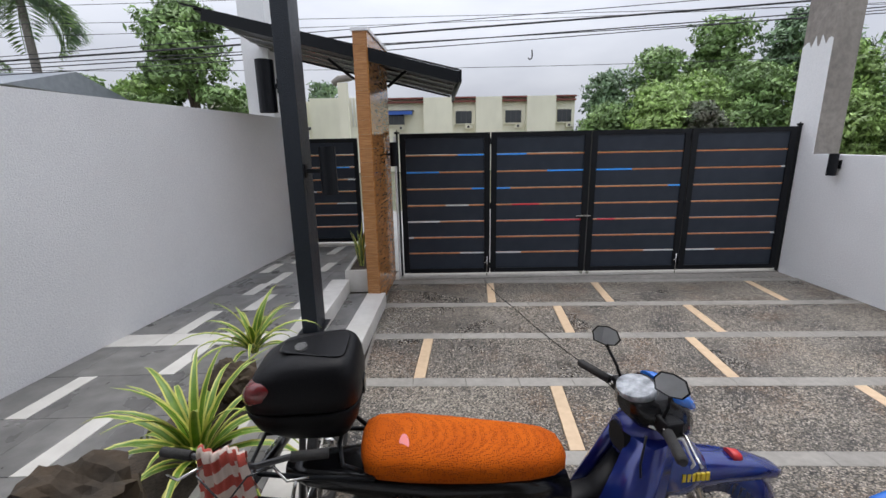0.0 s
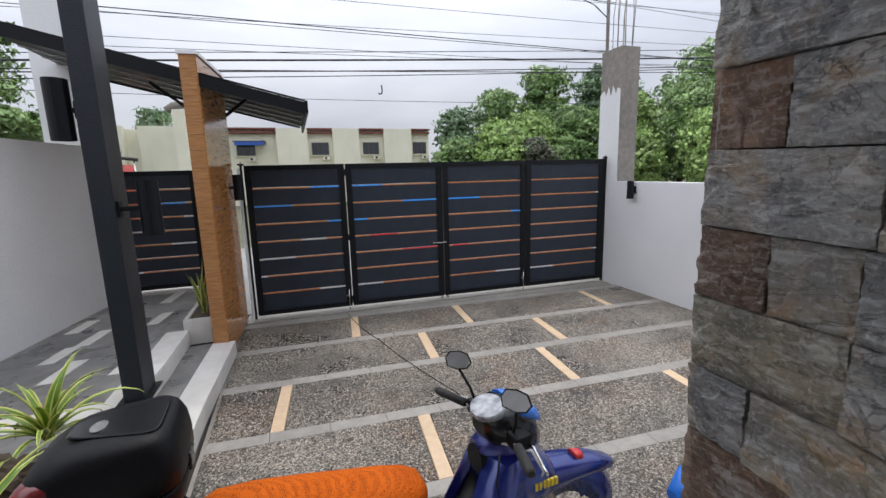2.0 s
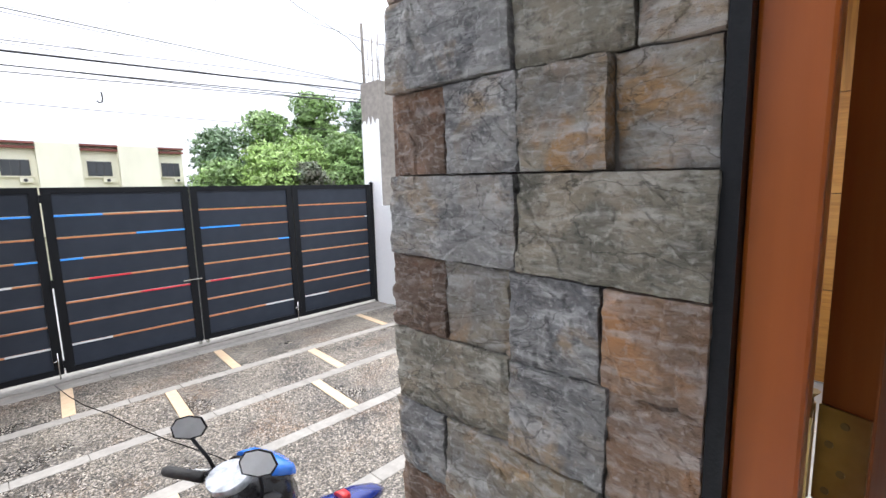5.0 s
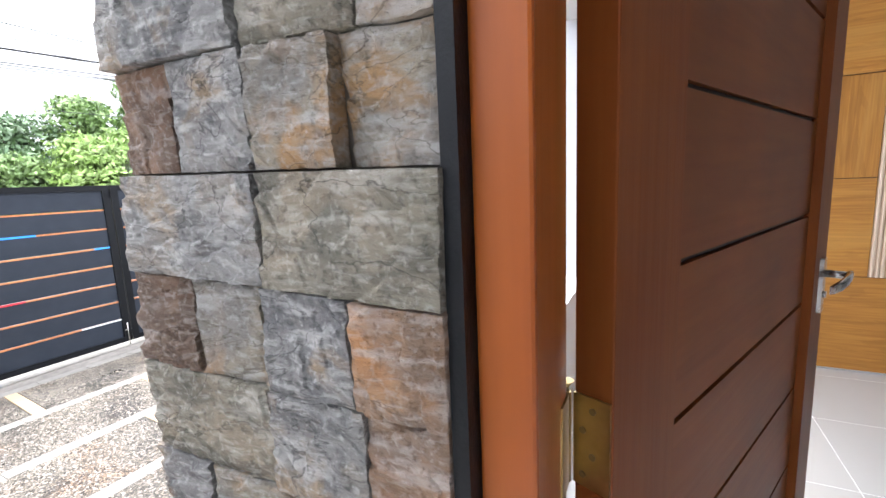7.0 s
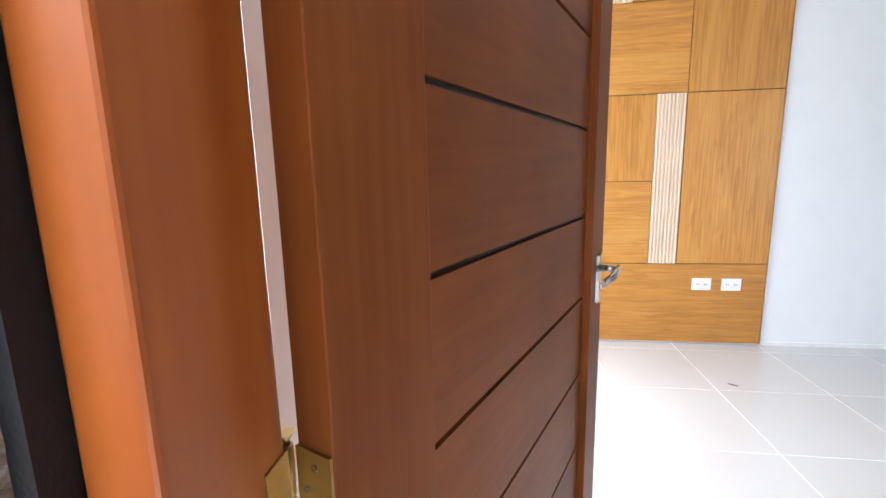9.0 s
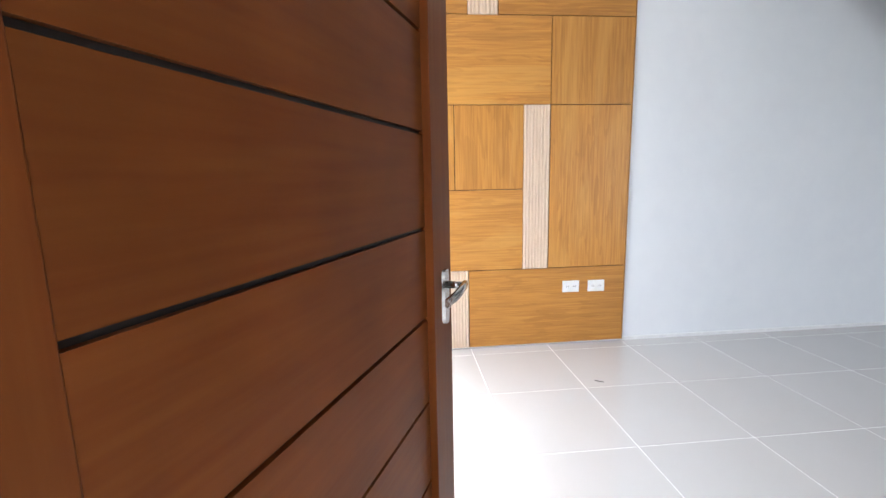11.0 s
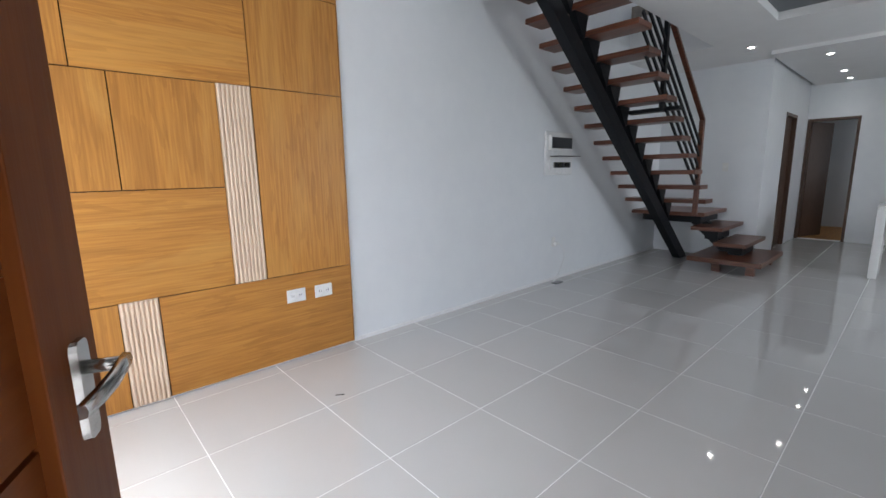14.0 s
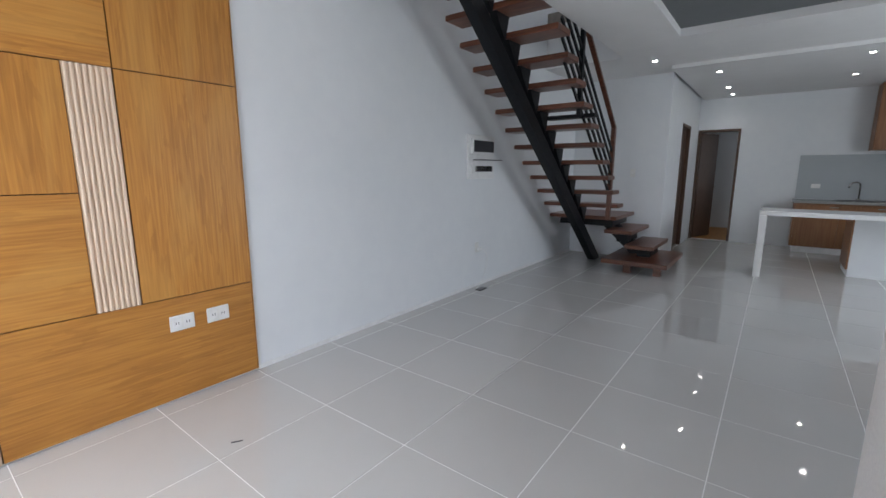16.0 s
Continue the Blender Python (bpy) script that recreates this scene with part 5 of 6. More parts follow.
tube("carrier", [(-0.10, 0.13, 0.70), (-0.30, 0.13, 0.72), (-0.52, 0.10, 0.735), (-0.52, -0.10, 0.735), (-0.30, -0.13, 0.72), (-0.10, -0.13, 0.70)], 0.009, M_BLACK, bike)
tube("grab_rail", [(-0.14, 0.12, 0.72), (-0.20, 0.14, 0.77), (-0.22, 0.06, 0.785), (-0.22, -0.06, 0.785), (-0.20, -0.14, 0.77), (-0.14, -0.12, 0.72)], 0.008, M_BLACK, bike)
body("underbone", [(0.46, 0, 0.46, 0.08, 0.07), (0.60, 0, 0.39, 0.07, 0.06), (0.72, 0, 0.42, 0.065, 0.07), (0.82, 0, 0.56, 0.06, 0.08)], M_BPLAST, bike)
body("engine", [(0.28, 0, 0.28, 0.10, 0.07), (0.42, 0, 0.27, 0.12, 0.10), (0.60, 0, 0.29, 0.09, 0.08), (0.70, 0, 0.33, 0.06, 0.06)], M_STEEL, bike)
tube("exhaust", [(0.60, -0.11, 0.22), (0.30, -0.15, 0.19), (0.0, -0.17, 0.24)], 0.035, M_STEEL, bike, radii=[0.016, 0.020, 0.042])
for s in (-1, 1):
    tube("shock", [(-0.02, s * 0.105, 0.29), (0.06, s * 0.12, 0.60)], 0.018, M_STEEL, bike)
    tube("fork", [(1.20, s * 0.062, 0.285), (1.00, s * 0.062, 0.72)], 0.016, M_STEEL, bike)
    bm = bmesh.new()
    loft_bm(bm, [[(0.62, s * 0.10, 0.33), (0.70, s * 0.165, 0.30), (0.80, s * 0.165, 0.31), (0.78, s * 0.10, 0.34)], [(0.72, s * 0.08, 0.52), (0.80, s * 0.19, 0.50), (0.90, s * 0.17, 0.52), (0.86, s * 0.08, 0.54)],
                 [(0.82, s * 0.05, 0.73), (0.87, s * 0.13, 0.72), (0.97, s * 0.11, 0.73), (0.94, s * 0.05, 0.74)]])
    part("leg_shield", bm, M_FAIRB, bike, "metallic blue leg shield")
body("steering_cover", [(0.80, 0, 0.70, 0.05, 0.07), (0.90, 0, 0.72, 0.09, 0.10), (1.0, 0, 0.66, 0.10, 0.10), (1.06, 0, 0.60, 0.09, 0.08)], M_FAIRB, bike)
body("front_cowl", [(0.84, 0, 0.58, 0.08, 0.12), (0.92, 0, 0.60, 0.13, 0.14), (1.02, 0, 0.59, 0.14, 0.12), (1.10, 0, 0.57, 0.11, 0.08), (1.14, 0, 0.56, 0.05, 0.04)], M_FAIRB, bike)
bm = bmesh.new()
for k in range(13):
    a = radians(10 + 95 * k / 12)
    c = Vector((1.20 + 0.295 * math.cos(a), 0, 0.265 + 0.295 * math.sin(a)))
    w = 0.062 * (0.55 + 0.45 * math.sin(math.pi * min(1, (k + 1.5) / 10)))
    ring = [bm.verts.new(c + Vector((math.cos(a) * h, y, math.sin(a) * h))) for y, h in ((-w, -0.13), (-w * 0.85, -0.02), (0, 0.018), (w * 0.85, -0.02), (w, -0.13), (w * 0.7, -0.06), (0, 0.005), (-w * 0.7, -0.06))]
    if k:
        for i in range(8):
            f = bm.faces.new((last[i], last[(i + 1) % 8], ring[(i + 1) % 8], ring[i]))
            f.smooth = True
    last = ring
part("front_fender", bm, M_FAIRB, bike, "metallic blue front fender")
body("fender_nose", [(0.98, 0, 0.53, 0.09, 0.08), (1.10, 0, 0.535, 0.085, 0.068), (1.22, 0, 0.530, 0.075, 0.055), (1.36, 0, 0.510, 0.060, 0.043), (1.46, 0, 0.485, 0.040, 0.028), (1.50, 0, 0.470, 0.016, 0.012)], M_FAIRB, bike, "metallic blue pointed fender")
body("fender_mark", [(1.26, -0.01, 0.575, 0.030, 0.019), (1.30, -0.01, 0.570, 0.026, 0.016)], M_REDS, bike, "red fender mark")
bm = bmesh.new()
for k in range(6):
    box_bm(bm, (0.985 + 0.018 * k, -0.139, 0.585), (0.997 + 0.018 * k, -0.13, 0.615))
part("fairing_badge", bm, M_YEL, bike, "yellow badge bars")
lab = box("warning_label", (0.665, -0.172, 0.41), (0.70, -0.168, 0.47), M_PLATE, bike, "white label with a red block")
box("label_block", (0.668, -0.1735, 0.44), (0.697, -0.1719, 0.462), M_REDS, lab)
# handlebar head, turned a little
head = new("handlebar")
head.parent = bike
head.location = (0.893, 0.0, 0.0)
head.rotation_euler = (0, 0, radians(6))
body("cowl", [(-0.08, 0, 0.83, 0.04, 0.03), (-0.055, 0, 0.828, 0.10, 0.06), (0.03, 0, 0.825, 0.125, 0.09), (0.11, 0, 0.79, 0.11, 0.09), (0.16, 0, 0.745, 0.075, 0.06)], M_BGLOSS, head, "gloss black handlebar cowl")
body("throat", [(-0.10, 0, 0.70, 0.05, 0.05), (-0.04, 0, 0.66, 0.07, 0.10), (0.04, 0, 0.62, 0.07, 0.12)], M_BPLAST, head)
bm = bmesh.new()
loft_bm(bm, [[(-0.030 + 0.068 * math.cos(a) * (1 - h * 6) - h * 0.6, 0.080 * math.sin(a) * (1 - h * 5), 0.884 + h + 0.25 * (0.065 * math.cos(a)) ) for a in [math.tau * k / 24 for k in range(24)]] for h in (0, 0.012, 0.02)])
part("instrument_cover", bm, M_CLEAR, head, "clear instrument cover")
body("blue_visor", [(0.05, 0, 0.885, 0.10, 0.03), (0.10, 0, 0.87, 0.105, 0.035), (0.15, 0, 0.835, 0.085, 0.035), (0.17, 0, 0.81, 0.05, 0.02)], M_BRIGHTB, head, "bright blue top panel")
box("switch_block", (-0.03, -0.17, 0.79), (0.04, -0.10, 0.85), M_BPLAST, head, bevel=0.01)
box("switch_block", (-0.03, 0.10, 0.79), (0.04, 0.17, 0.85), M_BPLAST, head, bevel=0.01)
for s in (-1, 1):
    tube("bar_end", [(0.0, s * 0.10, 0.815), (-0.035, s * 0.19, 0.825)], 0.011, M_STEEL, head)
    tube("grip", [(-0.03, s * 0.175, 0.824), (-0.085, s * 0.305, 0.835), (-0.09, s * 0.318, 0.836)], 0.018, M_RUBBER, head, radii=[0.018, 0.018, 0.013], seg=14)
    tube("brake_lever", [(0.01, s * 0.13, 0.815), (0.03, s * 0.19, 0.81), (0.0, s * 0.27, 0.80), (-0.015, s * 0.31, 0.80)], 0.005, M_STEEL, head)
    mr = tube("mirror_stem", [(-0.01, s * 0.12, 0.84), (-0.02, s * 0.15, 0.90), (-0.05, s * 0.19, 0.98)], 0.006, M_BLACK, head)
    bm = bmesh.new()
    out = [(-0.072, -0.01), (-0.05, 0.035), (0.0, 0.05), (0.05, 0.043), (0.072, 0.01), (0.06, -0.035), (0.0, -0.05), (-0.05, -0.042)]
    loft_bm(bm, [[(d, a * k, b * k) for a, b in out] for d, k in ((0.022, 0.5), (0.014, 0.85), (0.0, 1.0), (-0.006, 1.0))])
    mh = part("mirror_housing", bm, M_BGLOSS, head, "black mirror housing")
    mh.matrix_local = pose(-0.05, s * 0.19, 1.015, 0, 16, 42 + 6 * s) @ Matrix.Scale(0.78, 4)
    bm = bmesh.new()
    loft_bm(bm, [[(d, a * 0.9, b * 0.88) for a, b in out] for d in (-0.0062, -0.008)], smooth=False)
    g = part("mirror_glass", bm, M_MIRROR, mh, "mirror glass")
tube("cable_loop", [(0.86, -0.10, 0.80), (0.95, -0.16, 0.78), (1.02, -0.14, 0.66), (1.0, -0.10, 0.56)], 0.005, M_PLATE, bike, "pale cable")
tube("cable_loop", [(0.83, -0.14, 0.79), (0.80, -0.17, 0.70), (0.84, -0.12, 0.58)], 0.004, M_BLACK, bike)
tube("stand", [(0.30, 0.10, 0.26), (0.22, 0.20, 0.01)], 0.012, M_BLACK, bike)
bike.matrix_world = pose(0.012, 1.635, ZD + 0.012, 0, 0, 4)

tb = thing("top_box", (-0.40, 1.60, 0.245), "black plastic top box with a red reflector on a motorbike", "top box")


def boxring(z, x0, x1, w0, w1, n=28, p=4.2):
    out = []
    cx, rx = (x0 + x1) / 2, (x1 - x0) / 2
    for k in range(n):
        a = math.tau * k / n
        c, s = math.cos(a), math.sin(a)
        ux, uy = math.copysign(abs(c) ** (2 / p), c), math.copysign(abs(s) ** (2 / p), s)
        w = w0 + (w1 - w0) * (ux + 1) / 2
        out.append((cx + rx * ux, w * uy, z))
    return out


bm = bmesh.new()
loft_bm(bm, [boxring(0.0, -0.07, 0.13, .11, .13), boxring(0.012, -0.12, 0.155, .13, .15), boxring(0.06, -0.185, 0.18, .165, .175), boxring(0.125, -0.212, 0.195, .185, .195), boxring(0.135, -0.206, 0.19, .18, .19)])
part("tub", bm, M_BPLAST, tb)
bm = bmesh.new()
loft_bm(bm, [boxring(0.138, -0.206, 0.19, .18, .19), boxring(0.146, -0.214, 0.197, .187, .197), boxring(0.20, -0.205, 0.197, .182, .196), boxring(0.25, -0.175, 0.19, .168, .19), boxring(0.285, -0.12, 0.175, .15, .175),
             boxring(0.302, -0.05, 0.155, .12, .155), boxring(0.306, 0.0, 0.12, .08, .12)])
part("lid", bm, M_BPLAST, tb)
bm = bmesh.new()
loft_bm(bm, [boxring(0.303, -0.10, 0.15, .05, .13, p=5), boxring(0.311, -0.09, 0.145, .045, .125, p=5)])
part("lid_panel", bm, M_BGLOSS, tb)
bm = bmesh.new()
loft_bm(bm, [[(-0.02 + 0.022 * math.cos(a), -0.02 + 0.034 * math.sin(a), 0.311 + h) for a in [math.tau * k / 20 for k in range(20)]] for h in (0, 0.004)], smooth=False)
part("lid_badge", bm, M_STEEL, tb, "oval silver badge")
for s in (-1, 1):
    body("reflector", [(-0.200, s * 0.120, 0.195, 0.030, 0.022), (-0.180, s * 0.126, 0.200, 0.048, 0.040), (-0.13, s * 0.136, 0.208, 0.046, 0.042), (-0.08, s * 0.142, 0.212, 0.030, 0.030)], M_REDL, tb, "red reflector")
box("latch", (0.19, -0.03, 0.11), (0.202, 0.03, 0.17), M_BGLOSS, tb, bevel=0.004)
tb.matrix_world = pose(-0.325, 1.705, 0.302, 0, 0, 4) @ Matrix.Diagonal((0.96, 0.94, 0.97, 1))

# ---------- bicycle with a striped cloth over its handlebar ----------
M_BFRAME = mat("black_bicycle_frame", (0.012, 0.012, 0.014), 0.3, coat=0.5)
bc = thing("bicycle", (0, 0, 0), "black mountain bicycle parked beside the motorbike", "bicycle")
wheel(bc, -0.52, 0, 0.33, 0.026, 26)
wheel(bc, 0.52, 0, 0.33, 0.026, 26)
dt = tube("down_tube", [(0.33, 0, 0.74), (-0.08, 0, 0.33)], 0.020, M_BFRAME, bc)
tt = tube("top_tube", [(0.31, 0, 0.80), (-0.20, 0, 0.72)], 0.020, M_BFRAME, bc)
for k in range(7):
    box("frame_lettering", (0.12 - 0.04 * k, -0.0225, 0.765 - 0.006 * k), (0.145 - 0.04 * k, -0.019, 0.79 - 0.006 * k), M_PLATE, bc)
tube("seat_tube", [(-0.08, 0, 0.33), (-0.23, 0, 0.84)], 0.016, M_BFRAME, bc)
for s in (-1, 1):
    tube("chain_stay", [(-0.08, s * 0.02, 0.33), (-0.52, s * 0.055, 0.33)], 0.009, M_BFRAME, bc)
    tube("seat_stay", [(-0.20, s * 0.02, 0.72), (-0.52, s * 0.055, 0.33)], 0.008, M_BFRAME, bc)
    tube("fork_leg", [(0.345, s * 0.05, 0.68), (0.52, s * 0.055, 0.33)], 0.013, M_BFRAME, bc)
    tube("bar_grip", [(0.34, s * 0.17, 0.935), (0.315, s * 0.29, 0.93)], 0.017, M_RUBBER, bc, seg=12)
    tube("brake_lever", [(0.37, s * 0.12, 0.92), (0.41, s * 0.18, 0.90), (0.38, s * 0.24, 0.89)], 0.005, M_STEEL, bc)
tube("head_tube", [(0.345, 0, 0.68), (0.30, 0, 0.86)], 0.020, M_BFRAME, bc)
tube("handlebar", [(0.315, -0.29, 0.93), (0.34, -0.17, 0.935), (0.35, -0.05, 0.905), (0.35, 0.05, 0.905), (0.34, 0.17, 0.935), (0.315, 0.29, 0.93)], 0.011, M_BFRAME, bc)
tube("stem", [(0.30, 0, 0.86), (0.35, 0, 0.905)], 0.015, M_BFRAME, bc)
body("saddle", [(-0.36, 0, 0.87, 0.03, 0.015), (-0.33, 0, 0.875, 0.075, 0.025), (-0.25, 0, 0.875, 0.06, 0.025), (-0.12, 0, 0.87, 0.022, 0.02), (-0.09, 0, 0.868, 0.012, 0.01)], M_BPLAST, bc)
tube("crank", [(-0.08, 0.05, 0.33), (0.06, 0.06, 0.24)], 0.009, M_STEEL, bc)
tube("crank", [(-0.08, -0.05, 0.33), (-0.22, -0.06, 0.42)], 0.009, M_STEEL, bc)
for s in (-1, 1):
    tube("brake_cable", [(0.37, s * 0.12, 0.92), (0.46, s * 0.08, 0.96), (0.47, 0, 0.86), (0.38, 0.01, 0.72)], 0.003, M_BFRAME, bc)
bm = bmesh.new()
torus_bm(bm, (-0.08, 0.045, 0.33), 0.085, 0.004, "y", 30, 6)
part("chainring", bm, M_STEEL, bc)
bc.matrix_world = pose(-0.46, 1.75, ZD, 0, 0, -93) @ Matrix.Scale(0.92, 4)

M_CLOTHR = mat("red_cloth_stripe", (0.48, 0.085, 0.06), 0.85, grain=(0.42, 0.07, 0.05), scale=120, bump=0.3)
M_CLOTHW = mat("pale_cloth_stripe", (0.66, 0.55, 0.48), 0.85, grain=(0.6, 0.5, 0.44), scale=120, bump=0.3)
bm = bmesh.new()
N1, N2 = 40, 24
rows = []
for i in range(N1 + 1):
    t = i / N1 * 2 - 1
    row = []
    for j in range(N2 + 1):
        u = j / N2 * 2 - 1
        fold = 0.018 * math.sin(u * 9 + t * 2) * abs(t) + 0.010 * math.sin(u * 17 + 1)
        spread = 0.09 + 0.035 * abs(t)
        if abs(t) < 0.14:
            z, w = 0.022 - 0.02 * (t / 0.14) ** 2, t / 0.14 * 0.022
        else:
            z, w = -(abs(t) - 0.14) * (0.33 if t > 0 else 0.24), math.copysign(0.022 + 0.02 * abs(t), t)
        row.append(bm.verts.new((w + fold, u * spread + 0.02 * math.sin(t * 3), z + 0.012 * math.sin(u * 5 + t))))
    rows.append(row)
for i in range(N1):
    for j in range(N2):
        f = bm.faces.new((rows[i][j], rows[i + 1][j], rows[i + 1][j + 1], rows[i][j + 1]))
        f.smooth = True
        f.material_index = ((i + j // 6) // 3) % 2
me = bpy.data.meshes.new("striped_cloth")
bm.to_mesh(me)
bm.free()
me.materials.append(M_CLOTHR)
me.materials.append(M_CLOTHW)
cl = new("striped_cloth", me)
sol = cl.modifiers.new("thick", "SOLIDIFY")
sol.thickness = 0.003
cl.matrix_world = pose(-0.535, 1.435, 0.372, 0, 0, -93) @ Matrix.Scale(0.78, 4)
tagged(cl, "red and cream striped cloth hung over a bicycle handlebar", "cloth")

# a second blue motorbike beyond the pier: only its front shows
b2 = thing("parked_motorbike", (0, 0, 0), "blue motorbike parked against the house wall", "motorbike")
wheel(b2, 0, 0, 0.285, 0.04, 18)
wheel(b2, 1.2, 0, 0.285, 0.04, 18)
body("body_shell", [(-0.3, 0, 0.6, 0.06, 0.05), (0, 0, 0.62, 0.13, 0.1), (0.4, 0, 0.5, 0.13, 0.14), (0.8, 0, 0.5, 0.1, 0.14), (1.0, 0, 0.66, 0.12, 0.14), (1.1, 0, 0.6, 0.06, 0.06)], M_FAIRB, b2)
body("seat", [(-0.2, 0, 0.74, 0.06, 0.02), (0, 0, 0.74, 0.13, 0.045), (0.4, 0, 0.70, 0.11, 0.045), (0.55, 0, 0.68, 0.05, 0.02)], M_BPLAST, b2)
tube("handlebar", [(0.82, -0.32, 0.95), (0.88, -0.15, 0.94), (0.88, 0.15, 0.94), (0.82, 0.32, 0.95)], 0.014, M_BLACK, b2)
body("front_fender", [(0.95, 0, 0.52, 0.08, 0.07), (1.2, 0, 0.55, 0.085, 0.06), (1.4, 0, 0.50, 0.06, 0.045), (1.48, 0, 0.45, 0.03, 0.02)], M_BRIGHTB, b2, "bright blue front fender")
b2.matrix_world = pose(3.09, 1.5, ZD, 0, 0, 180)

# ---------- a thin cable lying across the driveway ----------
hs = thing("ground_cable", (0, 0, 0), "thin dark cable lying across the driveway", "cable")
tube("cable", [(0.80, 5.98, ZD + 0.004), (0.86, 5.55, ZD + 0.004), (0.93, 5.2, ZD + 0.004), (1.05, 4.8, ZD + 0.004), (1.14, 4.4, ZD + 0.004), (1.27, 3.95, ZD + 0.004), (1.42, 3.5, ZD + 0.004), (1.55, 3.0, ZD + 0.004), (1.6, 2.2, ZD + 0.004)], 0.0035, M_BPLAST, hs, seg=6)

# ---------- row houses across the road ----------
M_HOUSE = mat("cream_house_paint", (0.80, 0.77, 0.62), 0.8, grain=(0.74, 0.71, 0.57), scale=1.5, big=0.06, bigscale=0.4, stretch=(1, 1, 0.3))
M_RED = mat("red_brown_roof", (0.22, 0.07, 0.055), 0.7, grain=(0.17, 0.055, 0.045), scale=3)
M_WINF = mat("dark_window_frame", (0.03, 0.03, 0.03), 0.4)
M_PANE = mat("window_pane", (0.03, 0.035, 0.04), 0.08, spec=0.7)
M_AWN = mat("blue_awning", (0.03, 0.10, 0.40), 0.6)
HY = 32.0
hs = thing("row_houses", (0, 0, -0.62), "cream two-storey row houses with flat parapets and small windows", "house")
box("wall", (-16.0, HY + 0.9, 0), (10.3, HY + 9, 5.05), M_HOUSE, hs)
BAYS = [(-15.5, -9.4), (-8.6, -4.6), (-0.62, 1.4), (3.1, 4.95), (6.75, 8.8)]
for x0, x1 in BAYS:
    box("bay", (x0, HY + 0.35, 0), (x1, HY + 0.9, 5.2 if x1 < -1 else 5.12), M_HOUSE, hs)
for x0, x1 in ((-4.6, -0.62), (1.4, 3.1), (4.95, 6.75), (8.8, 10.3)):
    box("roof_edge", (x0, HY + 0.5, 5.051), (x1, HY + 1.4, 5.16), M_RED, hs, "red-brown roof edge")
    box("fascia", (x0, HY + 0.6, 4.80), (x1, HY + 0.9, 4.93), M_RED, hs, "red-brown fascia")
    cx, w = (x0 + x1) / 2, min(1.15, (x1 - x0) * 0.68)
    wf = box("window", (cx - w / 2, HY + 0.84, 3.35), (cx + w / 2, HY + 0.90, 4.20), M_WINF, hs)
    for k in range(3):
        a = cx - w / 2 + 0.04 + k * (w - 0.04) / 3
        box("pane", (a, HY + 0.825, 3.40), (a + (w - 0.04) / 3 - 0.04, HY + 0.84, 4.15), M_PANE, wf)
    box("window_sill", (cx - w / 2 - 0.1, HY + 0.7, 3.27), (cx + w / 2 + 0.1, HY + 0.9, 3.33), M_HOUSE, hs)
    ac = box("air_conditioner", (cx + 0.1, HY + 0.6, 2.98), (cx + 0.6, HY + 0.9, 3.22), M_HOUSE, hs, "white air conditioner")
    tube("fan_grille", [(cx + 0.32, HY + 0.598, 3.1), (cx + 0.32, HY + 0.59, 3.1)], 0.09, M_WINF, ac, seg=16)
bar("awning", (-3.3, HY + 0.45, 4.25), (-1.3, HY + 0.45, 4.25), 0.9, 0.05, M_WINF, hs)
box("awning_cloth", (-3.2, HY + 0.0, 3.98), (-1.4, HY + 0.03, 4.22), M_AWN, hs, "blue hanging cloth")
shd = thing("carport_shed", (-5.2, 15, -0.62), "small roadside shed roof above a red water tank", "shed")
tube("roof", [(-1.2, 0, 2.5), (-0.4, 0, 2.62), (0.5, 0, 2.6), (1.3, 0, 2.48)], 0.05, M_WINF, shd)
for x in (-1.1, 1.2):
    tube("support", [(x, 0, 0), (x, 0, 2.5)], 0.03, M_STEEL, shd)
tube("tank", [(0.75, 0.4, 0), (0.75, 0.4, 2.35)], 0.35, mat("red_tank", (0.5, 0.04, 0.03), 0.5), shd, "red plastic tank", seg=20)
# old post with a curved tile on top and a grilled window
op = thing("gate_column_far", (-4.75, 25, -0.62), "pale concrete gate column with a tile cap", "column")
box("shaft", (-0.25, -0.2, 0), (0.25, 0.2, 5.2), M_HOUSE, op)
tube("tile_cap", [(-0.5, 0, 5.15), (-0.2, 0, 5.4), (0.3, 0, 5.45), (0.5, 0, 5.5)], 0.18, M_CONC, op, seg=8)
gr = thing("window_grille", (-5.5, 32.3, 2.6), "white metal window grille on the house front", "grille")
for k in range(6):
    tube("grille_bar", [(-1.0 + 0.22 * k, 0, 0), (-1.0 + 0.22 * k, 0, 2.1)], 0.03, M_PLATE, gr, seg=6)
# low tiled roof behind the left wall and a pale roof behind the right trees
M_ROOFG = mat("grey_metal_roof", (0.28, 0.30, 0.33), 0.5, grain=(0.22, 0.24, 0.27), scale=4)
rf = thing("neighbour_house", (-18.5, 19, -0.62), "low neighbouring house with a grey metal roof", "house")
box("wall", (-4, -2, 0), (3.4, 3, 4.2), M_HOUSE, rf)
bm = bmesh.new()
loft_bm(bm, [[(-4.6, -2.8, 4.2), (-4.6, 0.6, 5.1), (-4.6, 3.8, 4.2)], [(3.9, -2.8, 4.2), (3.9, 0.6, 5.1), (3.9, 3.8, 4.2)]], smooth=False)
part("roof", bm, M_ROOFG, rf)
rf = thing("neighbour_house", (42, 33, -0.62), "distant house with a brown hipped roof among trees", "house")
box("wall", (-5, -4, 0), (5, 4, 7.0), M_HOUSE, rf)
bm = bmesh.new()
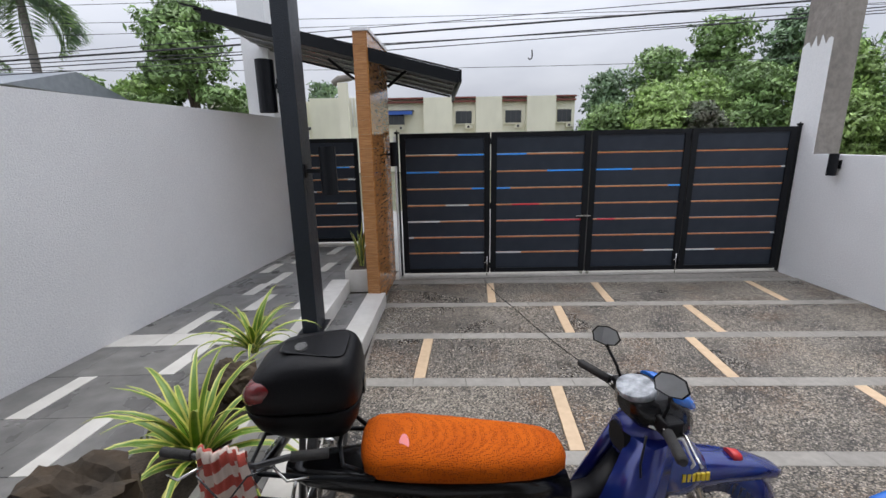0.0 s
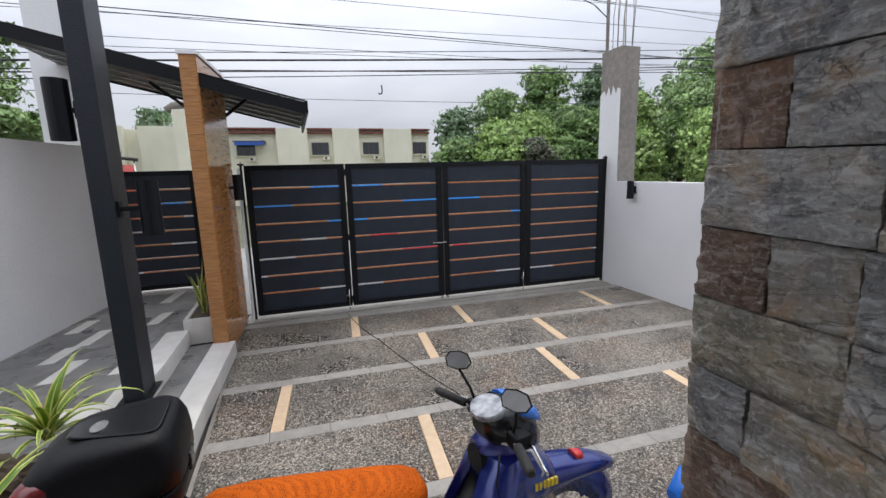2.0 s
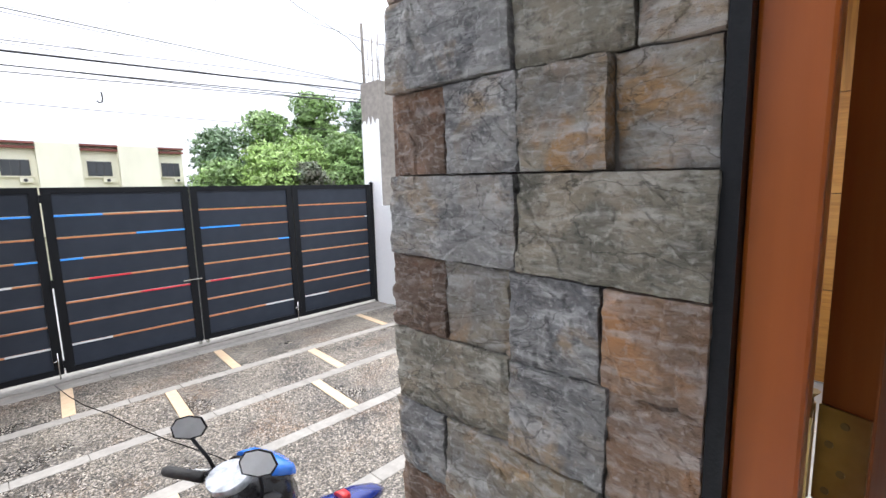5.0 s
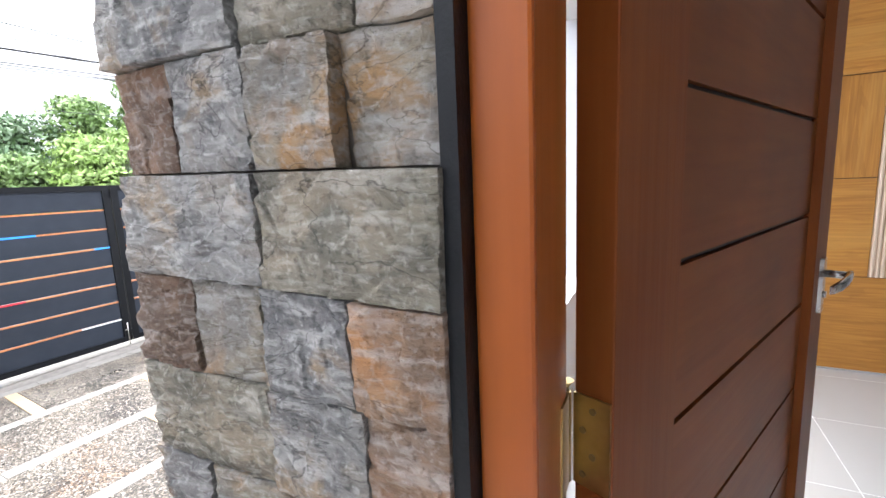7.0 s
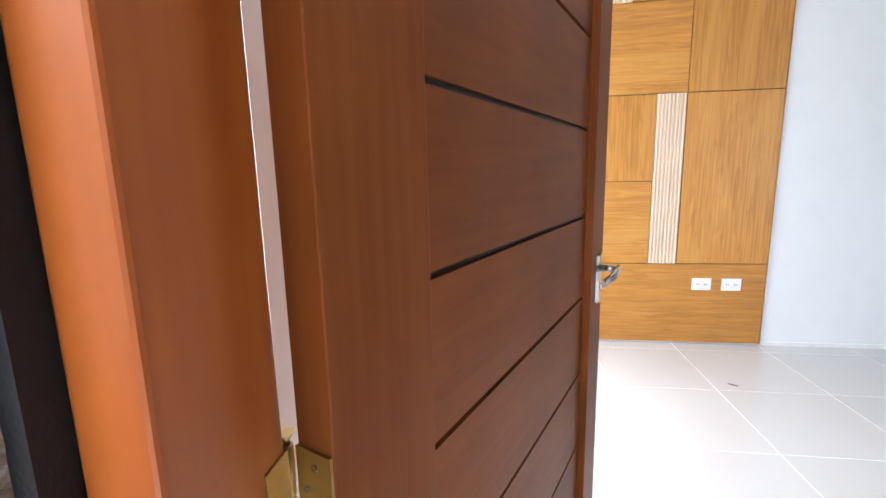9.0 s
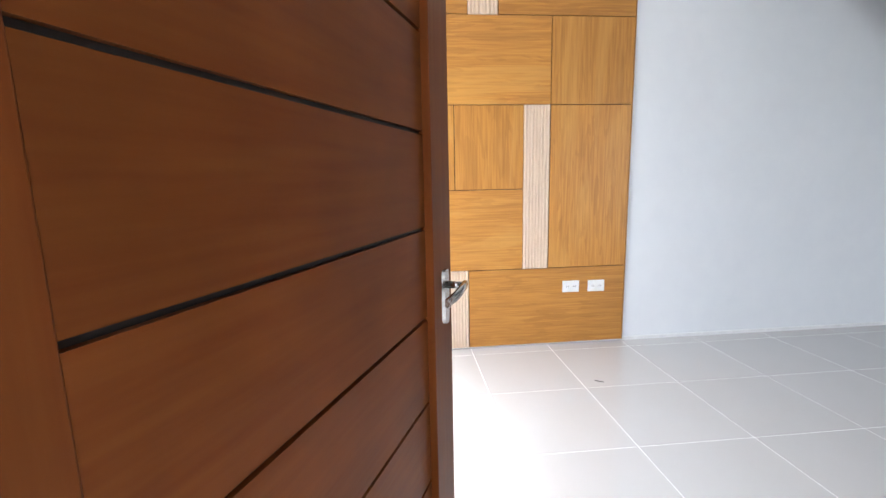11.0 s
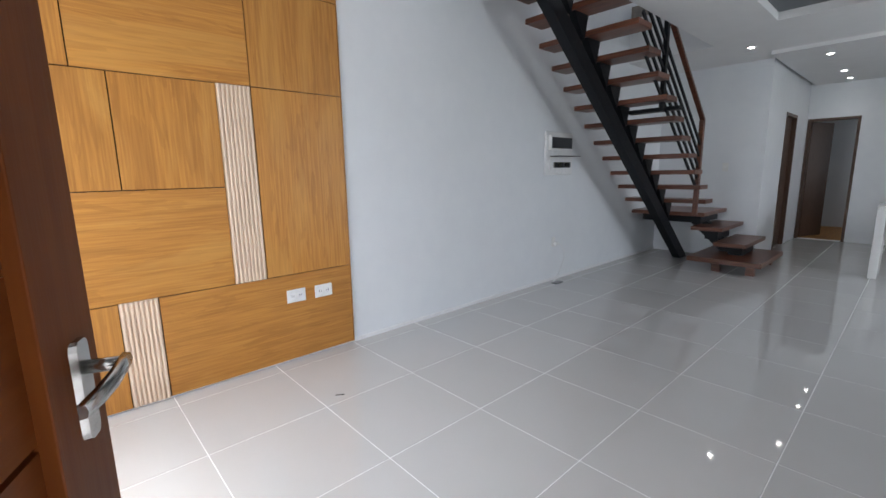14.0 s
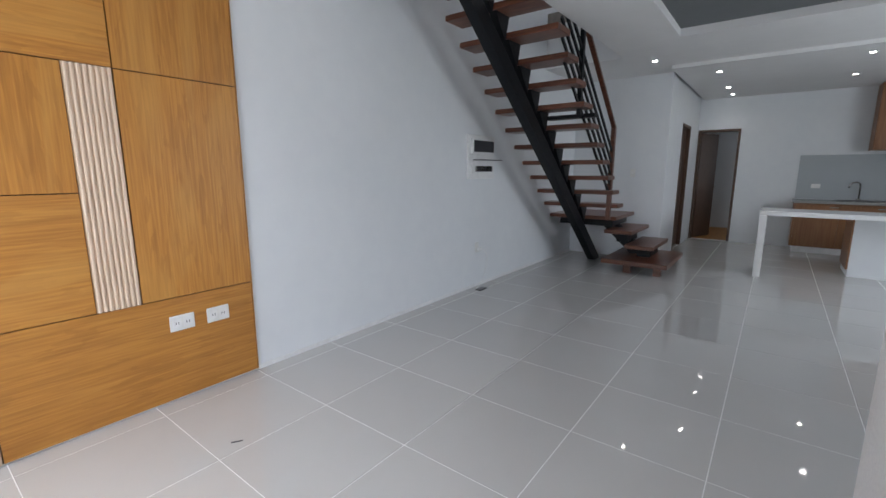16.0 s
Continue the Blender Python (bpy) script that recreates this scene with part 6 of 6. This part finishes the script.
loft_bm(bm, [[(-6, -5, 7.0), (6, -5, 7.0), (6, 5, 7.0), (-6, 5, 7.0)], [(-1.5, -0.5, 9.6), (1.5, -0.5, 9.6), (1.5, 0.5, 9.6), (-1.5, 0.5, 9.6)]], smooth=False)
part("roof", bm, M_RED, rf)

# ---------- trees ----------
def leaf_mat(name, c0, c1):
    m = mat(name, c0, 0.55, grain=c1, scale=0.9, big=0.35, bigscale=0.45, detail=6)
    n, l = m.node_tree.nodes, m.node_tree.links
    b = n["Principled BSDF"]
    src = b.inputs["Base Color"].links[0].from_socket
    ge, mr, hs_ = n.new("ShaderNodeNewGeometry"), n.new("ShaderNodeMapRange"), n.new("ShaderNodeHueSaturation")
    mr.inputs[3].default_value, mr.inputs[4].default_value = 0.55, 1.5
    l.new(ge.outputs["Random Per Island"], mr.inputs[0])
    l.new(src, hs_.inputs["Color"])
    l.new(mr.outputs[0], hs_.inputs["Value"])
    l.new(hs_.outputs[0], b.inputs["Base Color"])
    return m


M_LEAF = [leaf_mat("foliage_mid", (0.144, 0.241, 0.078), (0.215, 0.319, 0.108)), leaf_mat("foliage_bright", (0.227, 0.351, 0.088), (0.299, 0.418, 0.138)),
          leaf_mat("foliage_dark", (0.102, 0.176, 0.088), (0.144, 0.220, 0.108)), leaf_mat("foliage_dry", (0.167, 0.143, 0.108), (0.120, 0.165, 0.097))]
M_BARK = mat("grey_bark", (0.16, 0.13, 0.10), 0.9, grain=(0.10, 0.08, 0.06), scale=9, bump=0.6, stretch=(3, 3, 0.6))


def tree(at, height, spread, seed, leaves=5000, kind=0, low=0.25, size=0.16, label="broad green tree with a dense uneven crown", core=True):
    e = thing("tree", at, label, "tree")
    rg = np.random.default_rng(seed)
    rr = random.Random(seed)
    tube("trunk", [(0, 0, 0), (0.1, 0.05, height * 0.3), (rr.uniform(-.4, .4), 0, height * 0.65)], 0.2, M_BARK, e, radii=[0.24, 0.18, 0.09], seg=9)
    cl = []
    n = 15
    bm = bmesh.new()
    for i in range(n):
        t = (i + 0.5) / n
        z = height * (low + (0.93 - low) * t)
        rad = spread * math.sin(math.pi * min(0.97, 0.22 + 0.72 * t)) * 0.72
        a = i * 2.4 + rr.uniform(-.4, .4)
        c = Vector((math.cos(a) * rad * rr.uniform(.25, 1), math.sin(a) * rad * rr.uniform(.25, 1), z))
        cl.append((c, spread * rr.uniform(0.26, 0.46)))
        if i % 2 == 0:
            tube_bm(bm, [(0, 0, height * 0.2 + z * 0.2), c * 0.6 + Vector((0, 0, z * 0.25)), c], 0.05, 5, radii=[0.09, 0.05, 0.015])
    part("limbs", bm, M_BARK, e)
    per = leaves // n
    P, N = [], []
    for c, r in cl:
        d = rg.normal(size=(per, 3))
        d /= np.linalg.norm(d, axis=1)[:, None]
        d[:, 2] = np.where(d[:, 2] < -0.35, -d[:, 2], d[:, 2])
        lump = 1 + 0.28 * np.sin(d[:, 0] * 5 + seed) * np.cos(d[:, 1] * 6) + 0.15 * np.sin(d[:, 2] * 11 + seed)
        q = np.array(c) + d * (r * lump * rg.uniform(0.55, 1.08, per) ** 0.5)[:, None] * np.array([1.15, 1.15, 0.8])
        P.append(q)
        N.append(d + rg.normal(size=(per, 3)) * 0.55)
    P, N = np.vstack(P), np.vstack(N)
    k = len(P)
    N /= np.linalg.norm(N, axis=1)[:, None]
    T = np.cross(N, rg.normal(size=(k, 3)))
    T /= np.linalg.norm(T, axis=1)[:, None]
    B = np.cross(N, T)
    s = (size * rg.uniform(0.6, 1.5, k))[:, None]
    V = np.stack([P - T * s, P + B * s * 0.42 - N * s * .1, P + T * s, P - B * s * 0.42 - N * s * .1], 1).reshape(-1, 3)
    me = bpy.data.meshes.new("crown")
    me.from_pydata(V.tolist(), [], np.arange(4 * k).reshape(-1, 4).tolist())
    me.materials.append(M_LEAF[kind])
    cr = new("crown", me)
    cr.parent = e
    return e


def palm(at, height, seed, fronds=22):
    e = thing("palm_tree", at, "tall palm tree with drooping feathery fronds", "palm tree")
    rr = random.Random(seed)
    tube("trunk", [(0, 0, 0), (0.15, 0, height * 0.5), (0.05, 0, height)], 0.17, M_CONC, e, radii=[0.26, 0.19, 0.15], seg=12)
    for i in range(fronds):
        bm = bmesh.new()
        a, lift = i * 2.4, rr.uniform(-0.2, 1.25)
        d = Vector((math.cos(a), math.sin(a), 0))
        s = Vector((-d.y, d.x, 0))
        p, ang = Vector((0.05, 0, height)), lift
        L = 3.0
        pts = []
        for k in range(17):
            pts.append((p.copy(), ang))
            p = p + (d * math.cos(ang) + Vector((0, 0, math.sin(ang)))) * L / 16
            ang -= 0.13
        tube_bm(bm, [q for q, _ in pts], 0.02, 4)
        for k, (q, an) in enumerate(pts[2:]):
            for sub in (0, 0.33, 0.66):
                for sd_ in (-1, 1):
                    b0 = q + d * sub * L / 16
                    ll = 0.75 * math.sin(math.pi * (k + 2.5) / 18) + 0.12
                    tip = b0 + s * sd_ * ll * 0.75 + d * ll * 0.45 + Vector((0, 0, -ll * rr.uniform(.3, .75)))
                    mid = (b0 + tip) / 2 + Vector((0, 0, 0.06))
                    w = d * 0.022
                    vs = [bm.verts.new(v) for v in (b0 - w, b0 + w, mid + w, tip, mid - w)]
                    bm.faces.new(vs)
        part("frond", bm, M_LEAF[0 if i % 3 else 2], e)
    return e


G0_ = -0.62
TREES = [  # x, y, height, spread, kind, leaves, leaf size
    (-12.3, 24, 9.2, 2.9, 0, 16000, .15), (-10.0, 27, 5.4, 2.6, 0, 7000, .15), (-15.6, 25, 5.6, 2.6, 1, 8000, .14), (-18.2, 24, 5.4, 2.8, 0, 7000, .15), (-22.5, 22, 6.2, 3.2, 2, 8000, .16), (-27, 24, 7.6, 3.5, 0, 7000, .17),
    (-9.0, 38, 7.0, 2.4, 2, 3000, .2),
    (12.2, 31, 4.6, 2.4, 0, 9000, .15), (14.5, 29, 5.6, 3.0, 1, 12000, .15), (14.2, 37, 8.0, 3.2, 2, 9000, .17), (17.5, 30, 6.2, 3.3, 1, 12000, .15), (18.4, 37, 10.0, 3.6, 0, 10000, .18),
    (20.5, 29, 7.2, 3.4, 0, 12000, .15), (22.5, 36, 12.0, 4.2, 0, 13000, .19), (24.0, 27, 8.0, 3.5, 1, 12000, .15), (26.5, 33, 11.8, 4.2, 2, 11000, .19), (28.0, 26, 9.0, 3.8, 0, 10000, .17),
    (16.2, 27, 4.3, 1.9, 3, 5000, .13), (25.0, 22, 7.4, 3.2, 0, 11000, .14), (22.3, 18, 5.2, 2.8, 1, 11000, .12), (25.5, 17, 8.0, 3.4, 2, 10000, .14), (29.5, 21, 10.2, 4.0, 0, 9000, .17),
    (19.5, 13, 4.6, 2.3, 0, 9000, .11), (23.5, 12, 6.8, 3.0, 2, 9000, .13), (28, 14, 9.4, 3.8, 0, 8000, .16), (21.0, 23, 4.6, 2.4, 1, 8000, .13), (33, 28, 12.5, 4.5, 0, 8000, .2),
]
for i, (x, y, h, sp, kd, lv, sz) in enumerate(TREES):
    tree((x, y, G0_), h * (0.9 if x > 0 else 1), sp, 20 + i, lv, kd, 0.12 if x > 0 else 0.2, sz, ("bright green tree with a dense uneven crown", "dark green tree with a dense uneven crown", "brownish dry shrub between green trees")[0 if kd < 2 else (1 if kd == 2 else 2)])
palm((-17.9, 21.5, G0_), 8.5, 3, 24)
palm((-21.8, 21, G0_), 6.5, 5, 20)

# ---------- overhead cables ----------
M_CABLE = mat("black_cable", (0.02, 0.02, 0.022), 0.6)
CABLES = [  # height at the left end, at the right end, sag, radius, distance
    (2.58, 4.60, 0.15, 0.017, 9.0), (2.52, 4.42, 0.22, 0.010, 9.0), (2.48, 4.50, 0.30, 0.008, 9.1), (2.62, 4.85, 0.10, 0.007, 9.1), (2.70, 4.15, 0.10, 0.009, 9.3),
    (4.35, 3.95, 0.10, 0.009, 9.2), (4.25, 4.00, 0.12, 0.006, 9.2), (3.75, 4.05, 0.15, 0.005, 9.4), (3.95, 4.75, 0.15, 0.005, 9.4), (3.45, 4.30, 0.20, 0.005, 9.4),
    (4.75, 5.0, 0.15, 0.005, 9.5), (5.1, 5.6, 0.15, 0.005, 9.6), (5.6, 5.3, 0.10, 0.006, 9.5), (3.15, 3.35, 0.45, 0.005, 9.3), (6.4, 4.9, 0.10, 0.005, 9.5)]
for k, (za, zb, sag, r, y) in enumerate(CABLES):
    e = thing("overhead_cable", (0, y + 0.03 * k, 0), "black overhead cable strung along the road", "cable", "overhead cables")
    pts = []
    for i in range(25):
        t = i / 24
        pts.append((-16 + 36 * t, 0, za + (zb - za) * t - sag * 4 * t * (1 - t)))
    tube("strand", pts, r, M_CABLE, e, seg=6)
e = thing("service_wire", (0, 0, 0), "thin wire running down to the gate pillar", "cable")
tube("strand", [(4.2, 8.2, 5.3), (4.45, 7.2, 4.4), (4.8, 6.3, 3.75), (4.9, 6.1, 3.5)], 0.008, M_CABLE, e, seg=6)
e = thing("cable_hook", (2.0, 9.0, 2.86), "small dark hook hanging from an overhead cable", "hook")
tube("hook", [(0, 0, 0.12), (0.01, 0, 0.03), (0.0, 0, -0.03), (-0.04, 0, -0.05), (-0.07, 0, -0.02)], 0.012, M_CABLE, e, seg=6)
for x in (-16, 20):
    e = thing("utility_pole", (x, 9.5, -0.62), "tall grey concrete utility pole beside the road", "pole")
    tube("shaft", [(0, 0, 0), (0, 0, 7.5)], 0.15, M_CONC, e, radii=[0.18, 0.11], seg=14)

# ---------- driveway surface, bands and strips ----------
drive = tagged(new("driveway"), "driveway of damp washed pebble fields framed by pale strips", kind="structure")


def band_y(k, x):
    return 5.78 - 0.829 * k - 0.045 * x


def quad_slab(name, pts, z0, z1, material, parent, label=""):
    bm = bmesh.new()
    c = 0.002
    cx, cy = sum(p[0] for p in pts) / 4, sum(p[1] for p in pts) / 4
    loft_bm(bm, [[(x, y, z0) for x, y in pts], [(x, y, z1 - c) for x, y in pts], [(x + (c if x < cx else -c), y + (c if y < cy else -c), z1) for x, y in pts]], smooth=False)
    return part(name, bm, material, parent, label)


STRIPS = {0: [0.765, 2.12, 4.08], 1: [1.413, 2.847], 2: [-0.02, 2.414, 4.41], 3: [0.957, 3.186], 4: [0.3, 3.9], 5: [1.2, 3.0], 6: [0.4, 2.4]}
SKEW = 0.062
XW, XE = -0.47, 4.85
for k in range(7):
    w = 0.062
    xs = [XW] + [x for c in STRIPS[k] for x in (c - 0.048, c + 0.048)] + [XE]
    y1 = lambda x, k=k: band_y(k, x) - w
    y0 = lambda x, k=k: band_y(k + 1, x) + w
    for i in range(0, len(xs), 2):
        a, b = xs[i] + (0.002 if i else 0), xs[i + 1] - 0.002
        aa = a - (0.075 if i == 0 and k > 0 else 0)
        sa, sb = (SKEW if i else 0), (SKEW if i + 2 < len(xs) else 0)
        quad_slab("pebble_field", [(a, y0(a)), (b, y0(b)), (b + sb, y1(b)), (a + sa, y1(a))], ZD - 0.012, ZD, M_WASH, drive, "washed pebble field")
    for c in STRIPS[k]:
        quad_slab("cream_strip", [(c - 0.046, y0(c)), (c + 0.046, y0(c)), (c + 0.046 + SKEW, y1(c)), (c - 0.046 + SKEW, y1(c))], ZD - 0.012, ZD + 0.0015, M_CREAM, drive, "cream tile strip")
    rng = random.Random(k)
    x = XW
    while x < XE - 0.05:
        x2 = min(XE, x + 0.40 + 0.02 * rng.random())
        quad_slab("slab_strip", [(x + .0015, band_y(k, x) - w + .002), (x2 - .0015, band_y(k, x2) - w + .002), (x2 - .0015, band_y(k, x2) + w - .002), (x + .0015, band_y(k, x) + w - .002)], ZD - 0.012, ZD + 0.001, M_SLAB, drive)
        x = x2

# loose pebbles standing proud of the washed fields
M_PEB = mat("pebble", (0.36, 0.315, 0.25), 0.5, grain=(0.18, 0.16, 0.15), scale=60)
nb = M_PEB.node_tree
ge, mr, hv = nb.nodes.new("ShaderNodeNewGeometry"), nb.nodes.new("ShaderNodeMapRange"), nb.nodes.new("ShaderNodeHueSaturation")
mr.inputs[3].default_value, mr.inputs[4].default_value = 0.12, 1.6
src = nb.nodes["Principled BSDF"].inputs["Base Color"].links[0].from_socket
nb.links.new(ge.outputs["Random Per Island"], mr.inputs[0])
nb.links.new(src, hv.inputs["Color"])
nb.links.new(mr.outputs[0], hv.inputs["Value"])
nb.links.new(hv.outputs[0], nb.nodes["Principled BSDF"].inputs["Base Color"])
rg = np.random.default_rng(9)
NP = 66000
px = rg.uniform(XW + 0.03, XE - 0.03, NP)
py = 1.2 + (5.70 - 1.2) * rg.uniform(0, 1, NP)
kk = np.round((5.78 - 0.045 * px - py) / 0.829)
keep = np.abs((5.78 - 0.045 * px - py) / 0.829 - kk) * 0.829 > 0.068
row = np.floor((5.78 - 0.045 * px - py) / 0.829).astype(int)
for k, cs in STRIPS.items():
    for c in cs:
        keep &= ~((row == k) & (np.abs(px - c - SKEW * (py - (5.78 - 0.045 * px - 0.829 * (k + 1))) / 0.829) < 0.056))
px, py = px[keep], py[keep]
n = len(px)
sx, sy, h, ro = rg.uniform(.006, .014, n), rg.uniform(.004, .008, n), rg.uniform(.001, .004, n), rg.uniform(0, math.pi, n)
cu = np.array([(-1, 0), (-.5, -.9), (.5, -.9), (1, 0), (.5, .9), (-.5, .9)])
V = np.zeros((n, 7, 3))
for j, (a, b) in enumerate(cu):
    V[:, j, 0] = px + (a * sx) * np.cos(ro) - (b * sy) * np.sin(ro)
    V[:, j, 1] = py + (a * sx) * np.sin(ro) + (b * sy) * np.cos(ro)
    V[:, j, 2] = ZD - 0.0004
V[:, 6, 0], V[:, 6, 1], V[:, 6, 2] = px, py, ZD + h
base = (np.arange(n) * 7)[:, None, None]
F = (np.array([(j, (j + 1) % 6, 6) for j in range(6)])[None] + base).reshape(-1, 3)
me = bpy.data.meshes.new("pebbles")
me.from_pydata(V.reshape(-1, 3).tolist(), [], F.tolist())
me.materials.append(M_PEB)
tagged(new("pebbles", me), "small multicoloured pebbles bedded in the driveway", "pebbles", kind="stuff")

# ---------- tiles of the side path and the steps ----------
path = tagged(new("side_path"), "side path of grey tiles with short pale strips", kind="structure")
ZP = -0.2
def shear(u, y):
    return u + 0.13 * (y - 3.0)
ROWS = [(0.95, 1.58), (1.58, 2.04), (2.04, 2.50), (2.50, 2.97), (2.97, 3.42), (3.64, 4.14), (4.14, 4.58), (4.58, 4.96), (4.96, 5.39), (5.39, 5.80), (5.80, 6.25), (6.25, 6.75)]
PST = {0: [-2.05, -1.40], 1: [-2.30], 2: [-1.72, -2.55], 3: [-2.24], 4: [-1.73], 5: [-2.10], 6: [-1.80, -1.35], 7: [-2.05], 8: [-1.99], 9: [-2.30, -1.6], 10: [-2.1], 11: [-1.8]}
for r, (a, b) in enumerate(ROWS):
    right = -0.955 if b < 5.1 else -0.93
    lo = -2.86
    cuts = [lo]
    for c in sorted(PST[r]):
        cuts += [c - 0.062, c + 0.062]
    cuts.append(9)
    for i in range(0, len(cuts), 2):
        x = cuts[i]
        end = cuts[i + 1]
        first = True
        while x < end - 0.02:
            x2 = min(end, x + (0.62 if (r + i) % 2 else 0.5) if first else x + 0.62)
            first = False
            q = [(shear(x, a) + .002, a + .002), (min(right, shear(x2, a)) - .002, a + .002), (min(right, shear(x2, b)) - .002, b - .002), (shear(x, b) + .002, b - .002)]
            if q[0][0] > right - 0.03:
                break
            if q[3][0] < right - 0.01:
                quad_slab("tile", q, ZP - 0.013, ZP, M_GREYTILE, path)
            x = x2
    for c in PST[r]:
        quad_slab("strip", [(shear(c - .06, a), a + .002), (shear(c + .06, a), a + .002), (shear(c + .06, b), b - .002), (shear(c - .06, b), b - .002)], ZP - 0.013, ZP + 0.001, M_WHITETILE, path, "pale tile strip")
for x in (-2.70, -2.10, -1.50):
    x2 = min(x + 0.6, -0.955)
    quad_slab("strip", [(x + .002, 3.422), (x2 - .002, 3.422), (x2 - .002, 3.638), (x + .002, 3.638)], ZP - 0.013, ZP + 0.001, M_WHITETILE, path, "pale tile strip")
steps = tagged(new("porch_steps"), "two steps of grey tread tiles with pale nosing tiles", kind="structure")
for k in range(10):
    a, b = 0.62 + 0.436 * k, 0.62 + 0.436 * (k + 1)
    xr = lambda y: -0.548 + (0.018 * (y - 0.6) if y < 3.6 else 0.054 + 0.0 + 0.05 * (y - 3.6)) * 1.0 - (0.04 if y >= 3.6 else 0.018 * (y - 0.6) * 0.78)
    quad_slab("nosing", [(xr(a) - 0.20, a + .0015), (xr(a) + 0.008, a + .0015), (xr(b) + 0.008, b - .0015), (xr(b) - 0.20, b - .0015)], -0.362, -0.35, M_WHITETILE, steps)
    quad_slab("riser", [(xr(a) + .0005, a + .0015), (xr(a) + 0.009, a + .0015), (xr(b) + 0.009, b - .0015), (xr(b) + .0005, b - .0015)], -0.5, -0.3625, M_WHITETILE, steps)
    quad_slab("tread", [(-0.925, a + .0015), (xr(a) - 0.203, a + .0015), (xr(b) - 0.203, b - .0015), (-0.925, b - .0015)], -0.362, -0.351, M_GREYTILE, steps)
for k in range(10):
    a, b = 0.92 + 0.412 * k, 0.92 + 0.412 * (k + 1)
    xr = lambda y: -0.952 + 0.012 * (y - 0.9) + (0.02 if y > 4.2 else 0)
    quad_slab("nosing", [(xr(a) - 0.19, a + .0015), (xr(a) + 0.008, a + .0015), (xr(b) + 0.008, b - .0015), (xr(b) - 0.19, b - .0015)], -0.212, -0.1965, M_WHITETILE, steps)
    quad_slab("riser", [(xr(a) + .0005, a + .0015), (xr(a) + 0.009, a + .0015), (xr(b) + 0.009, b - .0015), (xr(b) + .0005, b - .0015)], -0.3505, -0.2125, M_WHITETILE, steps)

# the yard, fitted by itself, stands turned by half a degree against the house
YARD = Matrix.Translation((0.252, 0.306, 0)) @ pose(0, 0, 0, 0, 0, 0.46) @ Matrix.Translation((-0.168, -0.227, 0))
for ob in list(scene.objects):
    if ob.parent is None and ob not in house and not ob.name.startswith(("stone_cladding", "porch_floor", "wall_house_side", "ground")):
        ob.matrix_world = YARD @ ob.matrix_basis

# ---------- interior floor tiles ----------
structure(box("floor_slab", (-2.1, -12.2, -0.3), (4.065, 0.75, -0.0012), M_GROUTIN), "pale joints between floor tiles")
xs = [4.064] + TX + [-2.05]
ys = [0.75] + [0.160 - 0.603 * j for j in range(17)] + [-9.89]
for i in range(len(xs) - 1):
    for j in range(len(ys) - 1):
        x1, x0, y1, y0 = xs[i], xs[i + 1], ys[j], ys[j + 1]
        if x0 < 1.0 and y0 > -2.0:
            continue
        floor_tile(x0, x1, y0, y1, 0.0, M_TILEIN, floor_in)
